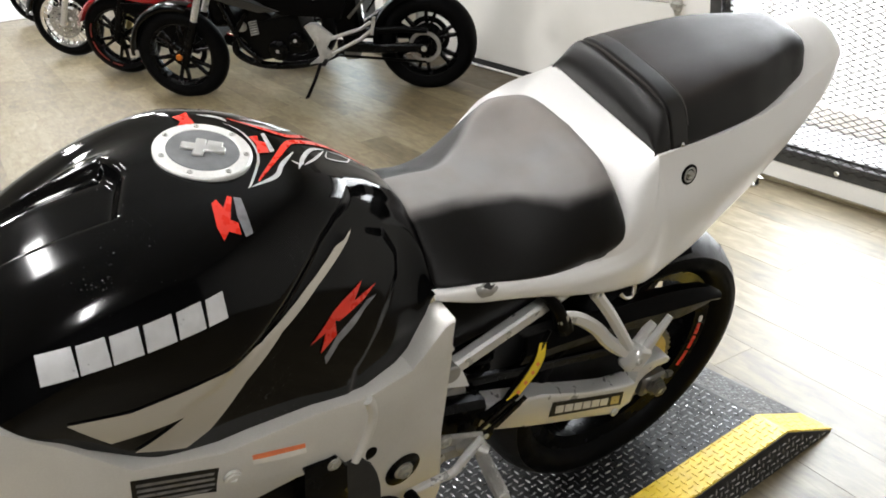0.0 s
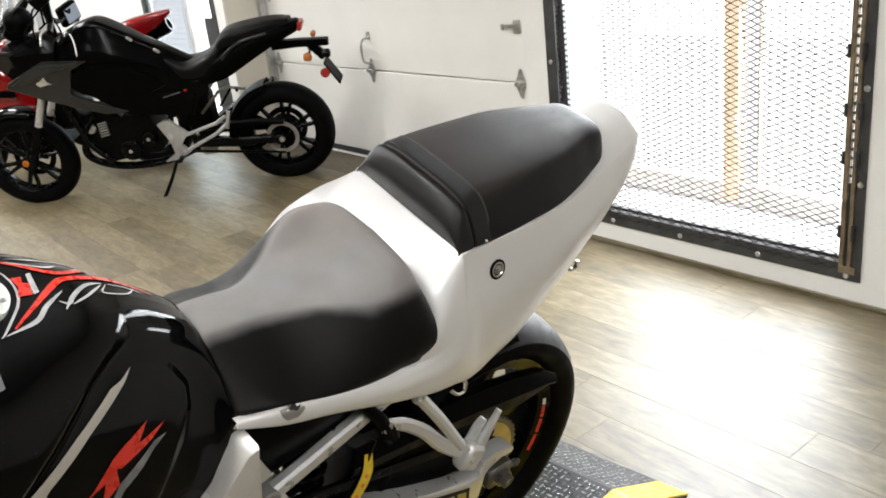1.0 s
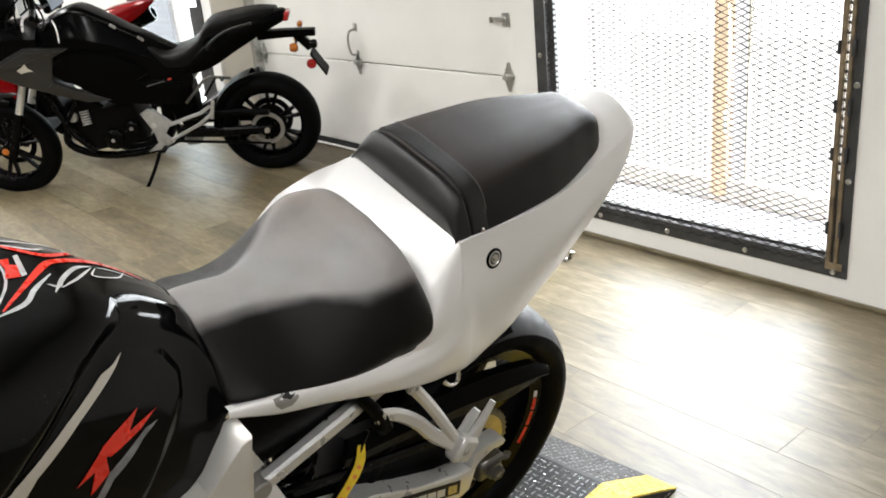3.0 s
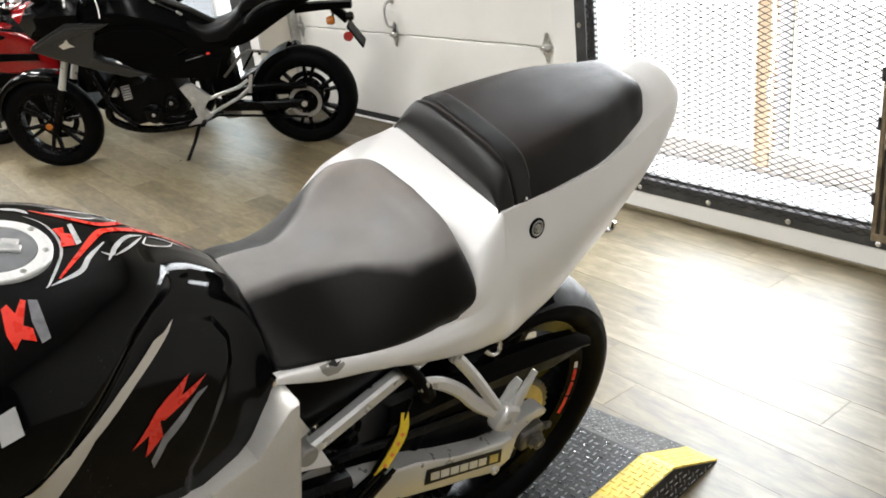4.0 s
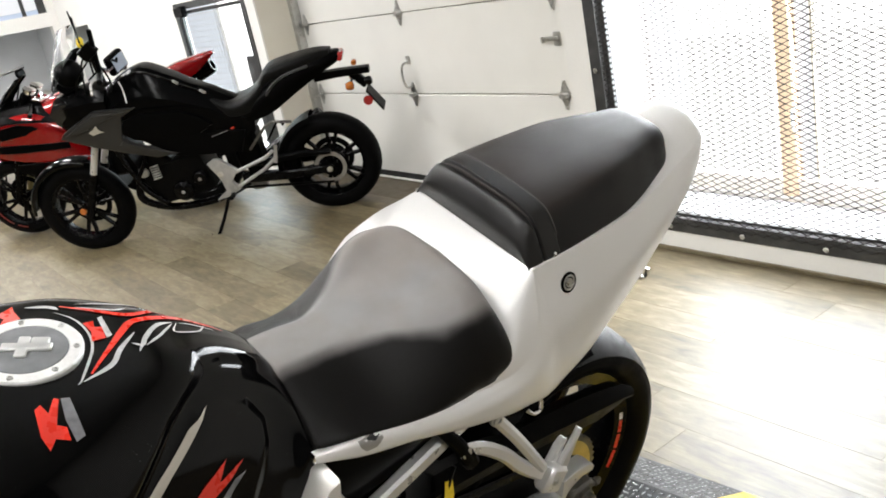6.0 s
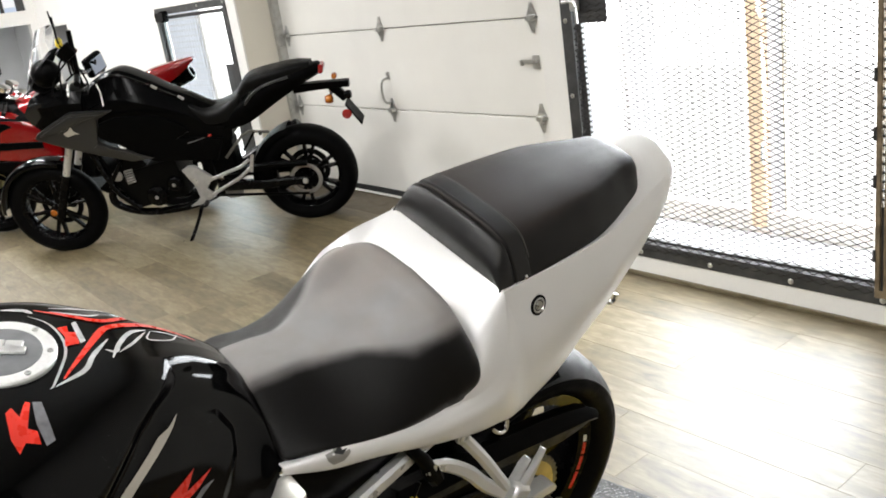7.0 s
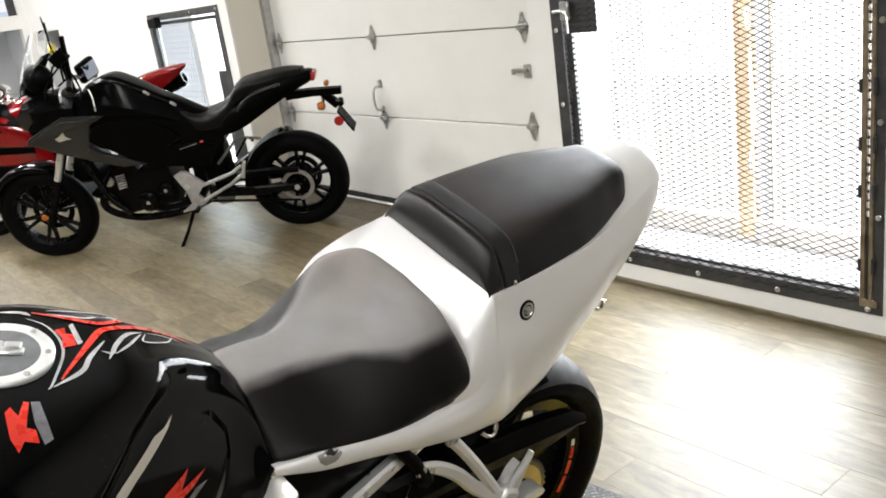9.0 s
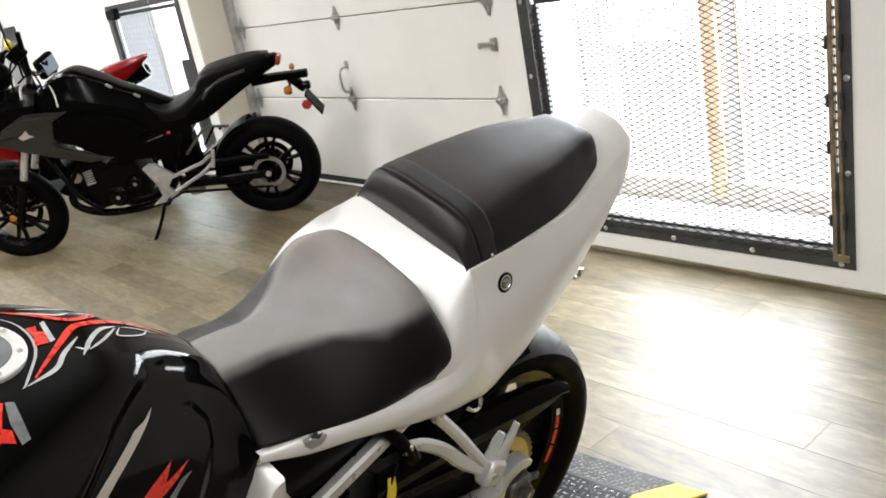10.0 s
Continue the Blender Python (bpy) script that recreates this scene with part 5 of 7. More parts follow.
part("air_box", bm, BLACK_PLASTIC, bike, "black plastic under-seat box")
bm = B()
rod(bm, (0.02, -.42, .36), (0.0, -.36, .6), .03, 18)
part("damper_body", bm, BLACK_SATIN, bike)
bm = B()
sm = axis_matrix((0.02, -.42, .37), (0.0, -.36, .6))
sweep(bm, [sm @ Vector((.04 * math.cos(k * .5), .04 * math.sin(k * .5), .0022 * k)) for k in range(100)], .006, 6)
part("shock_absorber", bm, BLACK_SATIN, bike, "black coil shock absorber")
bm = B()
hug = [(math.cos(radians(a)), math.sin(radians(a))) for a in range(86, 152, 6)]
rows = [[(s * .085 if abs(s) < 1 else s * .1, .333 * c - (0.02 if abs(s) == 1 else 0) * c, .315 + (.35 if abs(s) < 1 else .31) * sn) for s in (-1, -.7, 0, .7, 1)] for c, sn in hug]
grid_surface(bm, rows)
part("rear_hugger", bm, BLACK_PLASTIC, bike, "black plastic rear mudguard")
bm = B()
loft(bm, [(-.24, [(0, .72), (.06, .715), (.1, .69), (.11, .68)]), (-.1, [(0, .7), (.06, .695), (.09, .675), (.1, .66)]), (.06, [(0, .71), (.05, .705), (.08, .69), (.085, .68)]), (.2, [(0, .79), (.04, .785), (.06, .775), (.065, .77)])], 10, 20)
part("under_tail", bm, BLACK_PLASTIC, bike, "black plastic under-tail tray")
bm = B()
sweep(bm, [(.082, -.14, .61), (.088, -.136, .585), (.092, -.118, .563), (.09, -.1, .562), (.086, -.096, .58), (.08, -.105, .605)], .0062, 10, 24)
part("tie_hook", bm, CHROME, bike, "chrome luggage hook")

# subframe rails
for s in (1, -1):
    bm = B()
    beam(bm, [(s * .118, -.525, .6), (s * .118, -.36, .66), (s * .118, -.3, .682), (s * .112, -.24, .708)], .021, (.028, .025), .005)
    part("subframe_rail", bm, BARE_ALU, bike, "bare aluminium subframe rail")
    bm = B()
    rod(bm, (s * .135, -.517, .607), (s * .105, -.517, .607), .017, 16)
    part("rail_end", bm, DULL_ALU, bike)
bm = B()
plate(bm, [(-.488, .596), (-.466, .541), (-.527, .566), (-.521, .587)], .112, .118, bevel=.002)
part("heel_guard", bm, SILVER_PAINT, bike, "bright aluminium heel guard")
bm = B()
plate(bm, [(-.524, .686), (-.504, .642), (-.524, .633), (-.533, .665)], .105, .118, bevel=.002)
part("rail_lug", bm, BARE_ALU, bike)

# passenger footrest bracket
bm = B()
beam(bm, [(.14, -.327, .65), (.145, -.29, .637), (.155, -.25, .605), (.168, -.222, .57), (.185, -.19, .545)], .013, (.022, .025), .005, 16)
beam(bm, [(.14, -.262, .682), (.16, -.225, .625), (.185, -.188, .556)], .015, (.02, .019), .006, 10)
box(bm, (.03, .042, .05), (.192, -.176, .535), m=pose(0, 0, 0, -32, 0, 0), bevel=.006)
bracket = part("footrest_bracket", bm, BARE_ALU, bike, "polished aluminium passenger footrest bracket")
bolt("bracket_screw", (.148, -.322, .65), .009, bracket, STEEL, .005, False)
bolt("bracket_screw", (.15, -.262, .682), .01, bracket, STEEL, .006, False)
bolt("peg_pin", (.207, -.181, .538), .006, bracket, STEEL, .003, False)
bm = B()
beam(bm, [(.195, -.162, .54), (.194, -.142, .57), (.192, -.117, .606)], .012, (.026, .007), .003, 8)
part("passenger_peg", bm, BARE_ALU, bracket, "folded aluminium passenger peg")
bm = B()
beam(bm, [(.182, -.176, .545), (.182, -.141, .592)], .014, (.026, .008), .003)
for k in range(7):
    box(bm, (.016, .018, .002), (.182, -.172 + .0036 * k, .552 + .0055 * k), m=pose(0, 0, 0, 33, 0, 0))
part("peg_prong", bm, BARE_ALU, bracket)

# electrical plug, cable and yellow tag
bm = B()
sweep(bm, [(.135, -.366, .715), (.14, -.35, .695), (.142, -.33, .665), (.142, -.315, .63)], .012, 10, 12, radii=(.008, .013))
box(bm, (.022, .026, .045), (.142, -.312, .63), m=pose(0, 0, 0, 25, 0, 0), bevel=.006)
part("plug_boot", bm, BLACK_PLASTIC, bike, "black rubber plug boot")
bm = B()
sweep(bm, [(.142, -.34, .63), (.145, -.352, .61), (.143, -.36, .58), (.13, -.4, .48)], .004, 6, 14)
part("cable", bm, BLACK_PLASTIC, bike)
bm = B()
tagpts = catmull([(.146, -.354, .612), (.149, -.356, .58), (.147, -.366, .545), (.145, -.387, .51), (.143, -.395, .495)], 16)
rows = [[(p[0] + dx, p[1] + dy, p[2] - dy * .3) for dx, dy in ((0, -.007 - .004 * min(1, i / 6)), (0, .007 + .004 * min(1, i / 6)))] for i, p in enumerate(tagpts)]
vs = grid_surface(bm, rows)
ext = bmesh.ops.extrude_face_region(bm, geom=bm.faces[:])
for v in ext["geom"]:
    if isinstance(v, bmesh.types.BMVert):
        v.co.x += .0008
tag = part("hang_tag", bm, YELLOW_TAG, bike, "yellow tag with dark print")
bm = B()
for i in (5, 7, 9, 11):
    p = tagpts[i]
    box(bm, (.0006, .006, .009), (p[0] + .0014, p[1], p[2]), m=pose(0, 0, 0, 30, 0, 0))
part("tag_print", bm, ORANGE_DECAL, tag)

# swingarm
SWING_UP = [(-.455, .478), (-.438, .489), (-.381, .467), (-.298, .435), (-.2, .392), (-.105, .353), (-.06, .345), (-.058, .383), (-.03, .389), (.012, .385), (.028, .37), (.024, .36), (-.005, .363), (-.035, .352)]
SWING_LOW = [(-.046, .34), (-.05, .31), (-.055, .284), (-.085, .274), (-.11, .277), (-.213, .323), (-.319, .367), (-.399, .402), (-.446, .43)]
for s in (1, -1):
    bm = B()
    plate(bm, SWING_UP + SWING_LOW, s * .095, s * .128, bevel=.006)
    arm = part("swingarm", bm, BARE_ALU, bike, "polished aluminium swingarm, dirty at the edges")
    if s == 1:
        left_arm = arm
    bm = B()
    beam(bm, [(s * .11, -.44, .46), (s * .11, -.6, .5)], .04, (.07, .09), .01)
    part("swingarm_root", bm, BLACK_SATIN, bike)
bm = B()
top = [[(.127, y, z - .004), (.075, y + .012, z - d)] for y, z, d in ((-.33, .448, .01), (-.298, .434, .014), (-.2, .391, .022), (-.105, .352, .02), (-.06, .344, .016))]
grid_surface(bm, top)
grid_surface(bm, [[(x, y, z - .012) for x, y, z in r] for r in top])
part("swingarm_top_face", bm, BARE_ALU, left_arm, "polished upper face of the swingarm")
for st in ([(-.399, .488), (-.45, .469), (-.433, .452), (-.387, .473)], [(-.375, .468), (-.424, .44), (-.408, .42), (-.36, .456)]):
    bm = B()
    plate(bm, st, .129, .136, bevel=.002)
    part("hose_strap", bm, BLACK_PLASTIC, bike, "black strap across the swingarm")
bm = B()
box(bm, (.2, .1, .09), (0, -.5, .48), bevel=.02, segs=2)
part("swingarm_bridge", bm, DULL_ALU, bike)
bm = B()
plate(bm, [(-.278, .408), (-.088, .335), (-.086, .297), (-.28, .37)], .1285, .1295)
badge = part("swingarm_badge", bm, BLACK_DECAL, left_arm, "black badge with a plain silver brand bar")
for k in range(6):
    y0, y1 = -.268 + .0238 * k, -.268 + .0238 * k + .0205
    zt = lambda y: .3955 - (y + .272) * .385
    bm = B()
    plate(bm, [(y0, zt(y0)), (y1, zt(y1)), (y1 + .001, zt(y1) - .0205), (y0 + .001, zt(y0) - .0205)], .1297, .1302)
    part("brand_block", bm, SILVER_DECAL, left_arm, "plain silver block of the brand mark")
bm = B()
plate(bm, [(-.12, .339), (-.097, .33), (-.095, .307), (-.118, .315)], .1297, .1302)
part("gold_mark", bm, GOLD, left_arm)
bm = B()
box(bm, (.03, .062, .05), (.118, -.005, .315), bevel=.006)
lathe(bm, [(.021, 0), (.021, .008), (.016, .009), (.016, .018), (.013, .02), (.008, .02), (.008, .008), (0, .008)], (.132, -.002, .313), (1.132, -.002, .313), 6)
rod(bm, (.122, .02, .312), (.122, .056, .312), .005, 8)
lathe(bm, [(.009, 0), (.009, .008), (0, .008)], (.122, .04, .312), (.122, 1.04, .312), 6)
part("chain_adjuster", bm, DARK_STEEL, bike, "dark chain adjuster block and axle nut")
bm = B()
rod(bm, (-.14, 0, .31), (.15, 0, .31), .011, 14)
part("rear_axle", bm, STEEL, bike)
bm = B()
lathe(bm, [(.009, 0), (.009, .006), (.004, .007), (.004, .004), (.0, .004)], (.126, -.098, .281), (1.126, -.098, .281), 14)
part("stand_boss", bm, BARE_ALU, bike)
# chain guard
bm = B()
STATIONS = ((-.36, .585, .56, .53), (-.2, .57, .543, .512), (-.1, .557, .529, .495), (-.03, .546, .515, .478), (.04, .529, .503, .466), (.1, .51, .494, .47), (.13, .488, .486, .479))
grid_surface(bm, [[(.075, y + .012, zt - .012), (.105, y + .012, zt), (.118, y + .004, zr + .006), (.122, y, zr), (.12, y, zr - .006), (.112, y, zl), (.104, y, zl + .003), (.112, y, zr), (.1, y + .01, zt - .006), (.075, y + .012, zt - .016)] for y, zt, zr, zl in STATIONS])
part("chain_guard", bm, BLACK_PLASTIC, bike, "black plastic chain guard")
bm = B()
for sgn, zc in ((1, .41), (-1, .25)):
    beam(bm, [(.085, .0, .31 + sgn * .085), (.085, -.55, .5 + sgn * .035)], .014, .02, .003)
part("drive_chain", bm, BLACK_SATIN, bike, "dark drive chain")

# added plate that blocks the view through the wheel and keeps it dark
bm = B()
plate(bm, [(-.42, .5), (-.3, .49), (-.02, .47), (-.02, .4), (-.05, .33), (-.2, .36), (-.42, .44)], .079, .083, bevel=.001)
part("inner_guard", bm, BLACK_PLASTIC, bike, "black plate added inside the chain guard to keep the gap dark")

# rear wheel
WYO = 0.0
wheel = thing("rear_wheel", Matrix.Translation((0, -0.022, -0.002)), "", "")
wheel.parent = bike
SIDE = [(.234, .058), (.25, .08), (.268, .0875), (.283, .082)]
CROWN = [(.284, .083), (.299, .064), (.31, .038), (.315, 0), (.31, -.038), (.299, -.064), (.284, -.083)]
bm = B()
lathe(bm, [(r, h + .1) for r, h in SIDE + [(.306, .038), (.311, 0), (.306, -.038)] + [(r, -h) for r, h in reversed(SIDE)] + [(.23, 0)]], (-.1, WYO, .315), (.9, WYO, .315), 72, closed=True)
part("tyre_sidewall", bm, RUBBER, wheel, "black tyre sidewall", smooth=50)
bm = B()
lathe(bm, [(r, h + .1) for r, h in CROWN + [(.279, -.08), (.306, 0), (.279, .08)]], (-.1, WYO, .315), (.9, WYO, .315), 72, closed=True)
tyre = part("tyre_tread", bm, SPORT_RUBBER, wheel, "worn grey-black tyre tread", smooth=50)
bm = B()
for k in range(14):
    for sd in (-1, 1):
        a0 = 2 * math.pi * k / 14 + (0.22 if sd > 0 else 0)
        rows = []
        for i in range(7):
            u = i / 6
            x = sd * (.016 + .058 * u)
            r = np.interp(abs(x), [0, .038, .064, .083], [.315, .31, .299, .284]) + .0014
            w = .0045 * math.sin(math.pi * (.1 + .85 * u))
            aa = a0 + .3 * u
            rows.append([(x, r * math.cos(aa + d / r), .315 + r * math.sin(aa + d / r)) for d in (-w, w)])
        grid_surface(bm, rows)
part("tread_grooves", bm, EDGE_BLACK, wheel, kind="stuff")
RIM = [(.232, -.058), (.238, -.06), (.238, -.054), (.22, -.046), (.21, -.03), (.208, 0), (.21, .03), (.22, .046), (.238, .054), (.238, .06), (.232, .058), (.206, .05), (.198, .0), (.206, -.05)]
bm = B()
lathe(bm, [(r, h + .1) for r, h in RIM], (-.1, WYO, .315), (.9, WYO, .315), 64, closed=True)
rim = part("rim", bm, BLACK_SATIN, wheel, "black alloy rim")
bm = B()
lathe(bm, [(.0, -.05), (.05, -.05), (.05, .05), (0, .05)], (0, 0, .315), (1, 0, .315), 28)
part("hub", bm, BLACK_SATIN, wheel)
for k in range(6):
    a = 2 * math.pi * k / 6 + .1
    bm = B()
    c, sn = math.cos(a), math.sin(a)
    beam(bm, [(0.0, .04 * c, .315 + .04 * sn), (0.0, .12 * math.cos(a + .04), .315 + .12 * math.sin(a + .04)), (0.0, .205 * c, .315 + .205 * sn)], .045, (.05, .034), .008, 8)
    part("spoke", bm, BLACK_SATIN, wheel)


def rim_mark(a0, a1, material, label):
    bm = B()
    n = 8
    grid_surface(bm, [[(.0555 - (.2325 - r) * .38, r * math.cos(radians(a0 + (a1 - a0) * i / n)), .315 + r * math.sin(radians(a0 + (a1 - a0) * i / n))) for r in (.2175, .2245)] for i in range(n + 1)])
    for v in bm.verts:
        v.co.x += .004
    part("rim_sticker", bm, material, wheel, label)


for a0, a1 in ((-28, -17), (-15.5, -6), (-4.5, 4), (84, 93)):
    rim_mark(a0, a1, RED_DECAL, "red rim sticker")
rim_mark(5, 10, PAPER, "white end of the rim sticker")
# sprocket
bm = B()
teeth = 42
outl = []
for k in range(teeth * 2):
    r = .108 if k % 2 else .115
    a = 2 * math.pi * k / (teeth * 2)
    outl.append((r * math.cos(a), .31 + r * math.sin(a)))
rows = [[(x, y * f, .31 + (z - .31) * f) for y, z in outl] for x, f in ((.07, .87), (.07, 1), (.076, 1), (.076, .87), (.07, .87))]
grid_surface(bm, rows, True)
part("sprocket_teeth", bm, DARK_STEEL, wheel, "dark worn teeth of the sprocket")
bm = B()
lathe(bm, [(.07, -.003), (.101, -.003), (.101, .0035), (.07, .0035)], (.073, 0, .31), (1.073, 0, .31), 48, closed=True)
for k in range(5):
    a = 2 * math.pi * k / 5
    beam(bm, [(.073, .03 * math.cos(a), .31 + .03 * math.sin(a)), (.073, .075 * math.cos(a), .31 + .075 * math.sin(a))], .008, .026, .002)
part("sprocket_carrier", bm, GOLD, wheel, "gold sprocket, a little dirty")
bm = B()
lathe(bm, [(.05, -.002), (.115, -.002), (.115, .002), (.05, .002)], (-.09, 0, .315), (-1, 0, .315), 36, closed=True)
part("brake_disc", bm, STEEL, wheel)

# rider's footrest, shift lever and link plates
bm = B()
beam(bm, [(.205, -.628, .474), (.205, -.58, .474), (.205, -.545, .474), (.2, -.52, .492), (.19, -.487, .502)], .012, (.011, .016), .003, 18)
lever = part("shift_lever", bm, BARE_ALU, bike, "aluminium shift lever with a rubber tip")
bm = B()
lathe(bm, [(0, 0), (.009, 0), (.0105, .006), (.0105, .034), (.008, .04), (0, .04)], (.204, -.626, .474), (1.2, -.58, .4), 14)
part("rubber_tip", bm, BLACK_PLASTIC, lever, "black rubber tip")
bm = B()
beam(bm, [(.165, -.545, .503), (.165, -.47, .468)], .01, .024, .004)
beam(bm, [(.16, -.55, .46), (.16, -.49, .45)], .01, .03, .004)
rests = part("footrest_plate", bm, DULL_ALU, bike)
bolt("plate_screw", (.17, -.541, .503), .009, bike, STEEL, .004, False)
bolt("plate_screw", (.166, -.547, .458), .009, bike, STEEL, .004, False)
bm = B()
sweep(bm, [(.17, -.51, .475), (.19, -.5, .49), (.205, -.485, .485)], .0115, 10, 8)
rod(bm, (.2, -.49, .475), (.3, -.522, .505), .0105, 16)
for k in range(16):
    for j in range(10):
        a = 2 * math.pi * j / 10 + (.3 if k % 2 else 0)
        c = Vector((.213 + .0052 * k, -.494 - .00166 * k, .479 + .00156 * k))
        box(bm, (.0022, .0022, .0022), c + Vector((0, .0108 * math.cos(a), .0108 * math.sin(a))))
part("rider_peg", bm, DULL_ALU, bike, "knurled aluminium rider peg")
bm = B()
plate(bm, [(-.498, .497), (-.48, .492), (-.46, .456), (-.425, .432), (-.432, .42), (-.468, .442), (-.5, .462)], .143, .148, bevel=.0015)
beam(bm, [(.146, -.466, .452), (.146, -.384, .505)], .005, .01, .0015)
beam(bm, [(.146, -.442, .438), (.146, -.366, .49)], .005, .011, .0015)
stay = part("chain_guard_stay", bm, BLACK_SATIN, bike, "black two-armed chain guard stay")
bolt("stay_screw", (.148, -.469, .456), .005, stay, STEEL, .003, False)
bolt("stay_screw", (.148, -.441, .434), .005, stay, STEEL, .003, False)
# side stand
bm = B()
sweep(bm, [(.15, -.6, .22), (.2, -.57, .12), (.255, -.54, .008)], .012, 10, 12)
box(bm, (.07, .04, .008), (.262, -.54, .006), m=pose(0, 0, 0, 0, -17, 0), bevel=.003)
part("side_stand", bm, BLACK_SATIN, bike, "black side stand")
bm = B()
box(bm, (.12, .16, .2), (.06, -.62, .3), bevel=.03, segs=2)
part("crankcase", bm, ENGINE_DARK, bike)
# slot fastener and tail screw
bm = B()
decal(bm, [[(-.512, .803), (-.48, .801), (-.476, .788), (-.487, .779), (-.502, .779), (-.51, .789)]], cowl.data, step=0.006, lift=.0006)
part("cowl_slot", bm, DULL_ALU, cowl, "recessed metal slot in the cowl", smooth=60)
# flat black patch gives the dark inside of the slot; nothing is cut
bm = B()
decal(bm, [[(-.498, .803), (-.482, .802), (-.48, .793), (-.489, .79), (-.499, .795)]], cowl.data, step=0.006, lift=.001)
part("slot_opening", bm, EDGE_BLACK, cowl, smooth=60)
bm = B()
lathe(bm, [(.006, -.002), (.006, .0012), (.004, .002), (.0025, .0008), (0, .0008)], (.1548, -.494, .789), (1.1548, -.494, .95), 14)
part("slot_screw", bm, CHROME, cowl)
bm = B()
sweep(bm, [(.075, .145, .735), (.082, .155, .72), (.085, .165, .722), (.084, .17, .735)], .004, 8, 10)
part("seat_strap_hook", bm, CHROME, bike, "small steel hook under the tail")

# ---- dark adventure motorcycle by the garage door ----
def leaning(x, y, ry, rx_, lean):
    """A bike's frame: rear contact point, the way to its rear, and its lean to the left."""
    d = Vector((ry, rx_, 0)).normalized()
    s = Vector((d.y, -d.x, 0))
    z = Vector((0, 0, 1)) * math.cos(lean) + s * math.sin(lean)
    xx = s * math.cos(lean) - Vector((0, 0, 1)) * math.sin(lean)
    return Matrix(((xx.x, d.x, z.x, x), (xx.y, d.y, z.y, y), (xx.z, d.z, z.z, 0.004), (0, 0, 0, 1)))


def bike_wheel(parent, y, z, r, w, rim_mat, name, spokes=6, sticker=None, rim_r=0.225, wire=False, pair=0.16):
    """A tyred wheel with a hub, spokes and a brake disc."""
    wh = thing(name, Matrix(), "", "")
    wh.parent = parent
    h = w / 2
    bm = B()
    prof = [(rim_r - .008, -h * .8), (rim_r + .02, -h * .97), (r - .05, -h), (r - .02, -h * .78), (r - .005, -h * .4), (r, 0), (r - .005, h * .4), (r - .02, h * .78), (r - .05, h), (rim_r + .02, h * .97), (rim_r - .008, h * .8), (rim_r - .012, 0)]
    lathe(bm, [(a, b + .2) for a, b in prof], (-.2, y, z), (.8, y, z), 56, closed=True)
    part("tyre", bm, RUBBER, wh, "black tyre")
    bm = B()
    prof = [(rim_r - .004, -h * .82), (rim_r + .003, -h * .84), (rim_r - .015, -h * .6), (rim_r - .022, 0), (rim_r - .015, h * .6), (rim_r + .003, h * .84), (rim_r - .004, h * .82), (rim_r - .028, h * .5), (rim_r - .032, 0), (rim_r - .028, -h * .5)]
    lathe(bm, [(a, b + .2) for a, b in prof], (-.2, y, z), (.8, y, z), 56, closed=True)
    part("rim", bm, rim_mat, wh)
    bm = B()
    lathe(bm, [(.0, -.05), (.036, -.05), (.036, .05), (0, .05)], (0, y, z), (1, y, z), 20)
    part("hub", bm, rim_mat, wh)
    for k in range(spokes):
        a = 2 * math.pi * k / spokes + .3
        bm = B()
        if wire:
            for da, sx in ((.12, .03), (-.12, -.03)):
                rod(bm, (sx, y + .03 * math.cos(a + da * 4), z + .03 * math.sin(a + da * 4)), (0, y + (rim_r - .02) * math.cos(a + da), z + (rim_r - .02) * math.sin(a + da)), .0032, 6)
                box(bm, (.007, .012, .012), (.012 if sx > 0 else -.012, y + (rim_r - .032) * math.cos(a + da), z + (rim_r - .032) * math.sin(a + da)))
        else:
            for da in (-pair, pair):
                beam(bm, [(0, y + .035 * math.cos(a), z + .035 * math.sin(a)), (0, y + (rim_r - .02) * math.cos(a + da), z + (rim_r - .02) * math.sin(a + da))], .03, (.028, .02), .005)
        part("spoke", bm, rim_mat, wh)
    bm = B()
    lathe(bm, [(.1, -.002), (.135, -.002), (.135, .002), (.1, .002)], (-.06, y, z), (.94, y, z), 40, closed=True)
    part("brake_disc", bm, ENGINE_DARK, wh, "dark brake disc")
    if sticker:
        for a0, a1 in ((150, 178), (186, 232), (238, 258), (300, 325)):
            bm = B()
            arc = [radians(a) for a in np.linspace(a0, a1, 14)]
            grid_surface(bm, [[(h * .9 + dx, y + (rim_r + dr) * math.cos(a), z + (rim_r + dr) * math.sin(a)) for dx, dr in ((0, .0), (.001, .001), (.001, .012), (0, .013))] for a in arc])
            part("rim_stripe", bm, sticker, wh, "dull red rim stripe")
    return wh


NC = leaning(-4.60, 3.094, .98, 1.19, radians(10))
nc = thing("adventure_motorcycle", NC, "black and grey adventure motorcycle on its side stand", "motorcycle", "motorcycles along the wall")
bike_wheel(nc, .07, .305, .318, .16, BLACK_SATIN, "rear_wheel")
bm = B()
lathe(bm, [(.0, -.03), (.085, -.03), (.1, -.02), (.1, .02), (.085, .03), (0, .03)], (-.02, .07, .305), (.98, .07, .305), 32)
part("cush_drive", bm, BLACK_SATIN, nc)
bike_wheel(nc, -1.585, .295, .312, .12, BLACK_SATIN, "front_wheel")

# front mudguard
bm = B()
rows = []
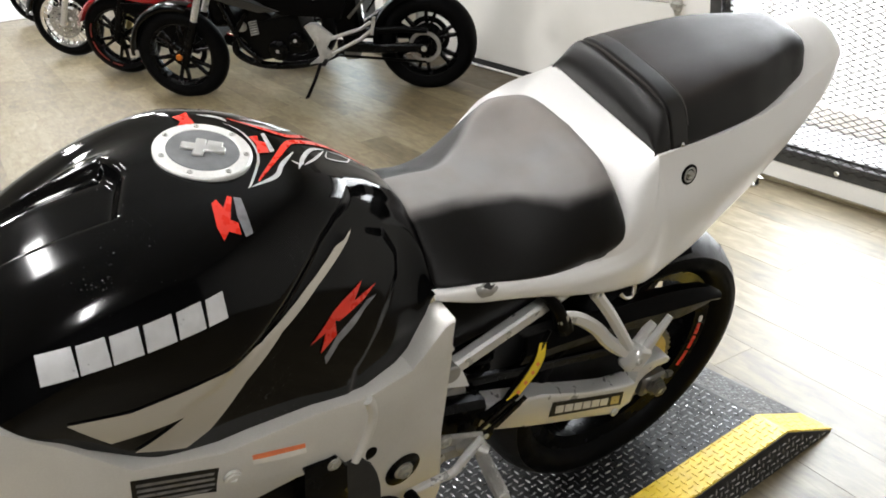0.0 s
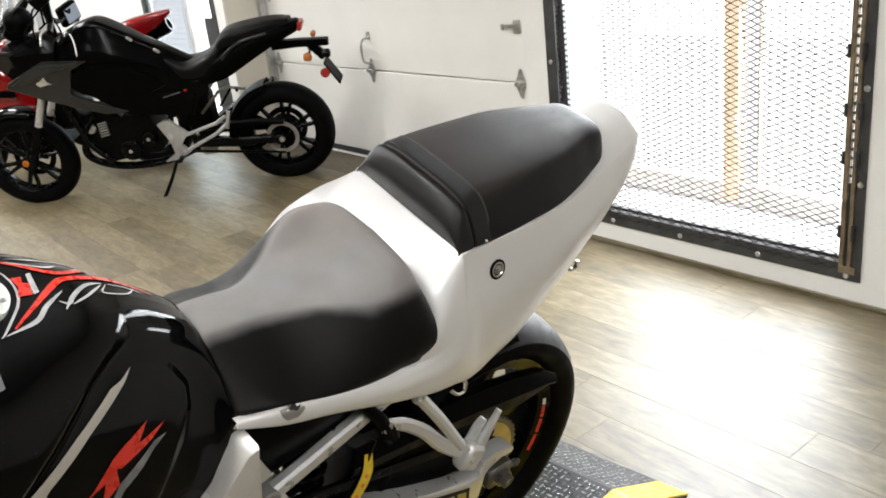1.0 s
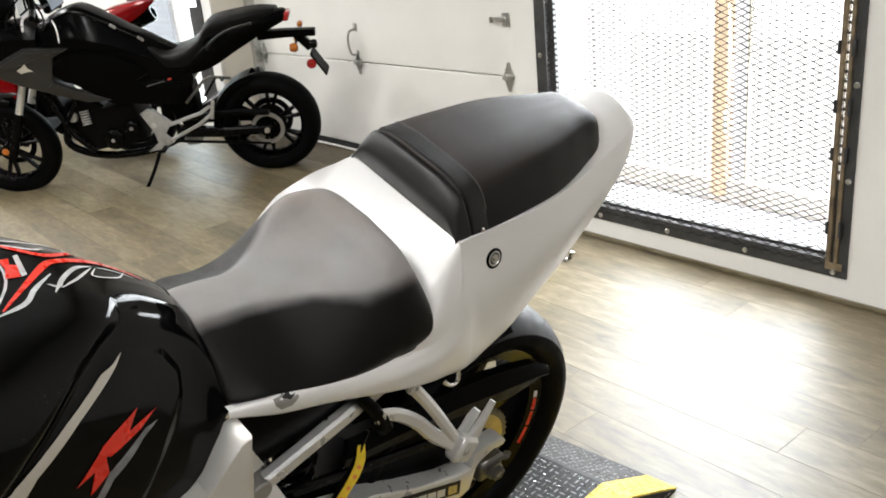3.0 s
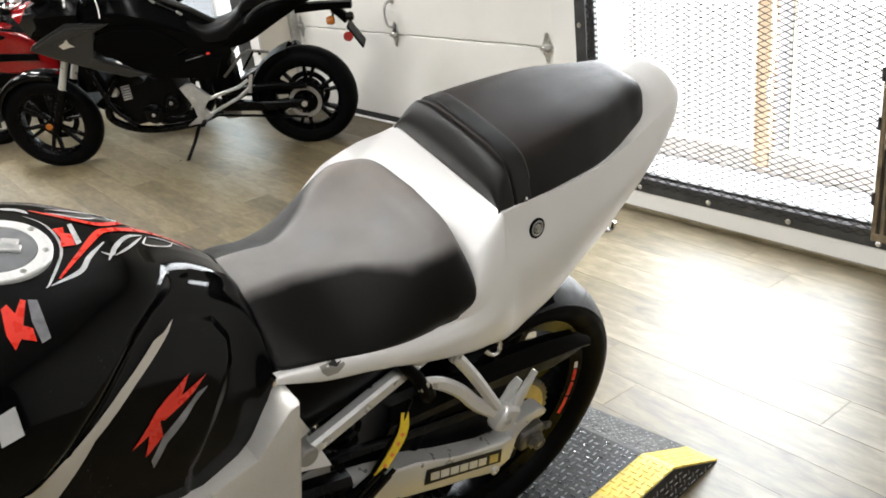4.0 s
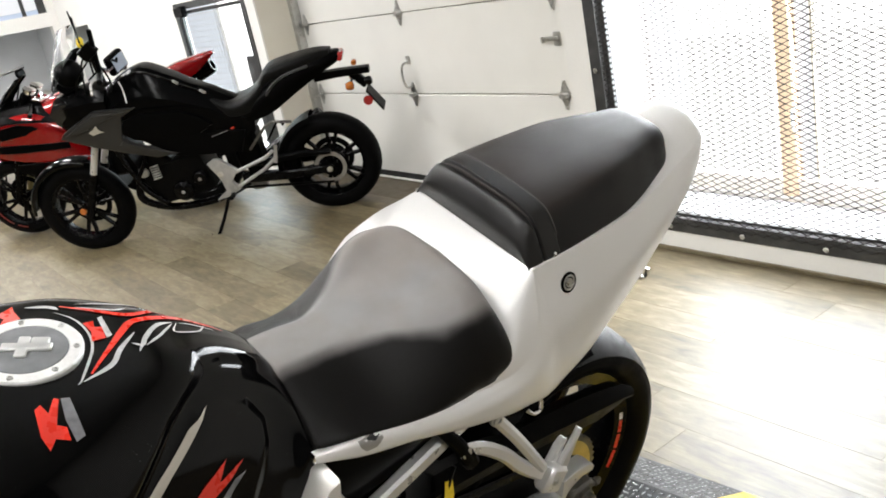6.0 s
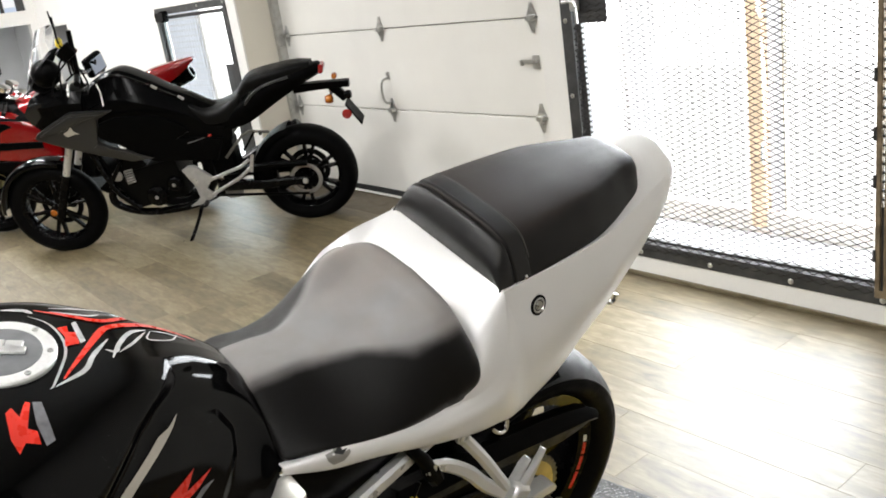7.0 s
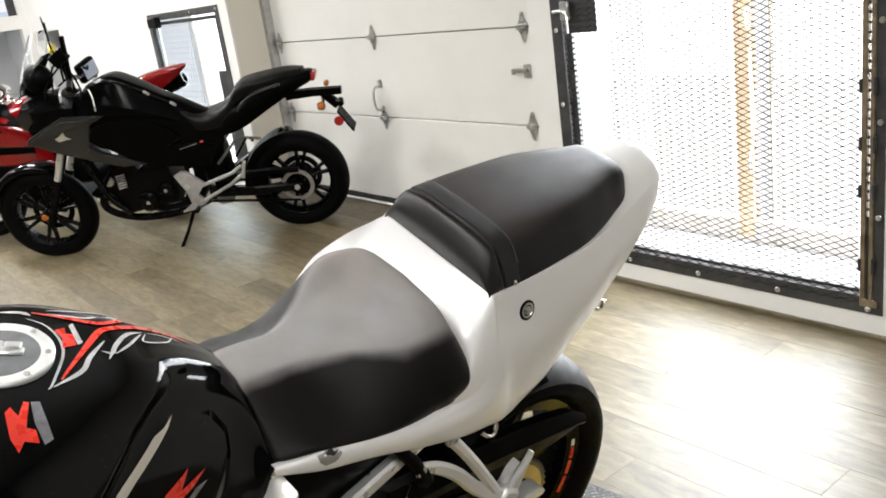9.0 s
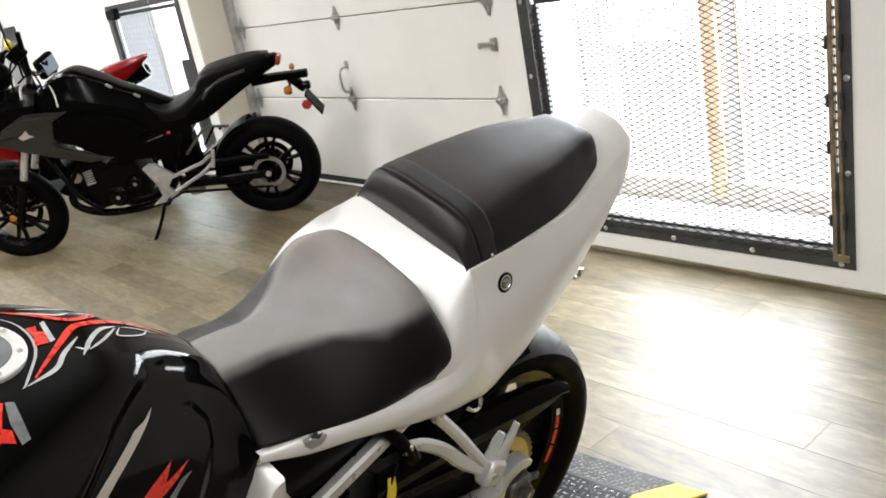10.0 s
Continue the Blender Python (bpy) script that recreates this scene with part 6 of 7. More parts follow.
for a in range(68, 178, 6):
    c, s = math.cos(radians(a)), math.sin(radians(a))
    rows.append([(x, -1.585 + r * c, .295 + r * s) for x, r in ((-.07, .325), (-.06, .343), (-.03, .352), (0, .354), (.03, .352), (.06, .343), (.07, .325), (.068, .31))])
grid_surface(bm, rows)
part("front_mudguard", bm, BLACK_GLOSS, nc, "glossy black front mudguard", smooth=60)
for s in (1, -1):
    bm = B()
    rod(bm, (s * .095, -1.545, .26), (s * .095, -1.41, .54), .028, 14)
    part("fork_slider", bm, BLACK_SATIN, nc)
    bm = B()
    rod(bm, (s * .095, -1.42, .52), (s * .095, -1.27, .84), .021, 14)
    part("fork_tube", bm, BARE_ALU, nc, "silver fork tube")
bm = B()
lathe(bm, [(.0, .008), (.018, .008), (.022, 0)], (.128, -1.56, .315), (1.128, -1.56, .315), 16)
part("fork_reflector", bm, AMBER, nc, "amber fork reflector")

bm = B()
rows = []
for a in range(100, 190, 6):
    c, s = math.cos(radians(a)), math.sin(radians(a))
    rows.append([(x, .07 + r * c, .305 + r * s) for x, r in ((-.09, .3), (-.08, .335), (0, .345), (.08, .335), (.09, .3))])
grid_surface(bm, rows)
part("rear_hugger", bm, BLACK_PLASTIC, nc, "black plastic rear mudguard", smooth=60)
bm = B()
box(bm, (.16, .16, .24), (0, -.42, .5), bevel=.02)
part("battery_box", bm, BLACK_PLASTIC, nc)
bm = B()
box(bm, (.28, .05, .3), (0, -1.16, .64), m=pose(0, 0, 0, 15, 0, 0), bevel=.01)
part("radiator", bm, ENGINE_DARK, nc, "dark radiator")

# headlight fairing and screens
bm = B()
cap_rows(bm, facet(bm, [(-1.53, [(0, .95), (.03, .945), (.05, .92), (.045, .88), (.02, .86)]), (-1.47, [(0, 1.045), (.07, 1.035), (.115, .985), (.11, .88), (.06, .83)]),
          (-1.36, [(0, 1.075), (.09, 1.06), (.155, .995), (.15, .88), (.08, .82)]), (-1.24, [(0, 1.075), (.09, 1.065), (.16, 1.0), (.16, .9), (.08, .84)]), (-1.14, [(0, 1.05), (.08, 1.04), (.15, .99), (.155, .92), (.08, .88)])], 20))
part("headlight_fairing", bm, PANEL_GLOSS, nc, "black headlight fairing", smooth=28)
bm = B()
plate(bm, [(-1.505, .965), (-1.455, 1.025), (-1.375, 1.02), (-1.37, .96), (-1.465, .885)], .128, .142, bevel=.012)
part("headlamp_lens", bm, SMOKE_PANEL, nc, "dark smoked headlamp lens")
bm = B()
lathe(bm, [(0, .075), (.045, .066), (.078, .03), (.086, 0), (.075, -.04), (.03, -.065)], (.05, -1.325, 1.17), (.4, -1.2, 1.3), 22)
part("instrument_cowl", bm, BLACK_PLASTIC, nc, "rounded black instrument cowl", smooth=60)
for p in ([(.25, -1.06, 1.3), (.2, -1.15, 1.25), (.13, -1.22, 1.12), (.1, -1.25, 1.0)], [(.24, -1.08, 1.27), (.22, -1.2, 1.17), (.12, -1.3, 1.05)], [(.26, -1.04, 1.28), (.2, -1.03, 1.12), (.1, -1.1, 1.02)], [(.1, -1.2, 1.12), (.05, -1.13, 1.16), (-.1, -1.16, 1.12)]):
    bm = B()
    sweep(bm, p, .0055, 6, 16)
    part("control_cable", bm, BLACK_PLASTIC, nc)
bm = B()
box(bm, (.05, .1, .075), (.295, -1.045, 1.325), m=pose(0, 0, 0, 30, 10, 0), bevel=.012, segs=2)
part("switch_box", bm, BLACK_PLASTIC, nc, "black handlebar switch box")
bm = B()
rod(bm, (.285, -1.04, 1.3), (.2, -1.07, 1.1), .017, 12)
part("bar_clamp", bm, BLACK_SATIN, nc)
bm = B()
rows = [[(.13 * math.sin(a) * w, yy + .06 * (1 - math.cos(a)), zz) for a in np.linspace(-1.25, 1.25, 12)] for yy, zz, w in ((-1.46, 1.09, 1), (-1.41, 1.16, 1), (-1.34, 1.24, .85), (-1.28, 1.29, .6))]
grid_surface(bm, rows)
part("short_screen", bm, BLACK_PLASTIC, nc, "black short screen", smooth=60)
bm = B()
rows = [[(.17 * math.sin(a) * w, yy + .07 * (1 - math.cos(a)), zz) for a in np.linspace(-1.3, 1.3, 14)] for yy, zz, w in ((-1.47, 1.08, 1), (-1.42, 1.19, 1), (-1.36, 1.31, .95), (-1.3, 1.42, .75))]
grid_surface(bm, rows)
ext = bmesh.ops.extrude_face_region(bm, geom=bm.faces[:])
for v in ext["geom"]:
    if isinstance(v, bmesh.types.BMVert):
        v.co.y += .003
scr = part("windscreen", bm, CLEAR, nc, "clear tall windscreen", smooth=60)
scr.visible_shadow = False
bm = B()
lathe(bm, [(0, 0), (.065, 0), (.07, -.02), (.06, -.04)], (.06, -1.36, 1.13), (.4, -1.1, 1.35), 20)
part("instrument_pod", bm, BLACK_PLASTIC, nc)

# grey side fairing, both sides
FAIR = [(-1.47, .82), (-1.445, .85), (-1.34, .9), (-1.22, .95), (-.96, .927), (-1.06, .885), (-1.1, .75), (-1.05, .71), (-.79, .6), (-.93, .598), (-1.12, .665), (-1.28, .733)]
for s in (1, -1):
    bm = B()
    plate(bm, FAIR, s * .155, s * .19, bevel=.012)
    fair = part("side_fairing", bm, GREY_PAINT, nc, "matt grey side fairing")
    bm = B()
    plate(bm, [(-1.43, .835), (-1.34, .88), (-1.22, .93), (-1.02, .918), (-1.12, .9), (-1.3, .845)], s * .188, s * .2, bevel=.008)
    part("fairing_ridge", bm, GREY_PAINT, fair, "raised upper ridge of the fairing")
    bm = B()
    plate(bm, [(-1.1, .742), (-1.04, .705), (-.8, .603), (-.86, .603), (-1.08, .69), (-1.13, .72)], s * .188, s * .197, bevel=.006)
    part("fairing_lip", bm, GREY_PAINT, fair)
    if s == 1:
        bm = B()
        plate(bm, [(-1.285, .832), (-1.25, .848), (-1.228, .868), (-1.218, .838), (-1.19, .818), (-1.21, .82), (-1.265, .81)], .1905, .1915)
        part("wing_mark", bm, CHAMPAGNE_DECAL, fair, "plain silver wing-shaped mark")

# tank cover, side panels
bm = B()
cap_rows(bm, facet(bm, [(-1.14, [(0, 1.05), (.05, 1.045), (.095, 1.02), (.15, .93), (.16, .86)]), (-1.05, [(0, 1.095), (.06, 1.09), (.1, 1.07), (.158, .96), (.168, .84)]), (-.95, [(0, 1.13), (.06, 1.125), (.102, 1.1), (.163, .975), (.174, .78)]),
          (-.87, [(0, 1.125), (.06, 1.12), (.102, 1.095), (.163, .965), (.174, .73)]), (-.753, [(0, 1.06), (.056, 1.054), (.096, 1.03), (.16, .93), (.172, .68)]), (-.651, [(0, .99), (.05, .984), (.09, .96), (.152, .885), (.168, .65)]),
          (-.534, [(0, .925), (.045, .918), (.085, .895), (.145, .825), (.158, .6)]), (-.42, [(0, .85), (.045, .843), (.09, .815), (.135, .74), (.147, .56)]), (-.3, [(0, .8), (.05, .79), (.09, .77), (.125, .72), (.13, .66)])], 44))
part("tank_cover", bm, PANEL_GLOSS, nc, "black luggage-compartment cover", smooth=24)
bm = B()
plate(bm, [(-1.105, .79), (-1.035, .73), (-.854, .688), (-.638, .695), (-.541, .735), (-.6, .8), (-.72, .86), (-.95, .885), (-1.06, .86)], .165, .182, bevel=.01)
part("knee_panel", bm, BLACK_PLASTIC, nc, "black moulded knee panel")
bm = B()
sweep(bm, [(.17, -1.06, .9), (.176, -.93, .91), (.176, -.8, .9), (.17, -.65, .87), (.158, -.53, .83)], .005, 6, 24)
part("panel_seam", bm, PANEL_GLOSS, nc)
bm = B()
beam(bm, [(.1, -1.03, 1.08), (.1, -.95, 1.108), (.1, -.87, 1.103), (.094, -.753, 1.038), (.088, -.65, .968), (.083, -.54, .904)], .014, .012, .004, 20)
part("cover_rail", bm, BLACK_SATIN, nc)
for y, z in ((-.7, 1.008), (-.56, .922)):
    bm = B()
    box(bm, (.016, .04, .014), (.094, y, z), m=pose(0, 0, 0, -40, 0, 0), bevel=.004)
    part("rail_foot", bm, DULL_ALU, nc, "small grey rail foot")
bm = B()
plate(bm, [(-1.0, .72), (-.85, .76), (-.6, .7), (-.36, .66), (-.42, .53), (-.8, .575)], .15, .178, bevel=.01)
part("lower_panel", bm, BLACK_PLASTIC, nc, "black lower side panel")
bm = B()
plate(bm, [(-.57, .664), (-.46, .686), (-.46, .681), (-.57, .659)], .1785, .1792)
part("model_bar", bm, GREY_DECAL, nc, "plain silver bar mark")
bm = B()
plate(bm, [(-.438, .696), (-.418, .7), (-.414, .689), (-.434, .685)], .1785, .1792)
part("red_mark", bm, RED_DECAL, nc)

# seats and tail
bm = B()
cap_rows(bm, loft(bm, [(-.6, [(0, .92), (.06, .91), (.09, .89), (.1, .85)]), (-.52, [(0, .885), (.07, .88), (.11, .86), (.12, .8)]), (-.43, [(0, .835), (.09, .83), (.135, .805), (.14, .75)]),
          (-.33, [(0, .845), (.1, .84), (.145, .815), (.15, .75)]), (-.24, [(0, .895), (.09, .888), (.13, .86), (.135, .78)]), (-.2, [(0, .935), (.08, .925), (.115, .9), (.12, .82)])], 16, 30))
part("rider_seat", bm, MATT_VINYL, nc, "black vinyl rider seat", smooth=60)
bm = B()
cap_rows(bm, loft(bm, [(-.235, [(0, .895), (.06, .89), (.095, .88), (.1, .85)]), (-.205, [(0, .94), (.07, .933), (.108, .912), (.112, .87)]), (-.165, [(0, .978), (.078, .972), (.118, .95), (.12, .9)]), (-.11, [(0, .995), (.08, .989), (.12, .97), (.122, .915)]),
          (.02, [(0, 1.01), (.08, 1.005), (.11, .985), (.112, .935)]), (.14, [(0, 1.02), (.062, 1.015), (.088, .997), (.092, .95)]), (.235, [(0, 1.012), (.04, 1.008), (.055, .995), (.058, .965)])], 16, 34))
part("pillion_seat", bm, MATT_VINYL, nc, "black vinyl pillion seat", smooth=60)
bm = B()
cap_rows(bm, loft(bm, [(-.34, [(0, .78), (.08, .78), (.13, .77), (.145, .72), (.11, .68)]), (-.18, [(0, .88), (.08, .88), (.13, .86), (.15, .8), (.12, .72)]), (0, [(0, .95), (.08, .95), (.12, .94), (.135, .88), (.1, .81)]),
          (.16, [(0, .975), (.07, .975), (.095, .962), (.1, .925), (.07, .885)]), (.265, [(0, .995), (.04, .99), (.055, .975), (.055, .945), (.03, .925)]), (.295, [(0, .98), (.025, .976), (.035, .966), (.035, .955), (.02, .945)])], 18, 30))
part("tail", bm, BLACK_PLASTIC, nc, "black tail fairing", smooth=60)
bm = B()
sweep(bm, [(.13, -.2, .79), (.142, -.15, .87), (.13, -.05, .93), (.11, .1, .955)], .009, 8, 16)
part("grab_rail", bm, GREY_PAINT, nc)
bm = B()
box(bm, (.1, .035, .055), (0, .29, .955), m=pose(0, 0, 0, -20, 0, 0), bevel=.01)
part("tail_lamp", bm, RED_LENS, nc, "red tail lamp")
bm = B()
beam(bm, [(0, .1, .85), (0, .25, .85), (0, .44, .84)], .06, (.05, .04), .006)
box(bm, (.05, .14, .05), (0, .36, .8), m=pose(0, 0, 0, -50, 0, 0), bevel=.008)
part("plate_carrier", bm, BLACK_PLASTIC, nc, "black number plate carrier")
bm = B()
box(bm, (.15, .012, .16), (0, .44, .66), m=pose(0, 0, 0, 30, 0, 0), bevel=.004)
part("plate_holder", bm, BLACK_PLASTIC, nc)
for at, mt, nm in (((.1, .32, .785), AMBER, "rear_indicator"), ((-.1, .32, .785), AMBER, "rear_indicator"), ((.06, .43, .785), BLACK_GLOSS, "plate_lamp")):
    bm = B()
    lathe(bm, [(0, -.03), (.02, -.025), (.028, 0), (.022, .018), (0, .024)], at, (at[0], at[1] + 1, at[2]), 16)
    part(nm, bm, mt, nc)
for s in (1, -1):
    bm = B()
    rod(bm, (0, .32, .79), (s * .09, .32, .785), .008, 8)
    part("indicator_stalk", bm, BLACK_PLASTIC, nc)
bm = B()
box(bm, (.05, .03, .03), (.04, .365, .905), bevel=.008)
part("side_marker", bm, AMBER, nc)
bm = B()
lathe(bm, [(0, .01), (.028, .008), (.03, 0)], (.075, .4, .67), (1.075, .4, .67), 18)
part("side_reflector", bm, RED_LENS, nc, "red side reflector")

# engine, frame, exhaust
bm = B()
box(bm, (.26, .4, .26), (0, -.88, .41), m=pose(0, 0, 0, 8, 0, 0), bevel=.03, segs=2)
box(bm, (.24, .26, .2), (0, -1.02, .5), m=pose(0, 0, 0, 40, 0, 0), bevel=.02)
part("engine", bm, ENGINE_DARK, nc, "dark twin-cylinder engine")
for y, z, r in ((-.87, .335, .065), (-.74, .4, .05)):
    bm = B()
    lathe(bm, [(0, .03), (r * .75, .028), (r, .015), (r * 1.05, 0)], (.13, y, z), (1.13, y, z), 24)
    cover = part("engine_cover", bm, BLACK_SATIN, nc)
    bolt("cover_bolt", (.16, y, z), .009, cover, DULL_ALU, .006)
for k in range(6):
    bm = B()
    box(bm, (.02, .055, .007), (.14, -1.0, .45 + .016 * k), m=pose(0, 0, 0, 8, 0, 0), bevel=.002)
    part("cooling_fin", bm, DULL_ALU, nc)
bm = B()
lathe(bm, [(0, .02), (.03, .015), (.034, 0)], (.13, -1.08, .5), (1.13, -1.08, .52), 18)
part("thermostat_housing", bm, DULL_ALU, nc)
for s in (1, -1):
    bm = B()
    sweep(bm, [(s * .13, -1.22, .8), (s * .15, -1.16, .6), (s * .15, -1.1, .4), (s * .13, -1.0, .27)], .018, 10, 16)
    sweep(bm, [(s * .15, -1.02, .6), (s * .15, -1.12, .47)], .014, 8)
    part("down_tube", bm, BLACK_SATIN, nc)
bm = B()
sweep(bm, [(.05, -1.15, .45), (.06, -1.18, .3), (.04, -1.0, .2), (.0, -.7, .19), (-.1, -.45, .25)], .025, 10, 24)
part("exhaust_pipe", bm, BLACK_SATIN, nc)
bm = B()
rod(bm, (-.14, -.5, .28), (-.19, .05, .55), .06, 18)
part("muffler", bm, BLACK_SATIN, nc)
bm = B()
box(bm, (.08, .1, .07), (.02, -.42, .25), bevel=.015)
part("exhaust_box", bm, DULL_ALU, nc)
bm = B()
plate(bm, [(-.665, .488), (-.62, .51), (-.58, .505), (-.49, .416), (-.545, .345), (-.5, .29), (-.585, .25), (-.675, .24), (-.6, .29), (-.61, .37)], .14, .165, bevel=.008)
piv = part("pivot_plate", bm, HANGER_GREY, nc, "silver pivot plate")
bolt("pivot_cap", (.165, -.6, .41), .014, piv, STEEL, .006)
bolt("plate_screw", (.165, -.535, .3), .01, piv, STEEL, .006)
bm = B()
beam(bm, [(.15, -.51, .4), (.16, -.3, .46), (.165, -.235, .5)], .016, .021, .005)
beam(bm, [(.15, -.52, .3), (.16, -.32, .39), (.165, -.235, .45)], .016, .02, .005)
beam(bm, [(.165, -.24, .42), (.165, -.21, .53)], .016, .022, .005)
part("footrest_hanger", bm, HANGER_GREY, nc, "silver footrest hanger")
bm = B()
box(bm, (.08, .03, .02), (.2, -.56, .265), bevel=.005)
part("rider_peg", bm, BLACK_SATIN, nc)
bm = B()
beam(bm, [(.13, -.38, .52), (.13, -.25, .645), (.13, -.2, .668), (.13, -.08, .646)], .014, .018, .004)
part("passenger_hanger", bm, DARK_STEEL, nc, "grey passenger footrest hanger")
bm = B()
beam(bm, [(.13, -.26, .55), (.135, -.17, .66)], .012, .014, .004)
rod(bm, (.13, -.14, .655), (.19, -.12, .66), .009, 10)
part("passenger_peg", bm, BLACK_SATIN, nc)
bm = B()
beam(bm, [(.11, -.48, .34), (.115, -.2, .31), (.11, .09, .3)], .05, (.07, .05), .01)
beam(bm, [(-.11, -.48, .34), (-.11, .09, .3)], .05, (.07, .05), .01)
part("swingarm", bm, BLACK_SATIN, nc, "black swingarm")
bm = B()
beam(bm, [(.12, -.33, .42), (.12, -.1, .43), (.12, .1, .41)], .04, (.05, .03), .01)
part("chain_guard", bm, BLACK_PLASTIC, nc)
bm = B()
lathe(bm, [(.078, -.003), (.1, -.003), (.103, 0), (.1, .003), (.078, .003)], (.1, .07, .3), (1.1, .07, .3), 40, closed=True)
part("sprocket", bm, DULL_ALU, nc, "dull grey steel sprocket")
bolt("axle_nut", (.138, .07, .3), .014, nc, STEEL, .012)
bm = B()
beam(bm, [(.1, .07, .2), (.1, -.5, .27)], .012, .016, .003)
part("drive_chain", bm, ENGINE_DARK, nc)
bm = B()
sweep(bm, [(.15, -.6, .25), (.19, -.66, .13), (.225, -.74, .0)], .011, 8, 12)
sweep(bm, [(.2, -.775, .03), (.225, -.74, .0), (.25, -.72, .005)], .007, 6)
box(bm, (.06, .05, .008), (.228, -.745, .0), bevel=.003)
part("side_stand", bm, BLACK_SATIN, nc, "black side stand")

# handlebar, levers, mirrors
bm = B()
sweep(bm, [(-.37, -1.17, 1.05), (-.2, -1.16, 1.1), (0, -1.12, 1.13), (.2, -1.07, 1.18), (.4, -1.0, 1.17)], .011, 8, 24)
part("handlebar", bm, BLACK_SATIN, nc)
for s in (1, -1):
    bm = B()
    if s > 0:
        rod(bm, (.28, -1.04, 1.178), (.41, -.995, 1.168), .017, 12)
    else:
        rod(bm, (-.25, -1.165, 1.085), (-.38, -1.17, 1.045), .017, 12)
    part("grip", bm, BLACK_PLASTIC, nc)
    bm = B()
    sweep(bm, [(s * .24, -1.08 - .1 * (s < 0), 1.16 - .08 * (s < 0)), (s * .3, -1.1 - .1 * (s < 0), 1.14 - .08 * (s < 0)), (s * .38, -1.08 - .1 * (s < 0), 1.1 - .08 * (s < 0))], .007, 8, 10)
    part("lever", bm, BARE_ALU, nc, "silver hand lever")
bm = B()
sweep(bm, [(.1, -1.03, 1.08), (.15, -1.0, 1.04), (.2, -.985, .97)], .004, 6, 10)
part("white_cable", bm, PAPER, nc, "pale cable")
bm = B()
sweep(bm, [(.3, -1.06, 1.19), (.31, -1.05, 1.3), (.32, -1.06, 1.4)], .006, 8, 10)
part("mirror_stalk", bm, BLACK_PLASTIC, nc)
MIRROR_AT = Matrix.Translation((.335, -1.05, 1.48)) @ Matrix.Rotation(radians(24), 4, "Z") @ Matrix.Rotation(radians(-9), 4, "Y")
oval = [(.05 * math.sin(a) * (1 + .25 * math.cos(a)), .082 * math.cos(a)) for a in np.linspace(0, 2 * math.pi, 29)[:-1]]
bm = B()
sweep(bm, [MIRROR_AT @ Vector((px, 0, pz)) for px, pz in oval + oval[:1]], .0035, 6, 60)
mir = part("mirror", bm, BLACK_PLASTIC, nc, "slim black mirror on a stalk")
bm = B()
bm.faces.new([bm.verts.new(MIRROR_AT @ Vector((px * .98, .001, pz * .98))) for px, pz in oval])
part("mirror_glass", bm, BRIGHT_MIRROR, mir, "bright mirror glass")
bm = B()
sweep(bm, [(.32, -1.06, 1.395), (.312, -1.062, 1.425), (.3, -1.064, 1.475), (.296, -1.062, 1.525)], .012, 10, 16, flat=.5, radii=(.008, .014, .013, .004))
part("mirror_arm", bm, BLACK_PLASTIC, mir)
bm = B()
box(bm, (.16, .05, .125), (-.26, -1.16, 1.115), m=pose(0, 0, 0, 0, 10, -20), bevel=.024, segs=3)
mir2 = part("far_mirror", bm, BLACK_PLASTIC, nc, "black mirror with bluish glass")
bm = B()
box(bm, (.12, .004, .09), (-.252, -1.132, 1.115), m=pose(0, 0, 0, 0, 10, -20), bevel=.0015)
part("mirror_glass", bm, MIRROR, mir2)
bm = B()
sweep(bm, [(-.26, -1.16, 1.1), (-.2, -1.12, 1.15)], .008, 8)
part("far_mirror_stalk", bm, BLACK_PLASTIC, nc)
bm = B()
rod(bm, (.28, -1.03, 1.2), (.3, -.99, 1.44), .014, 10)
part("hand_guard", bm, BLACK_PLASTIC, nc)
bm = B()
box(bm, (.07, .035, .035), (.29, -1.07, 1.38), m=pose(0, 0, 0, 20, 20, 20), bevel=.008)
part("yellow_tag", bm, YELLOW_TAG, nc, "yellow tag on the handlebar")

# ---- red sport motorcycle beyond it ----
RED = leaning(-5.86, 2.781, .98, 1.19, radians(8))
red = thing("red_sport_motorcycle", RED, "red and black sport motorcycle parked in the row", "motorcycle", "motorcycles along the wall")
bike_wheel(red, 0.0, .312, .312, .18, BLACK_SATIN, "rear_wheel")
bike_wheel(red, -1.40, .3, .3, .12, BLACK_SATIN, "front_wheel", sticker=DULL_RED)
bm = B()
cap_rows(bm, loft(bm, [(-1.5, [(0, .8), (.04, .78), (.06, .72), (.04, .68)]), (-1.38, [(0, .93), (.1, .9), (.16, .82), (.14, .66)]), (-1.2, [(0, 1.0), (.12, .97), (.21, .88), (.2, .62)]), (-1.0, [(0, .98), (.12, .96), (.22, .87), (.21, .58)]),
          (-.85, [(0, .93), (.1, .92), (.2, .8), (.2, .55)]), (-.7, [(0, .85), (.09, .84), (.17, .68), (.17, .53)])], 16, 30))
part("front_fairing", bm, RED_PAINT, red, "glossy red fairing", smooth=60)
for pl in ([(-1.28, .87), (-1.1, .885), (-1.0, .86), (-.96, .83), (-1.06, .8), (-1.26, .79)], [(-1.32, .755), (-1.1, .735), (-.8, .7), (-.8, .655), (-1.12, .68), (-1.3, .7)], [(-1.22, .6), (-1.0, .585), (-.72, .56), (-.72, .5), (-1.2, .52)]):
    bm = B()
    plate(bm, pl, .205, .226, bevel=.008)
    part("black_insert", bm, BLACK_PLASTIC, red, "black fairing insert")
bm = B()
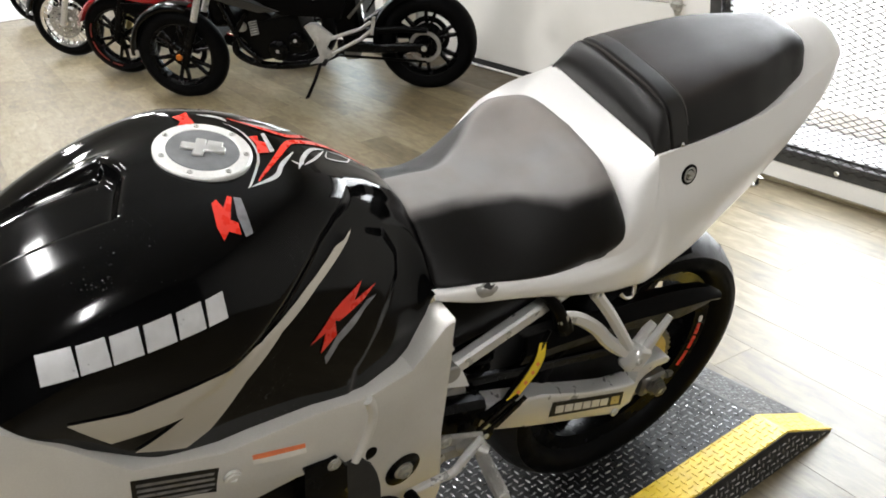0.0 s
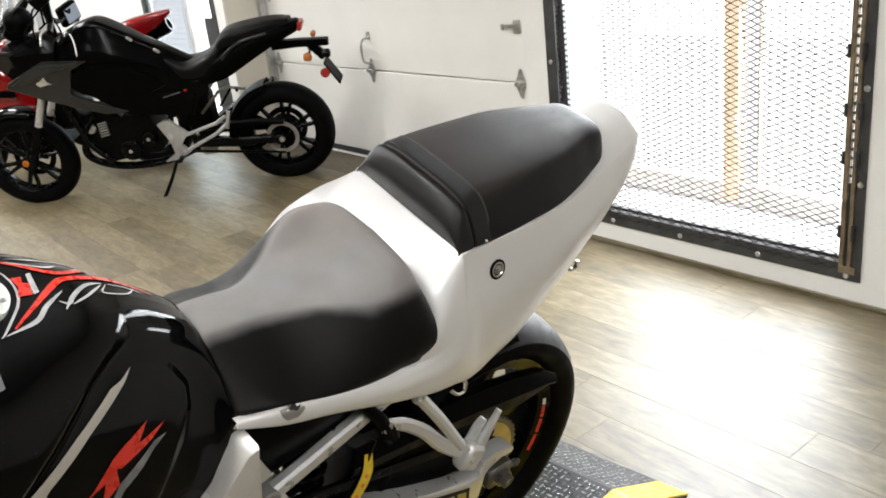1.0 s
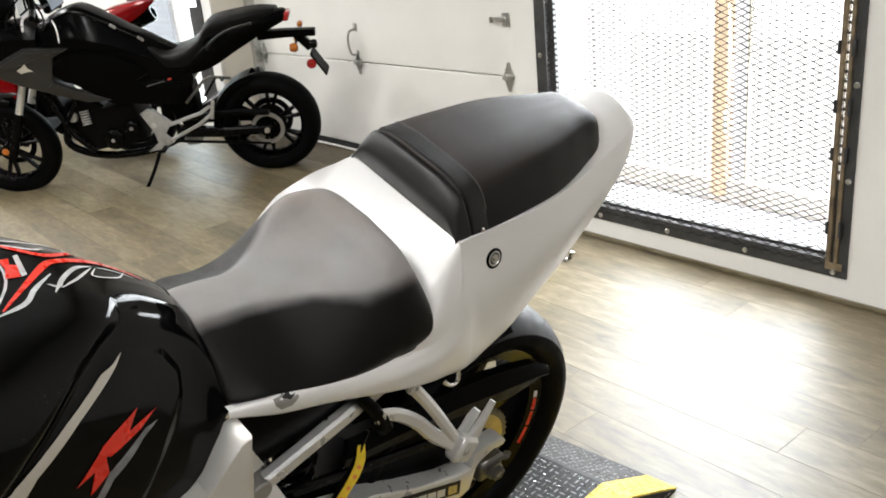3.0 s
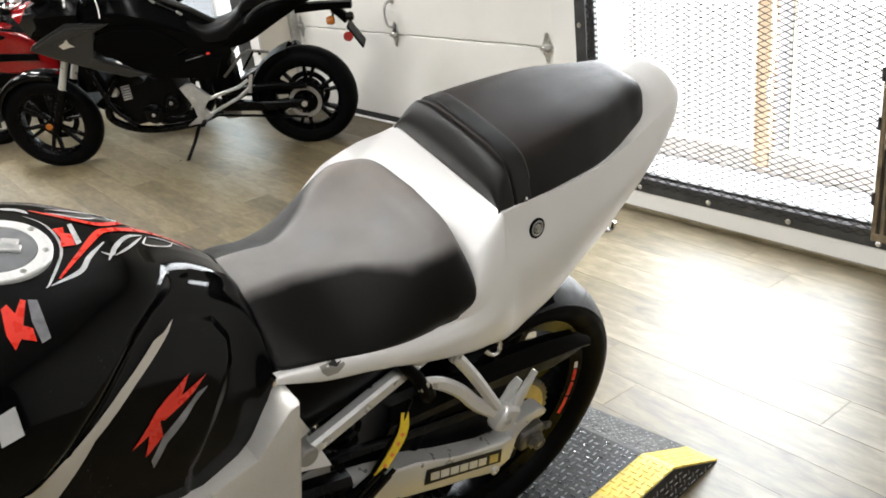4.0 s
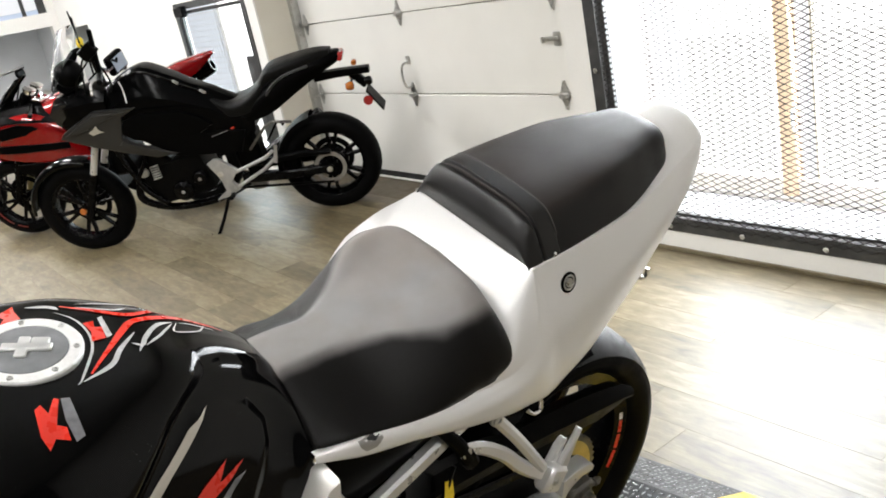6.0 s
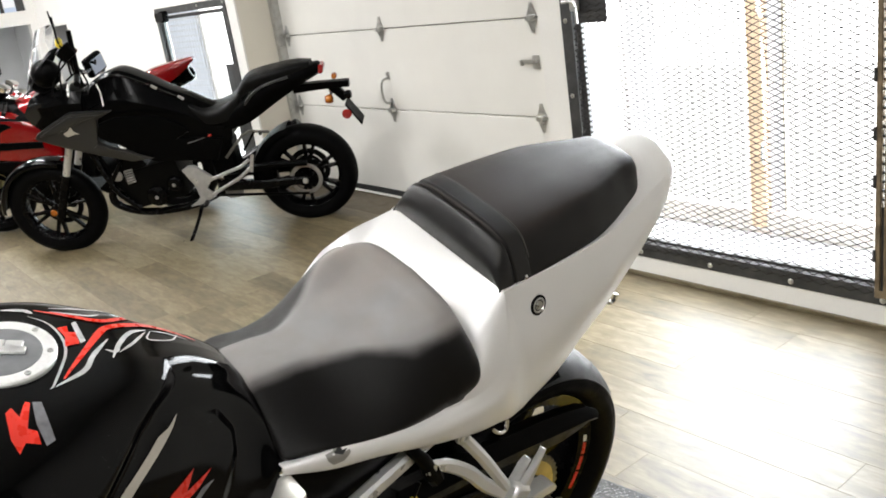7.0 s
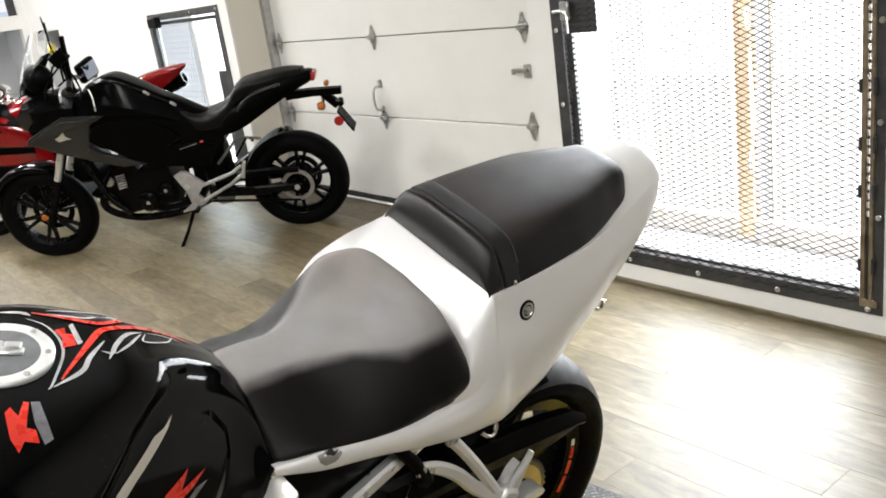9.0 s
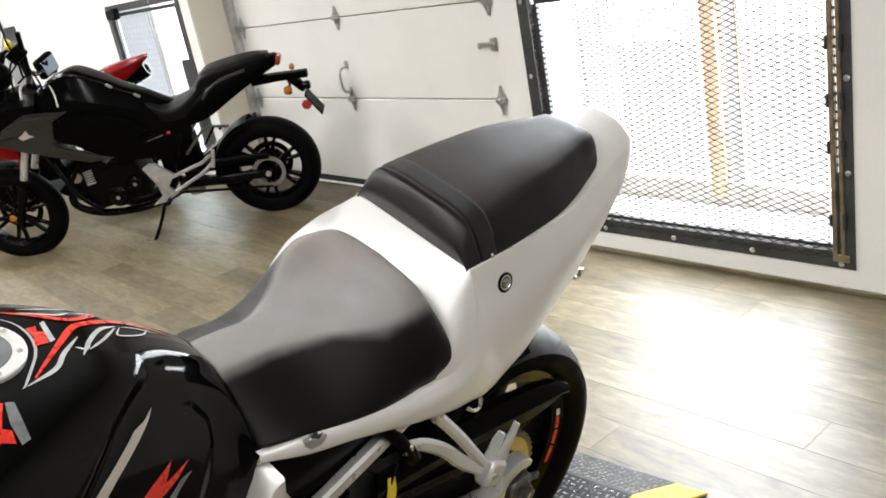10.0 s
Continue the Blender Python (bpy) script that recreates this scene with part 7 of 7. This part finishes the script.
cap_rows(bm, loft(bm, [(-1.15, [(0, .5), (.1, .5), (.17, .48), (.16, .3)]), (-.9, [(0, .52), (.12, .52), (.19, .5), (.18, .22)]), (-.6, [(0, .5), (.12, .5), (.17, .45), (.15, .24)])], 12, 14))
part("belly_pan", bm, BLACK_PLASTIC, red, "black belly pan", smooth=60)
bm = B()
cap_rows(bm, loft(bm, [(-.95, [(0, .98), (.08, .97), (.14, .92), (.16, .82)]), (-.75, [(0, 1.02), (.1, 1.0), (.16, .93), (.17, .8)]), (-.55, [(0, .95), (.07, .93), (.12, .87), (.14, .75)]), (-.45, [(0, .86), (.06, .84), (.1, .8), (.12, .74)])], 14, 20))
part("fuel_tank", bm, RED_PAINT, red, "glossy red fuel tank", smooth=60)
bm = B()
cap_rows(bm, loft(bm, [(-.5, [(0, .83), (.08, .82), (.12, .79), (.13, .74)]), (-.3, [(0, .84), (.1, .83), (.14, .8), (.14, .74)]), (-.12, [(0, .9), (.08, .89), (.12, .86), (.12, .8)])], 12, 14))
part("seat", bm, MATT_VINYL, red, "black vinyl seat", smooth=60)
bm = B()
cap_rows(bm, loft(bm, [(-.15, [(0, .96), (.07, .95), (.11, .9), (.1, .8)]), (.0, [(0, 1.04), (.06, 1.03), (.09, .98), (.08, .88)]), (.2, [(0, 1.075), (.045, 1.065), (.06, 1.02), (.05, .97)]), (.33, [(0, 1.085), (.012, 1.08), (.018, 1.07), (.012, 1.06)])], 12, 20))
part("tail", bm, RED_PAINT, red, "pointed red tail", smooth=60)
bm = B()
lathe(bm, [(.04, 0), (.055, .03), (.058, .28), (.05, .3), (.035, .3), (.03, .26)], (-.12, -.02, .86), (-.12, .29, .97), 18)
part("muffler", bm, BLACK_SATIN, red, "black silencer can")
bm = B()
rows = [[(.13 * math.sin(a) * w, yy + .06 * (1 - math.cos(a)), zz) for a in np.linspace(-1.3, 1.3, 12)] for yy, zz, w in ((-1.3, .98, 1), (-1.2, 1.08, .9), (-1.1, 1.15, .7))]
grid_surface(bm, rows)
part("screen", bm, BLACK_GLOSS, red, "dark tinted screen", smooth=60)
bm = B()
cap_rows(bm, loft(bm, [(-1.36, [(0, .95), (.1, .922), (.155, .862), (.15, .85)]), (-1.2, [(0, 1.008), (.125, .98), (.208, .905), (.2, .89)]), (-1.0, [(0, .988), (.125, .97), (.216, .89), (.21, .875)]), (-.84, [(0, .94), (.105, .928), (.18, .85), (.17, .84)])], 14, 18))
part("dash_surround", bm, BLACK_PLASTIC, red, "black dash surround", smooth=60)
bm = B()
box(bm, (.2, .06, .11), (0, -1.06, 1.02), m=pose(0, 0, 0, -40, 0, 0), bevel=.02)
part("dash", bm, BLACK_PLASTIC, red)
for gx in (-.055, .06):
    bm = B()
    lathe(bm, [(.036, -.03), (.044, -.005), (.044, .006), (.037, .008)], (gx, -1.0, 1.075), (gx, -.55, 1.9), 20)
    gauge = part("gauge", bm, CHROME, red, "round gauge with a chrome rim")
    bm = B()
    lathe(bm, [(0, .004), (.037, .004)], (gx, -1.0, 1.075), (gx, -.55, 1.9), 20)
    part("dial", bm, PAPER, gauge, "pale dial")
bm = B()
box(bm, (.22, .07, .022), (0, -.96, 1.0), m=pose(0, 0, 0, -25, 0, 0), bevel=.006)
lathe(bm, [(0, .02), (.018, .018), (.02, .0)], (0, -.95, 1.0), (0, -.55, 1.9), 12)
part("top_clamp", bm, CHROME, red, "polished top clamp")
for s in (1, -1):
    bm = B()
    rod(bm, (s * .12, -1.0, .98), (s * .34, -.92, .95), .014, 10)
    part("handlebar", bm, BLACK_SATIN, red)
    bm = B()
    rod(bm, (s * .1, -1.4, .3), (s * .1, -1.1, .99), .026, 12)
    part("fork_leg", bm, GOLD if s < 0 else BLACK_SATIN, red)
    bm = B()
    box(bm, (.1, .03, .06), (s * .27, -1.2, 1.14), m=pose(0, 0, 0, 0, 0, s * 15), bevel=.015)
    part("mirror", bm, BLACK_PLASTIC, red)
    bm = B()
    sweep(bm, [(s * .16, -1.24, .98), (s * .22, -1.22, 1.06), (s * .26, -1.2, 1.13)], .007, 6)
    part("mirror_stalk", bm, BLACK_PLASTIC, red)
bm = B()
rows = []
for a in range(60, 170, 10):
    c, s = math.cos(radians(a)), math.sin(radians(a))
    rows.append([(x, -1.4 + r * c, .3 + r * s) for x, r in ((-.07, .31), (-.05, .33), (0, .338), (.05, .33), (.07, .31))])
grid_surface(bm, rows)
part("front_mudguard", bm, RED_PAINT, red, "red front mudguard", smooth=60)
bm = B()
box(bm, (.24, .5, .3), (0, -.7, .5), bevel=.03)
part("engine", bm, ENGINE_DARK, red)
bm = B()
beam(bm, [(.1, -.55, .4), (.1, 0, .312)], .04, .06, .01)
part("swingarm", bm, BLACK_SATIN, red)
bm = B()
sweep(bm, [(.14, -.6, .3), (.2, -.63, .12), (.24, -.66, -.005)], .011, 8, 10)
part("side_stand", bm, BLACK_SATIN, red)

# ---- cruisers farther along the row ----
def slotted_disc(bm, radii, segs, y, z, x):
    """A flat ring of given radii, with two rows of slots cut through it."""
    def at(k, r):
        a = 2 * math.pi * k / segs
        return bm.verts.new((x, y + r * math.cos(a), z + r * math.sin(a)))
    rings = [[at(k, r) for k in range(segs)] for r in radii]
    for i in range(len(radii) - 1):
        for k in range(segs):
            if (i == 1 and k % 5 in (1, 2, 3)) or (i == 4 and k % 2):
                continue
            n = (k + 1) % segs
            bm.faces.new((rings[i][k], rings[i][n], rings[i + 1][n], rings[i + 1][k]))
    ext = bmesh.ops.extrude_face_region(bm, geom=bm.faces[:])
    for v in ext["geom"]:
        if isinstance(v, bmesh.types.BMVert):
            v.co.x += .004


def cruiser(x, y, colour, label):
    c = thing("cruiser_motorcycle", leaning(x, y, .98, 1.19, radians(8)), label, "motorcycle", "motorcycles along the wall")
    bike_wheel(c, 0.0, .32, .32, .16, CHROME, "rear_wheel", spokes=12, wire=True, rim_r=.215)
    bike_wheel(c, -1.55, .315, .315, .12, CHROME, "front_wheel", spokes=24, wire=True, rim_r=.235)
    bm = B()
    slotted_disc(bm, (.03, .055, .085, .092, .108, .122, .128, .14), 40, -1.55, .315, .055)
    part("front_disc", bm, DULL_ALU, c, "grey slotted brake disc")
    for s in (1, -1):
        bm = B()
        rod(bm, (s * .095, -1.55, .3), (s * .095, -1.25, .98), .026, 14)
        part("fork_leg", bm, BARE_ALU, c, "polished fork leg")
    bm = B()
    rows = []
    for a in range(40, 175, 9):
        co, si = math.cos(radians(a)), math.sin(radians(a))
        rows.append([(xx, -1.55 + r * co, .315 + r * si) for xx, r in ((-.085, .31), (-.07, .345), (0, .36), (.07, .345), (.085, .31))])
    grid_surface(bm, rows)
    part("front_mudguard", bm, colour, c, smooth=60)
    bm = B()
    cap_rows(bm, loft(bm, [(-1.15, [(0, .92), (.06, .91), (.09, .86), (.06, .8)]), (-.95, [(0, .97), (.1, .95), (.15, .88), (.1, .78)]), (-.6, [(0, .88), (.08, .87), (.12, .82), (.08, .75)])], 12, 16))
    part("fuel_tank", bm, colour, c, smooth=60)
    bm = B()
    cap_rows(bm, loft(bm, [(-.62, [(0, .78), (.1, .77), (.13, .73), (.1, .68)]), (-.35, [(0, .72), (.14, .72), (.17, .68), (.12, .62)]), (0, [(0, .82), (.11, .81), (.13, .77), (.1, .7)])], 12, 14))
    part("seat", bm, MATT_VINYL, c, smooth=60)
    bm = B()
    box(bm, (.26, .5, .4), (0, -.8, .48), bevel=.05, segs=2)
    part("engine", bm, ENGINE_DARK, c)
    bm = B()
    sweep(bm, [(-.35, -.85, 1.15), (-.2, -1.05, 1.12), (0, -1.15, 1.02), (.2, -1.05, 1.12), (.35, -.85, 1.15)], .012, 8, 20)
    part("handlebar", bm, CHROME, c)
    bm = B()
    lathe(bm, [(0, -.09), (.07, -.07), (.09, 0), (.085, .01), (0, .015)], (0, -1.3, .9), (0, -2.3, .9), 20)
    part("headlamp", bm, CHROME, c)
    bm = B()
    rows = []
    for a in range(10, 150, 10):
        co, si = math.cos(radians(a)), math.sin(radians(a))
        rows.append([(xx, r * co, .32 + r * si) for xx, r in ((-.1, .32), (-.085, .355), (0, .37), (.085, .355), (.1, .32))])
    grid_surface(bm, rows)
    part("rear_mudguard", bm, colour, c, smooth=60)
    bm = B()
    lathe(bm, [(0, -.03), (.028, -.02), (.034, 0), (0, .02)], (.16, -1.22, .72), (.16, -2.2, .72), 14)
    part("indicator", bm, AMBER, c, "amber indicator")
    bm = B()
    sweep(bm, [(.14, -.7, .25), (.2, -.72, .12), (.24, -.74, -.005)], .011, 8, 8)
    part("side_stand", bm, BLACK_SATIN, c)
    bm = B()
    beam(bm, [(.1, -.5, .36), (.1, 0, .32)], .04, .06, .01)
    beam(bm, [(-.1, -.5, .36), (-.1, 0, .32)], .04, .06, .01)
    part("swingarm", bm, BLACK_SATIN, c)


cruiser(-6.95, 2.68, BLACK_GLOSS, "black cruiser motorcycle with bright spoked wheels")
cruiser(-9.4, 2.7, BLACK_GLOSS, "black cruiser motorcycle at the far end of the row")

# ---- floor planks ----
PW, PL = 0.152, 1.22
rng = random.Random(5)


def plank_mesh(w, l):
    bm = B()
    box(bm, (l - 0.0006, w - 0.0005, 0.0055), (0, 0, -0.0028), bevel=0.0004)
    return mesh_of(bm, PLANK)


shared = plank_mesh(PW, PL)
far = B()
row = 0
y = SOUTH
while y < WY - 0.01:
    w = min(PW, WY - y)
    x = WEST - rng.random() * PL
    while x < EAST:
        x1 = x + PL
        if x > -6.3 and x1 < 1.6 and y > 0.9 and w == PW:
            ob = new("plank", shared)
            ob.location = (x + PL / 2, y + PW / 2, rng.uniform(-0.00015, 0.00015))
            ob.parent = FLOOR
        else:
            a, b = max(x, WEST), min(x1, EAST)
            if b - a > 0.01:
                vs = [far.verts.new(p) for p in ((a + 0.0004, y + 0.0003, 0), (b - 0.0004, y + 0.0003, 0), (b - 0.0004, y + w - 0.0003, 0), (a + 0.0004, y + w - 0.0003, 0))]
                far.faces.new(vs)
        x = x1
    y += PW
    row += 1
ob = part("planks", far, PLANK, FLOOR, "pale oak vinyl planks farther off", kind="stuff")
